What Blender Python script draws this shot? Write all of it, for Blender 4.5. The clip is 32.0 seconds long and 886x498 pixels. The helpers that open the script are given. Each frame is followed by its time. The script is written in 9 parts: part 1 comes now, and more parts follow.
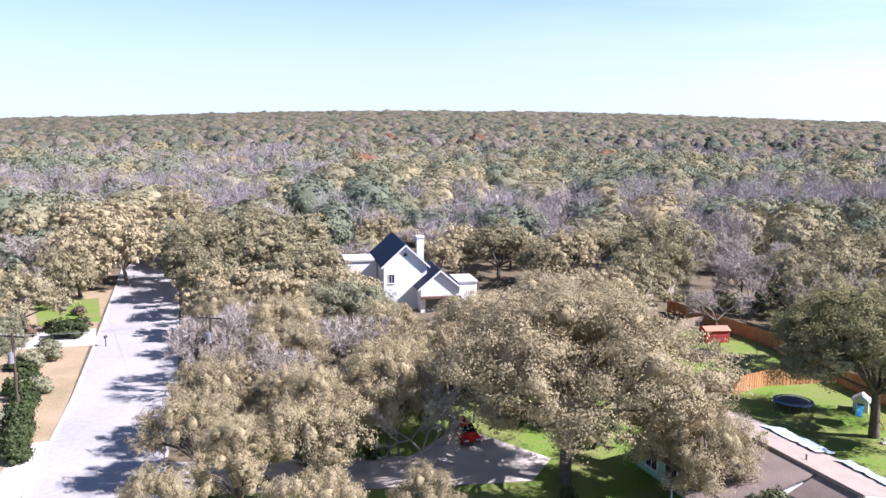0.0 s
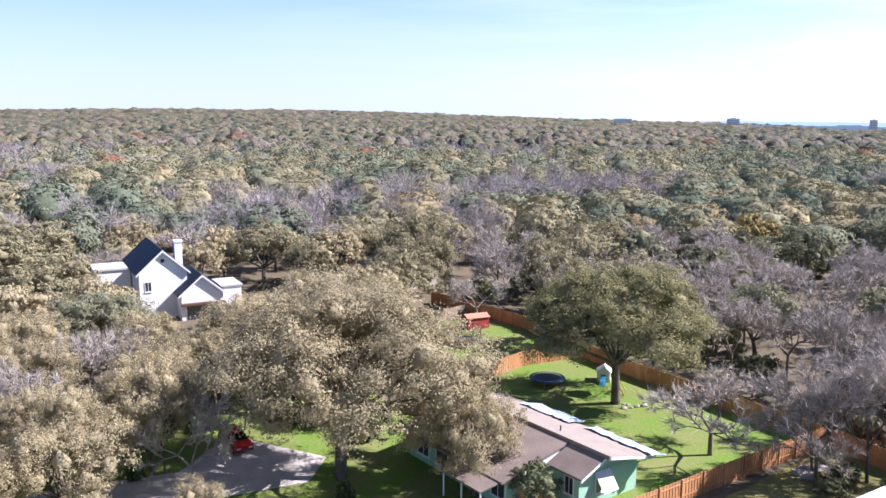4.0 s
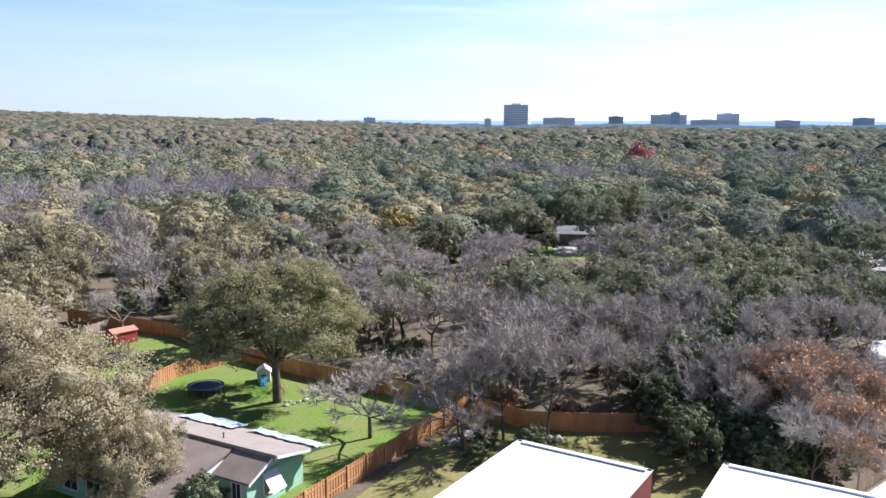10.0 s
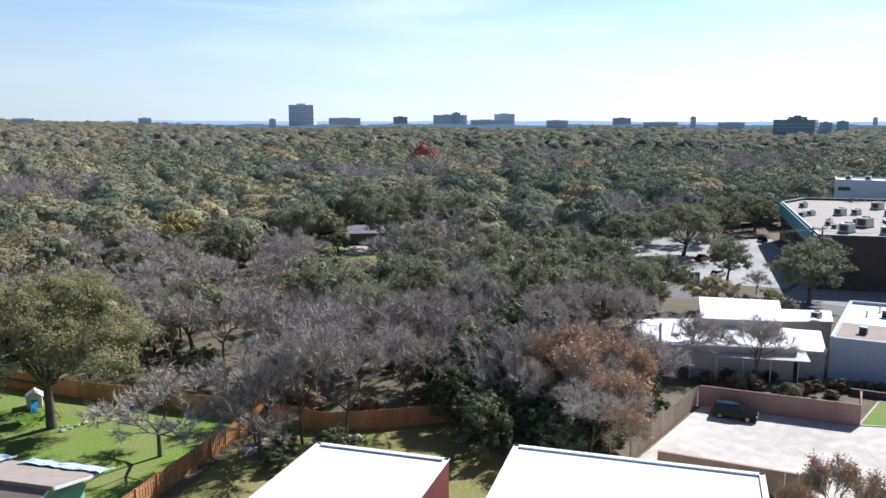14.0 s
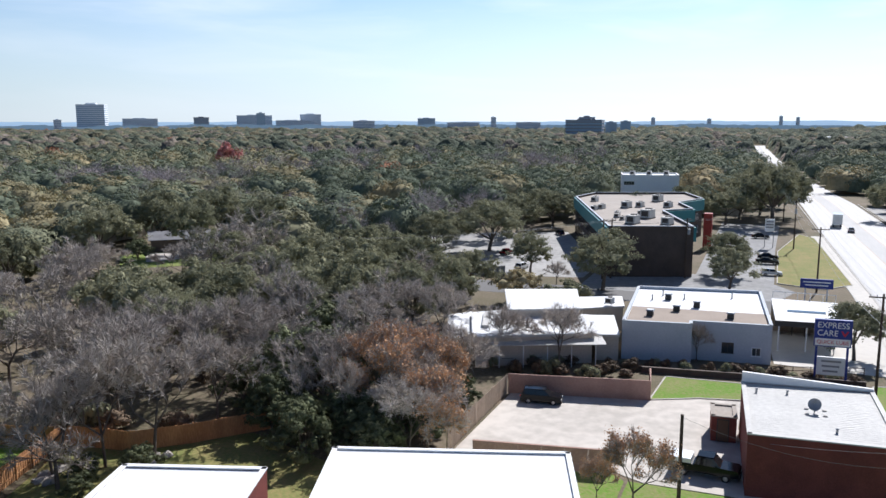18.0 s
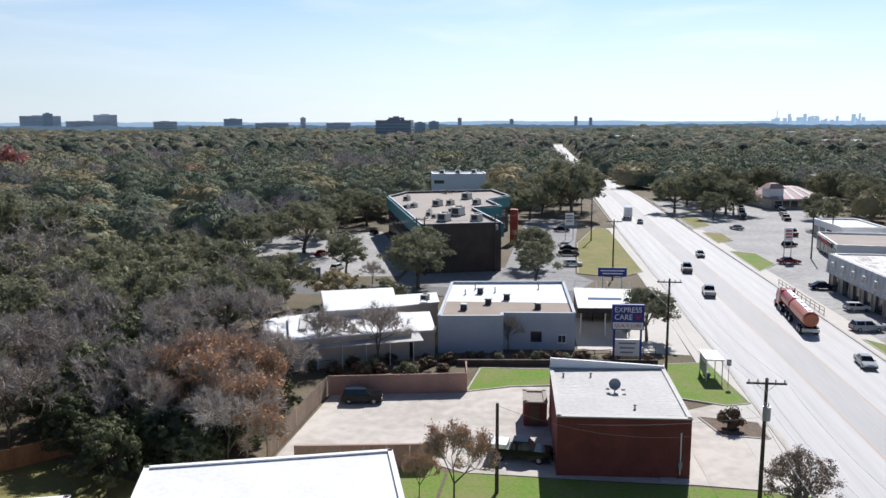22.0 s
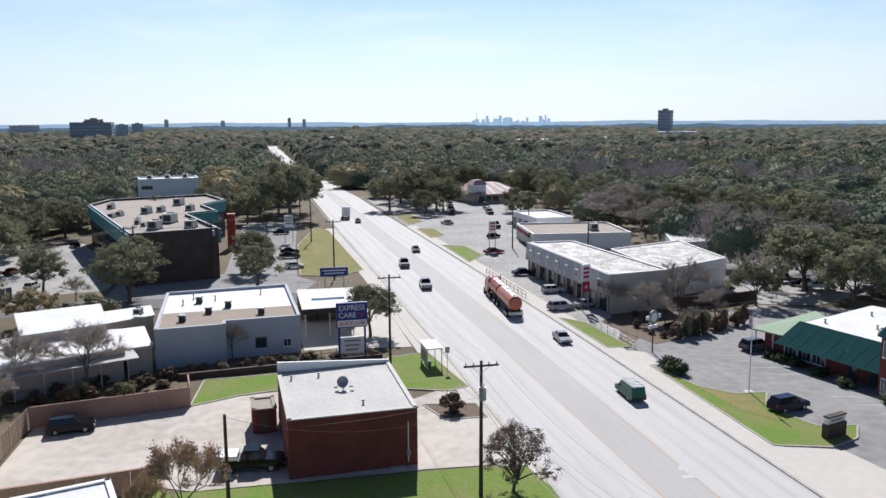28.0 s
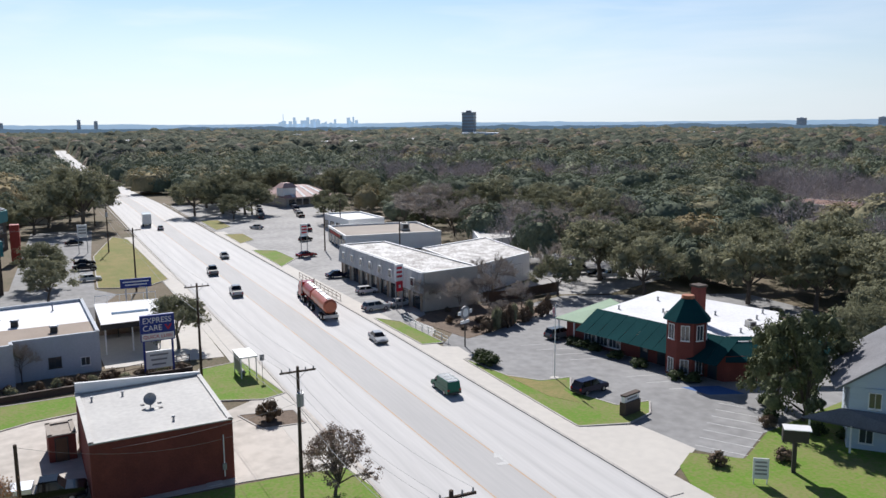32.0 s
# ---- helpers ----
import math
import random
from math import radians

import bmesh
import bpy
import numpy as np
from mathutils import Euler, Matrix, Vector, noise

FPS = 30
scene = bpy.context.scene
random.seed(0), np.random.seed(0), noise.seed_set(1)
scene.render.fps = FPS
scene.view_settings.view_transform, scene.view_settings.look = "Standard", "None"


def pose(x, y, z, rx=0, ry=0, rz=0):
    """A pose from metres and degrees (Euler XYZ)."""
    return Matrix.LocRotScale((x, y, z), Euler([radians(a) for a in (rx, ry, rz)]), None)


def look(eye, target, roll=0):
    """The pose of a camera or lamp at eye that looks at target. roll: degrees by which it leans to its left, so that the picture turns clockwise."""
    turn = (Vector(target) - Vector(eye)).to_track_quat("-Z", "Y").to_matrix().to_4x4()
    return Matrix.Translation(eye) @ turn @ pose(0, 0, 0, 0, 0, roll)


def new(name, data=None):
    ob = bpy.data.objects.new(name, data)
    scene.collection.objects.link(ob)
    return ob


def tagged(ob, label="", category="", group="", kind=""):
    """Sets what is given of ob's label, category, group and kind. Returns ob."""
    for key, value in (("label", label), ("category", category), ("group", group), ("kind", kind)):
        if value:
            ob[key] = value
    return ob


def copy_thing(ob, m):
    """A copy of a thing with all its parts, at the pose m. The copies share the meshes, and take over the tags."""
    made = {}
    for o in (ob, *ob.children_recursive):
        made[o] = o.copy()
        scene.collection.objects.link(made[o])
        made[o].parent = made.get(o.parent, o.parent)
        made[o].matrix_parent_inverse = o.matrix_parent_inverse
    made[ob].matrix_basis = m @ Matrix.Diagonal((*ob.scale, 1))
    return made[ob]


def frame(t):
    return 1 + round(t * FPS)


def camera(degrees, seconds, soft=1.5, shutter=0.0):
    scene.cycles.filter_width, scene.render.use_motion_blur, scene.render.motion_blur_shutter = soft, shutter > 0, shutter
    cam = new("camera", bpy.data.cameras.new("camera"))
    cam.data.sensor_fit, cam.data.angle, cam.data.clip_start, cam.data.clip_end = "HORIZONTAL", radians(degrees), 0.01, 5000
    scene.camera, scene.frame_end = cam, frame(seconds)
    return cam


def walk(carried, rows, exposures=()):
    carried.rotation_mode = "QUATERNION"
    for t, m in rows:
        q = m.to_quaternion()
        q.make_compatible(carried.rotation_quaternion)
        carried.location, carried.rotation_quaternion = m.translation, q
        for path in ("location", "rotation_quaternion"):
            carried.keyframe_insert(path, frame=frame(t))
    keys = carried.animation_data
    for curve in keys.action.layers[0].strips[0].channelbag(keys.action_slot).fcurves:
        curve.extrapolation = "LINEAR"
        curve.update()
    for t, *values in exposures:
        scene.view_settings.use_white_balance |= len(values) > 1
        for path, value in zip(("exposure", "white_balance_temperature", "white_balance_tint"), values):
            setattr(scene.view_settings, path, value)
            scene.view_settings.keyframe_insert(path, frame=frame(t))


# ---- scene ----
EYE = 28.5
cam = camera(57.13, 32.0)
PATH = [
    (0.0, pose(0, 0, EYE, 80.99, -0.38, 1.24)),
    (0.5, pose(0, 0, EYE, 80.98, -0.37, -0.79)),
    (1.0, pose(0, 0, EYE, 80.97, -0.35, -2.68)),
    (1.5, pose(0, 0, EYE, 80.97, -0.34, -4.72)),
    (2.0, pose(0, 0, EYE, 80.97, -0.33, -6.83)),
    (2.5, pose(0, 0, EYE, 80.96, -0.32, -9.01)),
    (3.0, pose(0, 0, EYE, 80.96, -0.31, -11.18)),
    (3.5, pose(0, 0, EYE, 80.96, -0.30, -13.29)),
    (4.0, pose(0, 0, EYE, 80.96, -0.28, -15.39)),
    (4.5, pose(0, 0, EYE, 80.96, -0.27, -17.58)),
    (6.5, pose(0, 0, EYE, 80.97, -0.22, -25.77)),
    (7.0, pose(0, 0, EYE, 80.97, -0.21, -27.79)),
    (7.5, pose(0, 0, EYE, 80.98, -0.20, -29.70)),
    (8.0, pose(0, 0, EYE, 80.98, -0.19, -31.65)),
    (8.5, pose(0, 0, EYE, 80.98, -0.18, -33.73)),
    (9.0, pose(0, 0, EYE, 80.99, -0.16, -35.77)),
    (9.5, pose(0, 0, EYE, 80.99, -0.15, -37.83)),
    (10.0, pose(0, 0, EYE, 80.99, -0.14, -39.89)),
    (10.5, pose(0, 0, EYE, 81.00, -0.13, -41.92)),
    (11.0, pose(0, 0, EYE, 81.00, -0.12, -43.83)),
    (11.5, pose(0, 0, EYE, 81.01, -0.10, -45.67)),
    (12.0, pose(0, 0, EYE, 81.01, -0.09, -47.59)),
    (12.5, pose(0, 0, EYE, 81.01, -0.08, -49.43)),
    (13.0, pose(0, 0, EYE, 81.02, -0.07, -51.21)),
    (13.5, pose(0, 0, EYE, 81.02, -0.05, -52.98)),
    (14.0, pose(0, 0, EYE, 81.03, -0.04, -54.70)),
    (14.5, pose(0, 0, EYE, 81.03, -0.03, -56.36)),
    (16.5, pose(0, 0, EYE, 81.04, 0.02, -62.92)),
    (17.0, pose(0, 0, EYE, 81.05, 0.03, -64.52)),
    (17.5, pose(0, 0, EYE, 81.05, 0.05, -66.31)),
    (18.0, pose(0, 0, EYE, 81.05, 0.06, -68.09)),
    (18.5, pose(0, 0, EYE, 81.05, 0.07, -69.79)),
    (19.0, pose(0, 0, EYE, 81.05, 0.08, -71.45)),
    (19.5, pose(0, 0, EYE, 81.06, 0.10, -73.10)),
    (20.0, pose(0, 0, EYE, 81.06, 0.11, -74.74)),
    (20.5, pose(0, 0, EYE, 81.06, 0.12, -76.29)),
    (21.0, pose(0, 0, EYE, 81.06, 0.14, -77.88)),
    (21.5, pose(0, 0, EYE, 81.06, 0.15, -79.57)),
    (22.0, pose(0, 0, EYE, 81.06, 0.16, -81.24)),
    (22.5, pose(0, 0, EYE, 81.07, 0.17, -82.92)),
    (23.0, pose(0, 0, EYE, 81.07, 0.19, -84.65)),
    (23.5, pose(0, 0, EYE, 81.07, 0.20, -86.35)),
    (24.0, pose(0, 0, EYE, 81.07, 0.21, -88.02)),
    (24.5, pose(0, 0, EYE, 81.07, 0.22, -89.70)),
    (25.0, pose(0, 0, EYE, 81.07, 0.24, -91.36)),
    (25.5, pose(0, 0, EYE, 81.07, 0.25, -92.98)),
    (27.5, pose(0, 0, EYE, 81.08, 0.30, -99.31)),
    (28.0, pose(0, 0, EYE, 81.09, 0.31, -100.97)),
    (28.5, pose(0, 0, EYE, 81.09, 0.32, -102.74)),
    (29.0, pose(0, 0, EYE, 81.09, 0.34, -104.48)),
    (29.5, pose(0, 0, EYE, 81.10, 0.35, -106.13)),
    (30.0, pose(0, 0, EYE, 81.10, 0.36, -107.71)),
    (30.5, pose(0, 0, EYE, 81.11, 0.37, -109.42)),
    (31.0, pose(0, 0, EYE, 81.11, 0.38, -111.15)),
    (31.5, pose(0, 0, EYE, 81.12, 0.39, -112.72)),
    (32.0, pose(0, 0, EYE, 81.13, 0.41, -114.27)),
]
walk(cam, PATH, exposures=[(0.0, 1.29, 5950, 25.0), (4.5, 1.24, 5950, 23.5), (9.0, 1.08, 5900, 18.0), (14.0, 0.73, 5900, 13.2), (19.0, 0.5, 6100, 12.8), (25.0, 0.32, 6200, 12.8), (32.0, 0.31, 6250, 12.6)])

# ---- light ----
SUN_AZ, SUN_EL = 100.0, 40.5
sun_way = Vector((math.sin(radians(SUN_AZ)) * math.cos(radians(SUN_EL)), math.cos(radians(SUN_AZ)) * math.cos(radians(SUN_EL)), math.sin(radians(SUN_EL))))
world = bpy.data.worlds.new("world")
scene.world = world
world.use_nodes = True
wn, wl = world.node_tree.nodes, world.node_tree.links
bg = wn["Background"]
sky = wn.new("ShaderNodeTexSky")
sky.sky_type = "NISHITA"
sky.sun_disc = False
sky.sun_elevation, sky.sun_rotation = radians(SUN_EL), radians(SUN_AZ)
sky.altitude, sky.air_density, sky.dust_density, sky.ozone_density = 200, 1.0, 0.35, 1.6
# thin high cirrus, streaked along one direction
wtc = wn.new("ShaderNodeTexCoord")
wmap = wn.new("ShaderNodeMapping")
wmap.inputs["Scale"].default_value = (1.6, 2.2, 14.0)
wmap.inputs["Rotation"].default_value = (0.12, 0.06, 0.3)
wno = wn.new("ShaderNodeTexNoise")
wno.inputs["Scale"].default_value, wno.inputs["Detail"].default_value, wno.inputs["Distortion"].default_value = 1.7, 6.0, 0.4
wrp = wn.new("ShaderNodeMapRange")
wrp.inputs["From Min"].default_value, wrp.inputs["From Max"].default_value = 0.46, 0.74
wrp.inputs["To Max"].default_value = 0.52
wmx = wn.new("ShaderNodeMix")
wmx.data_type = "RGBA"
wmx.inputs[7].default_value = (9.0, 9.4, 9.6, 1)
wl.new(wtc.outputs["Generated"], wmap.inputs["Vector"])
wl.new(wmap.outputs["Vector"], wno.inputs["Vector"])
wl.new(wno.outputs["Fac"], wrp.inputs["Value"])
wcl = wn.new("ShaderNodeMath")
wcl.operation = "MULTIPLY"
wl.new(wrp.outputs["Result"], wcl.inputs[0])
wl.new(wcl.outputs["Value"], wmx.inputs[0])
wtint = wn.new("ShaderNodeMix")
wtint.data_type, wtint.blend_type = "RGBA", "MULTIPLY"
wtint.inputs[0].default_value = 1.0
wtint.inputs[7].default_value = (0.49, 0.74, 0.92, 1)
wl.new(sky.outputs["Color"], wtint.inputs[6])
# darker, deeper blue towards the unseen zenith, set to cut the fill in shadows
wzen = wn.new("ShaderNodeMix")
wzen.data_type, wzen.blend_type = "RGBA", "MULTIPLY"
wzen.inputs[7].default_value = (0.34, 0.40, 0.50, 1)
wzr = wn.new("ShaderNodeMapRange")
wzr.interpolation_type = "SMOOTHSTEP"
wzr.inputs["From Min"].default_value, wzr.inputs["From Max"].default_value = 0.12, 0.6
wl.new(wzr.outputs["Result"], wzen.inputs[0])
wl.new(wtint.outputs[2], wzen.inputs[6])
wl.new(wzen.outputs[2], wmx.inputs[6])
# pale haze that thickens towards the horizon all round
wsep = wn.new("ShaderNodeSeparateXYZ")
wl.new(wtc.outputs["Generated"], wsep.inputs["Vector"])
whz = wn.new("ShaderNodeMapRange")
whz.interpolation_type = "SMOOTHSTEP"
whz.inputs["From Min"].default_value, whz.inputs["From Max"].default_value = -0.03, 0.27
whz.inputs["To Min"].default_value, whz.inputs["To Max"].default_value = 0.85, 0.0
wl.new(wsep.outputs["Z"], whz.inputs["Value"])
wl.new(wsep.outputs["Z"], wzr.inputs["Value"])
wm2 = wn.new("ShaderNodeMix")
wm2.data_type = "RGBA"
# the haze glows more towards the sun's side of the sky
wdot = wn.new("ShaderNodeVectorMath")
wdot.operation = "DOT_PRODUCT"
wdot.inputs[1].default_value = sun_way
wl.new(wtc.outputs["Generated"], wdot.inputs[0])
wnr = wn.new("ShaderNodeMapRange")
wnr.inputs["From Min"].default_value, wnr.inputs["From Max"].default_value = -0.14, 0.82
wl.new(wdot.outputs["Value"], wnr.inputs["Value"])
wl.new(wnr.outputs["Result"], wcl.inputs[1])
wpw = wn.new("ShaderNodeMath")
wpw.operation = "POWER"
wpw.inputs[1].default_value = 2.2
wl.new(wnr.outputs["Result"], wpw.inputs[0])
wm3 = wn.new("ShaderNodeMix")
wm3.data_type = "RGBA"
wm3.inputs[6].default_value = (4.5, 5.0, 5.1, 1)
wm3.inputs[7].default_value = (10.0, 10.5, 10.8, 1)
wl.new(wpw.outputs["Value"], wm3.inputs[0])
wl.new(wm3.outputs[2], wm2.inputs[7])
wl.new(whz.outputs["Result"], wm2.inputs[0])
wl.new(wmx.outputs[2], wm2.inputs[6])
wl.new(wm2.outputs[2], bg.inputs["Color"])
bg.inputs["Strength"].default_value = 0.085
sun = new("sun", bpy.data.lights.new("sun", "SUN"))
sun.data.energy, sun.data.angle, sun.data.color = 5.0, radians(0.55), (1.0, 0.96, 0.90)
sun.matrix_world = look(sun_way * 100, (0, 0, 0))


# ---- materials ----
MATS = {}


def mat(name, col, rough=0.8, col2=None, scale=1.0, amount=0.6, fine=12.0, bump=0.0, metal=0.0, spec=0.3, stretch=(1, 1, 1), rnd=0.0, leafy=0.0, tint=None, coords="pos", isl=0.0):
    """A procedural surface: two colours mixed by coarse and fine noise at world size, with relief."""
    if name in MATS:
        return MATS[name]
    m = bpy.data.materials.new(name)
    m.use_nodes = True
    n, l = m.node_tree.nodes, m.node_tree.links
    p = n["Principled BSDF"]
    p.inputs["Roughness"].default_value = rough
    p.inputs["Metallic"].default_value = metal
    p.inputs["Specular IOR Level"].default_value = spec
    col2 = col2 or tuple(c * 0.75 for c in col)
    if coords == "pos":
        src = n.new("ShaderNodeNewGeometry").outputs["Position"]
    else:
        src = n.new("ShaderNodeTexCoord").outputs["Object"]
    mp = n.new("ShaderNodeMapping")
    mp.inputs["Scale"].default_value = stretch
    l.new(src, mp.inputs["Vector"])
    a = n.new("ShaderNodeTexNoise")
    a.inputs["Scale"].default_value, a.inputs["Detail"].default_value = scale, 3.0
    b = n.new("ShaderNodeTexNoise")
    b.inputs["Scale"].default_value, b.inputs["Detail"].default_value = scale * fine, 2.0
    l.new(mp.outputs["Vector"], a.inputs["Vector"])
    l.new(mp.outputs["Vector"], b.inputs["Vector"])
    ad = n.new("ShaderNodeMath")
    ad.operation = "ADD"
    l.new(a.outputs["Fac"], ad.inputs[0])
    l.new(b.outputs["Fac"], ad.inputs[1])
    last = ad.outputs["Value"]
    if rnd:
        oi = n.new("ShaderNodeObjectInfo")
        ra = n.new("ShaderNodeMath")
        ra.operation = "MULTIPLY_ADD"
        ra.inputs[1].default_value = rnd
        l.new(oi.outputs["Random"], ra.inputs[0])
        l.new(last, ra.inputs[2])
        last = ra.outputs["Value"]
    if isl:
        ge = n.new("ShaderNodeNewGeometry")
        rb = n.new("ShaderNodeMath")
        rb.operation = "MULTIPLY_ADD"
        rb.inputs[1].default_value = isl
        l.new(ge.outputs["Random Per Island"], rb.inputs[0])
        l.new(last, rb.inputs[2])
        last = rb.outputs["Value"]
        rnd += isl
    mr = n.new("ShaderNodeMapRange")
    mr.inputs["From Min"].default_value = 1.0 - 0.45 / max(amount, 0.05) * 0.5 + rnd * 0.5
    mr.inputs["From Max"].default_value = 1.0 + 0.45 / max(amount, 0.05) * 0.5 + rnd * 0.5
    l.new(last, mr.inputs["Value"])
    mx = n.new("ShaderNodeMix")
    mx.data_type = "RGBA"
    mx.inputs[6].default_value = (*col, 1)
    mx.inputs[7].default_value = (*col2, 1)
    l.new(mr.outputs["Result"], mx.inputs[0])
    out = mx.outputs[2]
    if tint:
        # per-tree attribute holds each wood tree's hue, random but weighted by bearing
        at = n.new("ShaderNodeAttribute")
        at.attribute_name = "tint"
        cr = n.new("ShaderNodeValToRGB")
        while len(cr.color_ramp.elements) < len(tint):
            cr.color_ramp.elements.new(0.5)
        for e, (pos, c) in zip(cr.color_ramp.elements, tint):
            e.position, e.color = pos, (*c, 1)
        l.new(at.outputs["Fac"], cr.inputs["Fac"])
        mu = n.new("ShaderNodeMix")
        mu.data_type, mu.blend_type = "RGBA", "MULTIPLY"
        mu.inputs[0].default_value = 1.0
        l.new(out, mu.inputs[6])
        l.new(cr.outputs["Color"], mu.inputs[7])
        out = mu.outputs[2]
    l.new(out, p.inputs["Base Color"])
    if bump:
        bp = n.new("ShaderNodeBump")
        bp.inputs["Strength"].default_value = 1.0
        bp.inputs["Distance"].default_value = bump
        l.new(b.outputs["Fac"], bp.inputs["Height"])
        l.new(bp.outputs["Normal"], p.inputs["Normal"])
    if leafy:
        tr = n.new("ShaderNodeBsdfTranslucent")
        ms = n.new("ShaderNodeMixShader")
        ms.inputs["Fac"].default_value = leafy
        l.new(out, tr.inputs["Color"])
        l.new(p.outputs["BSDF"], ms.inputs[1])
        l.new(tr.outputs["BSDF"], ms.inputs[2])
        l.new(ms.outputs["Shader"], n["Material Output"].inputs["Surface"])
    MATS[name] = m
    return m


def glass(name, col, rough=0.08):
    if name in MATS:
        return MATS[name]
    m = mat(name, col, rough, spec=0.8, scale=0.4, amount=0.3)
    return m


ASPHALT = mat("asphalt", (0.17, 0.165, 0.16), 0.9, (0.10, 0.10, 0.10), 0.12, 0.5, 40, 0.01)
ROAD = mat("road_surface", (0.54, 0.53, 0.515), 0.8, (0.475, 0.468, 0.458), 0.5, 0.7, 7, stretch=(0.05, 1.0, 1.0), spec=0.3, tint=[(0.0, (1.0, 1.0, 1.0)), (1.0, (0.46, 0.46, 0.465))])
STREET = mat("street_surface", (0.42, 0.405, 0.40), 0.85, (0.31, 0.30, 0.295), 0.12, 0.5, 14, 0.004)
CONCRETE = mat("concrete", (0.56, 0.53, 0.48), 0.85, (0.49, 0.465, 0.425), 0.14, 0.6, 8, spec=0.2)
KERB = mat("kerb_concrete", (0.50, 0.47, 0.43), 0.9, (0.34, 0.32, 0.30), 0.8, 0.7, 8)
LOT = mat("lot_concrete", (0.57, 0.525, 0.47), 0.88, (0.43, 0.395, 0.35), 0.11, 1.0, 7, spec=0.15)
GRASS = mat("grass", (0.125, 0.23, 0.03), 0.9, (0.215, 0.215, 0.085), 0.22, 1.0, 14, 0.05, spec=0.1)
DRYGRASS = mat("dry_grass", (0.27, 0.22, 0.095), 0.9, (0.165, 0.19, 0.06), 0.22, 0.9, 14, 0.05, spec=0.1)
MULCH = mat("mulch", (0.20, 0.15, 0.11), 0.95, (0.11, 0.08, 0.06), 1.2, 0.8, 10, 0.03)
DEADLAWN = mat("dead_lawn", (0.40, 0.30, 0.20), 0.95, (0.26, 0.21, 0.12), 0.25, 0.9, 18, 0.04)
EARTH = mat("woodland_floor", (0.175, 0.135, 0.095), 0.95, (0.095, 0.085, 0.045), 0.12, 0.9, 22, 0.05)
BARK = mat("bark", (0.17, 0.14, 0.115), 0.95, (0.09, 0.075, 0.06), 2.0, 0.8, 8, 0.02, coords="obj")
TWIG = mat("twigs", (0.50, 0.445, 0.39), 0.95, (0.31, 0.275, 0.245), 1.0, 0.7, 6, coords="obj", rnd=0.5)
PALEBARK = mat("pale_bark", (0.36, 0.33, 0.30), 0.95, (0.22, 0.19, 0.17), 2.0, 0.8, 8, 0.02, coords="obj")
LEAF = mat("oak_leaves", (0.298, 0.294, 0.188), 0.85, (0.19, 0.193, 0.12), 0.22, 0.7, 9, leafy=0.28, rnd=0.6, spec=0.05, isl=0.1)
# lighter, warmer copy of the oak leaves, for side-lit crowns to the north
LEAFOLIVE = mat("olive_oak_leaves", (0.375, 0.335, 0.205), 0.85, (0.24, 0.217, 0.13), 0.22, 0.7, 9, leafy=0.28, rnd=0.6, spec=0.05, isl=0.1)
LEAFYARD = mat("yard_oak_leaves", (0.33, 0.31, 0.16), 0.85, (0.21, 0.20, 0.10), 0.25, 0.8, 8, leafy=0.26, spec=0.05, isl=0.1)
LEAFDARK = mat("dark_leaves", (0.165, 0.18, 0.09), 0.75, (0.075, 0.088, 0.045), 0.5, 0.8, 10, leafy=0.06, rnd=0.5, spec=0.15)
LEAFTAN = mat("tan_oak_leaves", (0.485, 0.415, 0.258), 0.85, (0.345, 0.297, 0.186), 0.25, 0.8, 9, leafy=0.32, rnd=0.5, spec=0.04, isl=0.12)
LEAFRED = mat("red_leaves", (0.60, 0.27, 0.24), 0.8, (0.46, 0.20, 0.18), 0.9, 0.8, 8, leafy=0.14, rnd=0.3)
LEAFRUST = mat("rust_leaves", (0.56, 0.315, 0.16), 0.8, (0.36, 0.215, 0.125), 0.9, 0.8, 8, leafy=0.14, rnd=0.3)
LEAFBROWN = mat("brown_leaves", (0.31, 0.23, 0.175), 0.85, (0.20, 0.15, 0.12), 0.9, 0.8, 8, leafy=0.1)
LEAFYEL = mat("yellow_leaves", (0.36, 0.275, 0.10), 0.8, (0.22, 0.185, 0.07), 0.5, 0.8, 9, leafy=0.1)
LEAFRED = mat("red_leaves", (0.30, 0.055, 0.05), 0.8, (0.18, 0.04, 0.04), 0.5, 0.8, 9, leafy=0.2)
# low tints run darker and bluer, standing in for backlit, shaded crowns
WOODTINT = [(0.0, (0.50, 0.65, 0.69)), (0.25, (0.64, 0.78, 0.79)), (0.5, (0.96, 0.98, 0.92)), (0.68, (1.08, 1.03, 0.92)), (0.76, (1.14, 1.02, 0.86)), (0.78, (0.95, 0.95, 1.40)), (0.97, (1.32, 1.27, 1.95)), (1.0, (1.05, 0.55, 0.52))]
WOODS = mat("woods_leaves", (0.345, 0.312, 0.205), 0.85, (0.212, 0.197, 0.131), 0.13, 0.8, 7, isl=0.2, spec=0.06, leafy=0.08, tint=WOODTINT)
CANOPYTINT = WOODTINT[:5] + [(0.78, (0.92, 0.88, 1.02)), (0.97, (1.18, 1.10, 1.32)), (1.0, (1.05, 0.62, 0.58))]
# darker than the woods leaves, standing in for shade between far crowns
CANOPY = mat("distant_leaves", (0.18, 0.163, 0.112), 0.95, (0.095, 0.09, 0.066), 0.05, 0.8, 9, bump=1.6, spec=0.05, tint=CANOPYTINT)


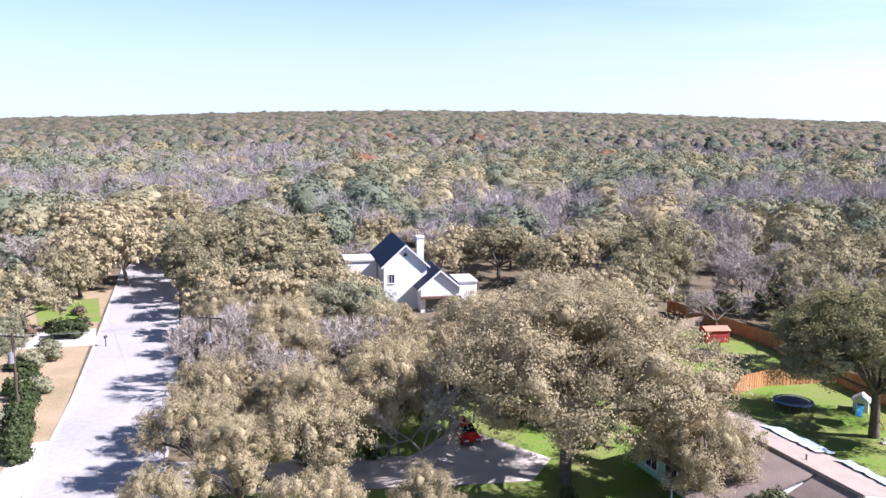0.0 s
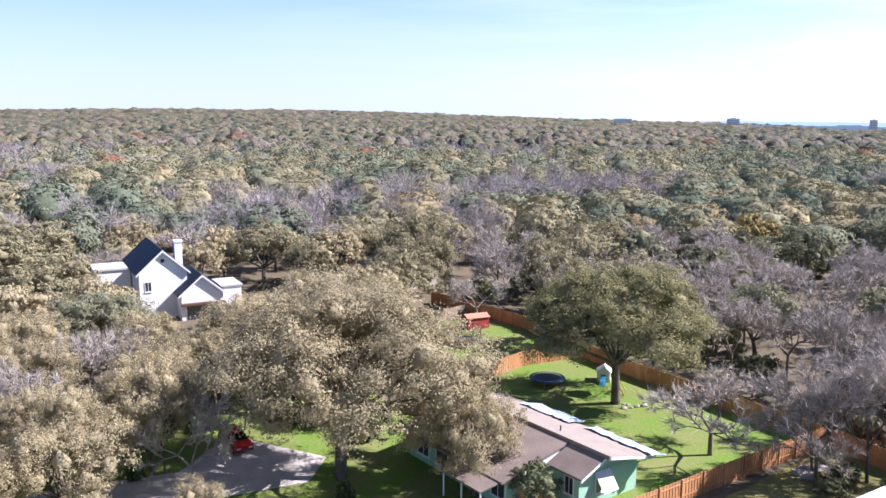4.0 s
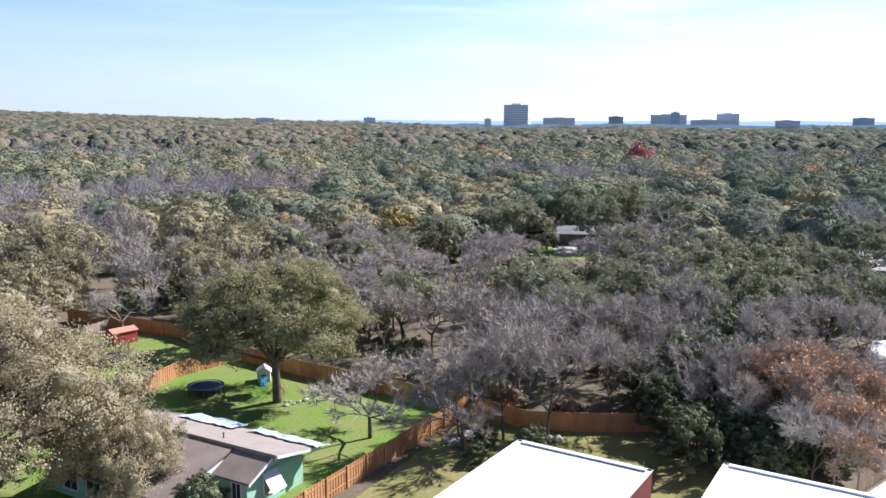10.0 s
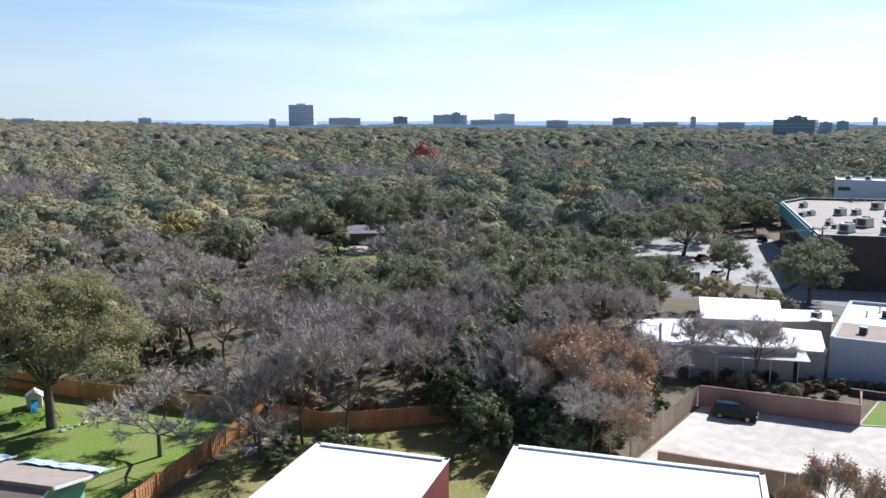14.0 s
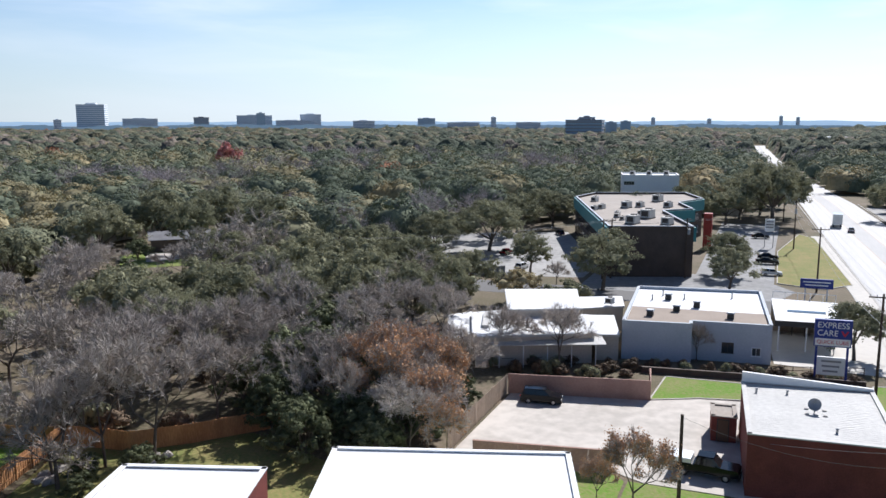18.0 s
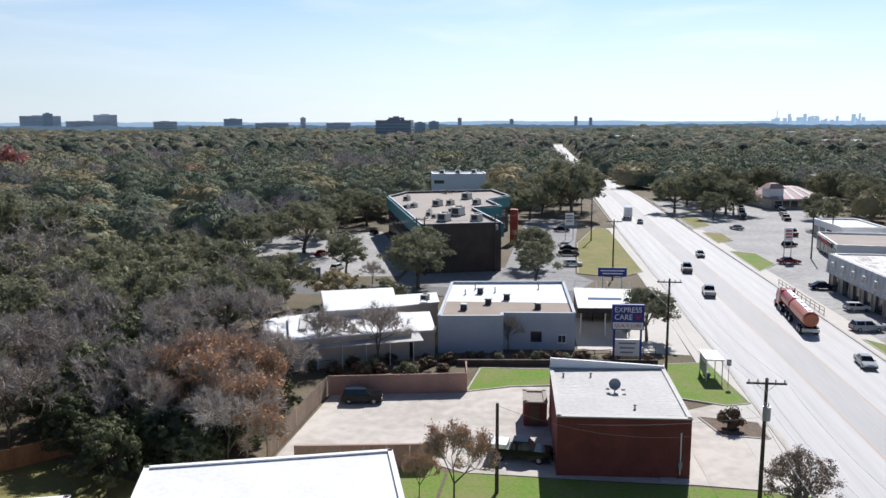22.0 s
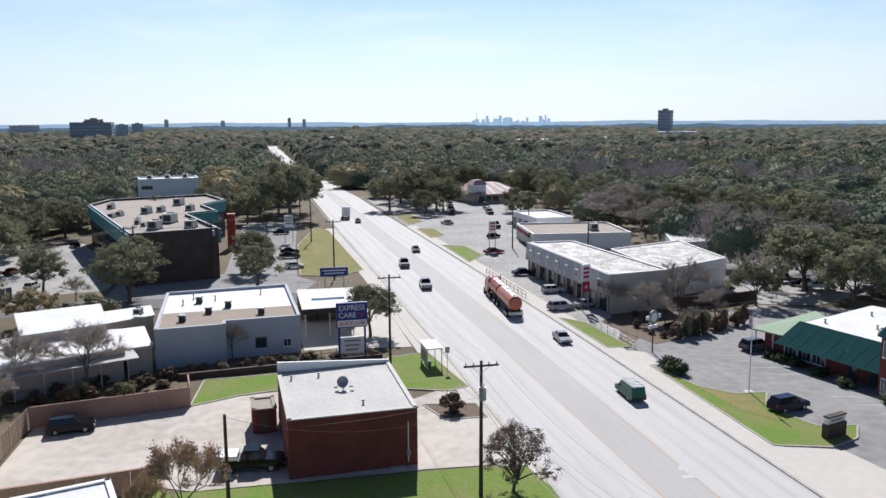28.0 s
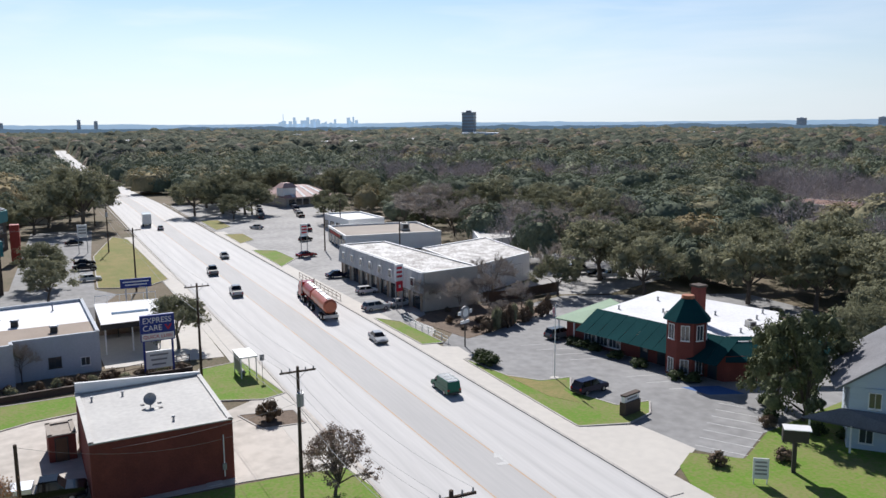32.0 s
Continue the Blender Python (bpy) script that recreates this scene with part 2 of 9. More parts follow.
# ---- mesh helpers ----
class Geo:
    """Collects vertices and faces for one mesh."""

    def __init__(self):
        self.v, self.f = [], []

    def add(self, verts, faces):
        k = len(self.v)
        self.v.extend(tuple(p) for p in verts)
        self.f.extend(tuple(k + i for i in q) for q in faces)
        return self

    def box(self, x0, y0, z0, x1, y1, z1, m=None, inset=0.0):
        """A box; inset draws its top in on all sides."""
        i = inset
        vs = [(x0, y0, z0), (x1, y0, z0), (x1, y1, z0), (x0, y1, z0), (x0 + i, y0 + i, z1), (x1 - i, y0 + i, z1), (x1 - i, y1 - i, z1), (x0 + i, y1 - i, z1)]
        if m is not None:
            vs = [m @ Vector(p) for p in vs]
        return self.add(vs, [(3, 2, 1, 0), (4, 5, 6, 7), (0, 1, 5, 4), (1, 2, 6, 5), (2, 3, 7, 6), (3, 0, 4, 7)])

    def prism(self, poly, z0, z1, m=None):
        """A flat polygon (counter-clockwise) raised from z0 to z1."""
        n = len(poly)
        vs = [(x, y, z0) for x, y in poly] + [(x, y, z1) for x, y in poly]
        if m is not None:
            vs = [m @ Vector(p) for p in vs]
        return self.add(vs, [tuple(range(n - 1, -1, -1)), tuple(range(n, 2 * n))] + [(i, (i + 1) % n, n + (i + 1) % n, n + i) for i in range(n)])

    def side(self, prof, x0, x1, m=None):
        """A profile in (y, z) drawn out along x."""
        n = len(prof)
        vs = [(x0, y, z) for y, z in prof] + [(x1, y, z) for y, z in prof]
        if m is not None:
            vs = [m @ Vector(p) for p in vs]
        return self.add(vs, [tuple(range(n)), tuple(range(2 * n - 1, n - 1, -1))] + [(i, n + i, n + (i + 1) % n, (i + 1) % n) for i in range(n)])

    def tube(self, a, b, r0, r1, n=6, cap=True, m=None):
        a, b = Vector(a), Vector(b)
        w = (b - a).normalized()
        u = w.orthogonal().normalized()
        s = w.cross(u)
        vs = []
        for p, r in ((a, r0), (b, r1)):
            for k in range(n):
                t = 2 * math.pi * k / n
                vs.append(p + (u * math.cos(t) + s * math.sin(t)) * r)
        if m is not None:
            vs = [m @ p for p in vs]
        fs = [(k, (k + 1) % n, n + (k + 1) % n, n + k) for k in range(n)]
        if cap:
            fs += [tuple(range(n - 1, -1, -1)), tuple(range(n, 2 * n))]
        return self.add(vs, fs)

    def quad(self, *p, m=None):
        p = [Vector(q) for q in p]
        if m is not None:
            p = [m @ q for q in p]
        return self.add(p, [tuple(range(len(p)))])

    def ball(self, c, rx, ry, rz, rings=5, seg=8, jitter=0.0, rg=None, m=None):
        vs, fs = [], []
        for i in range(rings + 1):
            th = math.pi * i / rings
            for k in range(seg):
                ph = 2 * math.pi * (k + 0.5 * (i % 2)) / seg
                j = 1 + (rg.uniform(-jitter, jitter) if rg else 0)
                p = Vector((c[0] + rx * j * math.sin(th) * math.cos(ph), c[1] + ry * j * math.sin(th) * math.sin(ph), c[2] + rz * j * math.cos(th)))
                vs.append(m @ p if m is not None else p)
        for i in range(rings):
            for k in range(seg):
                fs.append((i * seg + k, (i + 1) * seg + k, (i + 1) * seg + (k + 1) % seg, i * seg + (k + 1) % seg))
        return self.add(vs, fs)

    def mesh(self, name, material, smooth=False):
        me = bpy.data.meshes.new(name)
        me.from_pydata([tuple(p) for p in self.v], [], self.f)
        me.materials.append(material)
        if smooth:
            me.polygons.foreach_set("use_smooth", [True] * len(me.polygons))
        me.update()
        return me


def part(name, geo, material, parent, label="", smooth=False):
    """One mesh object under a thing or a part."""
    ob = new(name, geo.mesh(name, material, smooth) if isinstance(geo, Geo) else geo)
    ob.parent = parent
    if label:
        ob["label"] = label
    return ob


def thing(name, label, category, at=None, group="", kind=""):
    """An Empty at the thing's base, that parents its parts."""
    ob = new(name)
    ob.empty_display_size = 0.3
    if at is not None:
        ob.matrix_basis = at
    return tagged(ob, label, category, group, kind)


def solid(name, geo, material, label, category="", kind="", group="", smooth=False):
    """A thing that is one mesh."""
    return tagged(new(name, geo.mesh(name, material, smooth)), label, category, group, kind)


def facing(x, y, az, z=0.0):
    """A pose on the ground whose own +y points along the compass bearing az (0: +y, 90: +x)."""
    return pose(x, y, z, 0, 0, -az)


def big_mesh(name, verts, faces, material, tint=None, smooth=False):
    """A mesh from arrays of triangles; tint is one number for each vertex."""
    me = bpy.data.meshes.new(name)
    verts, faces = np.asarray(verts, np.float32), np.asarray(faces, np.int32)
    me.vertices.add(len(verts))
    me.vertices.foreach_set("co", verts.ravel())
    me.loops.add(faces.size)
    me.loops.foreach_set("vertex_index", faces.ravel())
    me.polygons.add(len(faces))
    me.polygons.foreach_set("loop_start", np.arange(0, faces.size, faces.shape[1], dtype=np.int32))
    if smooth:
        me.polygons.foreach_set("use_smooth", np.ones(len(faces), bool))
    if tint is not None:
        at = me.attributes.new("tint", "FLOAT", "POINT")
        at.data.foreach_set("value", np.asarray(tint, np.float32))
    me.materials.append(material)
    me.update(calc_edges=True)
    me.validate()
    return me


# ---- ground ----
def rise(r, az):
    """Height of the land: level round the crossing, a long low ridge far off to the north."""
    a = np.clip((38 - az) / 34.0, 0, 1)
    a = a * a * (3 - 2 * a)
    b = np.clip((r - 500) / 2700.0, 0, 1)
    b = b * b * (3 - 2 * b)
    return 46.0 * a * b


def land():
    rs = np.concatenate([[0.0], np.geomspace(12, 4900, 46)])
    azs = np.linspace(-180, 180, 121)[:-1]
    vs, fs = [], []
    for r in rs:
        for a in azs:
            vs.append((r * math.sin(radians(a)), r * math.cos(radians(a)), float(rise(r, abs(a) if a > -90 else 180.0))))
    n = len(azs)
    for i in range(len(rs) - 1):
        for k in range(n):
            fs.append((i * n + k, i * n + (k + 1) % n, (i + 1) * n + (k + 1) % n, (i + 1) * n + k))
    g = Geo()
    g.v, g.f = vs, [tuple(reversed(f)) for f in fs]
    return solid("ground", g, EARTH, "brown leaf-littered woodland soil with patches of grass", "ground", "structure", smooth=True)


land()


def strip(line, half, z0, z1):
    """A band along a line of places, half as wide on each side."""
    g = Geo()
    vs = []
    for i, (x, y) in enumerate(line):
        a = Vector(line[max(i - 1, 0)])
        b = Vector(line[min(i + 1, len(line) - 1)])
        d = (b - a).normalized()
        h = half[i] if isinstance(half, (list, tuple)) else half
        for s in (1, -1):
            vs += [(x - d.y * h * s, y + d.x * h * s, z0), (x - d.y * h * s, y + d.x * h * s, z1)]
    fs = []
    for i in range(len(line) - 1):
        a, b = i * 4, i * 4 + 4
        fs += [(a + 1, a + 3, b + 3, b + 1), (a, a + 1, b + 1, b), (a + 2, b + 2, b + 3, a + 3)]
    return g.add(vs, fs)


def offset(line, d):
    out = []
    for i, (x, y) in enumerate(line):
        a = Vector(line[max(i - 1, 0)])
        b = Vector(line[min(i + 1, len(line) - 1)])
        t = (b - a).normalized()
        out.append((x - t.y * d, y + t.x * d))
    return out


def slab(name, poly, z, material, label, z0=-0.05, category=""):
    if sum(poly[i - 1][0] * poly[i][1] - poly[i][0] * poly[i - 1][1] for i in range(len(poly))) < 0:
        poly = poly[::-1]
    return solid(name, Geo().prism(poly, z0, z), material, label, category or name, "structure")


AVENUE = [(-160, -36.5), (-60, -33), (40, -30.0), (100, -28.2), (150, -26.0), (220, -22.5), (310, -18.5), (420, -10.5), (510, -4.5), (650, 2), (800, 8), (1000, 15)]
HALF = [9.6, 9.6, 9.6, 9.6, 9.4, 9.2, 8.6, 7.4, 6.8, 6.5, 6.5, 6.5]


def worn(d):
    """How oil-dark the road is at d metres from its middle: grey turn lane, pale wheel tracks, grey lane middles."""
    d = abs(d)
    if d < 2.0:
        return 0.40
    k = 0.16 * math.exp(-((d - 3.95) / 0.42) ** 2) + 0.18 * math.exp(-((d - 7.7) / 0.42) ** 2) + 0.14 * math.exp(-((d - 5.8) / 0.22) ** 2) + 0.30 * math.exp(-((d - 9.6) / 0.35) ** 2)
    return 0.05 + k + 0.22 * math.exp(-((d - 2.0) / 0.25) ** 2)


def road():
    cols = [s * d for s in (-1, 1) for d in (9.7, 9.4, 9.0, 8.5, 8.1, 7.7, 7.3, 6.8, 6.3, 5.95, 5.8, 5.6, 5.2, 4.7, 4.35, 3.95, 3.5, 3.0, 2.5, 2.15, 1.98)]
    cols = sorted(cols)
    vs, ts, fs = [], [], []
    rg = random.Random(7)
    fine = []
    for (x0, y0), (x1, y1), h0, h1 in zip(AVENUE, AVENUE[1:], HALF, HALF[1:]):
        n = max(1, int((x1 - x0) / 9))
        fine += [(x0 + (x1 - x0) * k / n, y0 + (y1 - y0) * k / n, h0 + (h1 - h0) * k / n) for k in range(n)]
    fine.append((*AVENUE[-1], HALF[-1]))
    for i, (x, y, h) in enumerate(fine):
        a, b = Vector(fine[max(i - 1, 0)][:2]), Vector(fine[min(i + 1, len(fine) - 1)][:2])
        d = (b - a).normalized()
        for c in cols:
            q = c * h / 9.6
            vs.append((x - d.y * q, y + d.x * q, 0.03))
            ts.append(max(0.0, min(1.0, worn(c) + rg.uniform(-0.05, 0.05))))
    n = len(cols)
    for i in range(len(fine) - 1):
        for k in range(n - 1):
            fs.append((i * n + k, (i + 1) * n + k, (i + 1) * n + k + 1, i * n + k + 1))
    tagged(new("road", big_mesh("road", vs, fs, ROAD, ts)), "wide sun-bleached grey five-lane asphalt road with worn wheel tracks", "road", kind="structure")


road()
LANE = [(0, -14), (-9, 12), (-18, 35), (-28.5, 60), (-34.5, 80), (-41.5, 101), (-56, 143), (-75, 197), (-95, 252), (-112, 290)]
solid("side_street", strip(LANE, 5.0, -0.05, 0.02), STREET, "pale bleached residential street with tree shadows across it", "road", "structure")


# ---- trees ----
def card_cloud(rg, centres, radii, count, size, squash=0.8, shell=0.5):
    """Many small leaf-spray quads scattered over lumps; returns triangle-ready quads."""
    c = np.repeat(centres, count, axis=0)
    r = np.repeat(radii, count)
    d = rg.normal(size=(len(c), 3))
    d /= np.linalg.norm(d, axis=1)[:, None]
    d[:, 2] = np.abs(d[:, 2]) * np.where(rg.random(len(d)) < 0.82, 1, -1)
    k = shell + (1.22 - shell) * rg.random(len(c)) ** 0.7
    p = c + d * (r * k)[:, None] * np.array([1, 1, squash]) + rg.normal(size=d.shape) * (r * 0.12)[:, None]
    u = rg.normal(size=(len(c), 3))
    u -= d * (u * d).sum(1)[:, None] * 0.55
    u /= np.linalg.norm(u, axis=1)[:, None]
    w = np.cross(d + 0.6 * rg.normal(size=d.shape), u)
    w /= np.linalg.norm(w, axis=1)[:, None] + 1e-6
    s = size * (0.6 + 0.8 * rg.random(len(c)))[:, None]
    quads = np.stack([p - u * s * 0.55 - w * s * 0.22, p + u * s * 0.1 - w * s * 0.42, p + u * s * 0.6 + w * s * 0.05, p - u * s * 0.05 + w * s * 0.45], 1)
    v = quads.reshape(-1, 3)
    return v, np.arange(len(v)).reshape(-1, 4)


def spray(rg, centres, radii, twigs, leaves, size, squash=0.8):
    """Leaves in small tufts over each lump of a crown: one small triangle a leaf spray."""
    c, r = np.repeat(centres, twigs, axis=0), np.repeat(radii, twigs)
    d = rg.normal(size=(len(c), 3))
    d /= np.linalg.norm(d, axis=1)[:, None]
    d[:, 2] = np.where(rg.random(len(d)) < 0.7, np.abs(d[:, 2]), -0.6 * np.abs(d[:, 2]))
    b = c + d * (r * (0.5 + 0.75 * rg.random(len(c))))[:, None] * np.array([1, 1, squash])
    br = r * rg.uniform(0.26, 0.58, len(c))
    p0, pr, d0 = np.repeat(b, leaves, axis=0), np.repeat(br, leaves), np.repeat(d, leaves, axis=0)
    e = rg.normal(size=p0.shape)
    e /= np.linalg.norm(e, axis=1)[:, None]
    p = p0 + e * (pr * rg.random(len(pr)) ** 0.62)[:, None] * np.array([1.15, 1.15, 0.72])
    up = 0.5 * e + 0.45 * d0 + np.array([0, 0, 0.14]) + 0.26 * rg.normal(size=p.shape)
    u = np.cross(up, rg.normal(size=p.shape))
    u /= np.linalg.norm(u, axis=1)[:, None] + 1e-6
    w = np.cross(up, u)
    w /= np.linalg.norm(w, axis=1)[:, None] + 1e-6
    s = size * rg.uniform(0.55, 1.4, len(p))[:, None]
    v = np.stack([p + u * s * 0.66, p - u * s * 0.4 + w * s * 0.44, p - u * s * 0.34 - w * s * 0.42], 1).reshape(-1, 3)
    return v, np.arange(len(v)).reshape(-1, 3)


def ico(sub):
    bm = bmesh.new()
    bmesh.ops.create_icosphere(bm, subdivisions=sub, radius=1.0)
    v = np.array([p.co for p in bm.verts])
    f = np.array([[q.index for q in t.verts] for t in bm.faces])
    bm.free()
    return v, f


ICO1 = ico(1)
ICO2 = ico(2)
DOME2 = (ICO2[0], ICO2[1][ICO2[0][ICO2[1]].mean(1)[:, 2] > -0.3])
DOME = (ICO1[0], ICO1[1][ICO1[0][ICO1[1]].mean(1)[:, 2] > -0.35])


def lumps(rg, centres, radii, base, squash=0.75, rough=0.22, scale=0.86):
    bv, bf = base
    vs, fs = [], []
    for c, r in zip(centres, radii):
        k = 1 + rough * rg.normal(size=(len(bv), 1)).clip(-1.6, 1.6)
        fs.append(bf + len(vs) * len(bv))
        vs.append(c + bv * k * r * scale * np.array([1, 1, squash]))
    return np.concatenate(vs), np.concatenate(fs)


def crown_places(rg, n, R, H, low, flat=0.9):
    """Lump centres over a broad, uneven dome with lobes and gaps."""
    out = []
    p1, p2 = rg.uniform(0, 6.28, 2)
    for i in range(n):
        a = 2.399963 * i + rg.uniform(-0.5, 0.5)
        t = (i + 0.5) / n
        e = math.asin(min(0.98, 1 - t * 1.15)) if t < 0.87 else -0.18
        k = rg.uniform(0.55, 0.9) * (1 + 0.16 * math.sin(2 * a + p1) + 0.12 * math.sin(3 * a + p2))
        out.append((math.cos(a) * math.cos(e) * R * k, math.sin(a) * math.cos(e) * R * k, low + (H - low) * (0.26 + 0.62 * math.sin(max(e, -0.3)) * rg.uniform(0.7, 1.08))))
    return np.array(out)


def limb_mesh(rg, centres, R, H, fork, r0, branches=10):
    g = Geo()
    bend = (rg.uniform(-0.5, 0.5), rg.uniform(-0.5, 0.5))
    g.tube((0, 0, -0.25), (bend[0] * 0.4, bend[1] * 0.4, fork * 0.55), r0 * 1.25, r0, 7, False)
    g.tube((bend[0] * 0.4, bend[1] * 0.4, fork * 0.55), (bend[0], bend[1], fork), r0, r0 * 0.85, 7, False)
    pick = rg.choice(len(centres), min(branches, len(centres)), replace=False)
    for k in pick:
        c = centres[k]
        mid = (bend[0] + (c[0] - bend[0]) * 0.45, bend[1] + (c[1] - bend[1]) * 0.45, fork + (c[2] - fork) * 0.62)
        g.tube((bend[0], bend[1], fork - 0.15), mid, r0 * 0.5, r0 * 0.3, 5, False)
        g.tube(mid, tuple(c), r0 * 0.3, r0 * 0.1, 5, False)
    return g


def oak_meshes(seed, R, H, n, twigs, leaves, size, leaf, low=0.30, core=0.55, branches=10):
    rg = np.random.default_rng(seed)
    low = H * low
    c = crown_places(rg, n, R, H, low)
    r = R * rg.uniform(0.20, 0.36, n) * (24.0 / n) ** 0.28
    v1, f1 = lumps(rg, c, r, ICO1, scale=core, rough=0.3)
    v2, f2 = spray(rg, c, r, twigs, leaves, size)
    crown = big_mesh("crown", np.concatenate([v1, v2]), np.concatenate([f1, f2 + len(v1)]), leaf)
    trunk = limb_mesh(rg, c, R, H, low * 0.85, 0.032 * R + 0.08 * min(1.0, R / 6.0), branches).mesh("trunk", BARK, True)
    return trunk, crown


def bare_meshes(seed, R, H, depth=5, twigs=900, leaf=None, leaf_n=0, bark=BARK, rad=0.16, twig_w=0.062):
    """A leafless tree: forking limbs, and a haze of fine twigs at their ends."""
    rg = np.random.default_rng(seed)
    g = Geo()
    tips = []

    def grow(p, d, length, r, level):
        q = p + d * length
        if r > 0.012:
            g.tube(p, q, r, r * 0.72, 5 if level < 2 else 3, False)
        if level >= 3:
            tips.append((p, q))
        if level == depth:
            return
        for k in range(3 if level < 3 else 2):
            nd = d * 0.95 + Vector(rg.normal(size=3)) * (0.46 if level else 0.6)
            nd.z = nd.z * 0.72 + 0.24
            grow(q, nd.normalized(), length * rg.uniform(0.66, 0.86), r * rg.uniform(0.55, 0.7), level + 1)

    grow(Vector((0, 0, -0.2)), Vector((rg.uniform(-0.08, 0.08), rg.uniform(-0.08, 0.08), 1)), H * 0.27, rad, 0)
    pts = np.array([q for _, q in tips])
    k = np.array([R / np.percentile(np.linalg.norm(pts[:, :2], axis=1), 92)] * 2 + [H / pts[:, 2].max()])
    g.v = [tuple(np.array(p) * k) for p in g.v]
    pts = pts * k
    trunk = g.mesh("trunk", bark, True)
    starts = np.array([p for p, _ in tips]) * k
    i = rg.integers(0, len(pts), twigs)
    seg = pts[i] - starts[i]
    p = starts[i] + seg * rg.uniform(0.15, 1.05, (twigs, 1))
    d = seg / (np.linalg.norm(seg, axis=1)[:, None] + 1e-6) + rg.normal(size=(twigs, 3)) * 0.55 + np.array([0, 0, 0.12])
    d /= np.linalg.norm(d, axis=1)[:, None]
    w = np.cross(d, rg.normal(size=(twigs, 3)))
    w /= np.linalg.norm(w, axis=1)[:, None]
    L = rg.uniform(0.35, 1.15, twigs)[:, None] * (R / 5.0) ** 0.5
    v = np.stack([p - w * twig_w * 0.5, p + w * twig_w * 0.5, p + d * L], 1).reshape(-1, 3)
    twig = big_mesh("twig_haze", v, np.arange(len(v)).reshape(-1, 3), TWIG)
    leaves = None
    if leaf:
        i = rg.integers(0, len(pts), leaf_n // 6)
        lv, lf = card_cloud(rg, pts[i], rg.uniform(0.35, 1.0, len(i)) * R / 5.0, 6, 0.20, 1.0, 0.1)
        leaves = big_mesh("foliage", lv, lf, leaf)
    return trunk, twig, leaves


def tree_kind(label, parts_, group):
    """Makes the first tree of a kind, out of sight of no one: it is placed by its first use."""
    ob = thing("tree", label, "tree", group=group)
    for nm, me in parts_:
        if me is not None:
            part(nm, me, None, ob)
    return ob


FIRST = {}


def plant(kind, x, y, s=1.0, sz=None, turn=None, z=0.0):
    """Sets a tree of a kind; the first one is the model, the others share its meshes."""
    rg = random.Random(int(x * 37 + y * 91))
    turn = rg.uniform(0, 360) if turn is None else turn
    sz = sz or s * rg.uniform(0.93, 1.07)
    m = pose(x, y, z, 0, 0, turn)
    if kind not in FIRST:
        FIRST[kind] = KINDS[kind]()
        ob = FIRST[kind]
        ob.matrix_basis = m
    else:
        ob = copy_thing(FIRST[kind], m)
    ob.scale = (s, s, sz)
    return ob


def oak_kind(label, *a, group="live oaks", **k):
    def make():
        t, c = oak_meshes(*a, **k)
        return tree_kind(label, [("trunk", t), ("crown", c)], group)
    return make


def bare_kind(label, *a, **k):
    def make():
        t, w, lv = bare_meshes(*a, **k)
        return tree_kind(label, [("trunk", t), ("twig_haze", w), ("foliage", lv)], "bare winter trees")
    return make


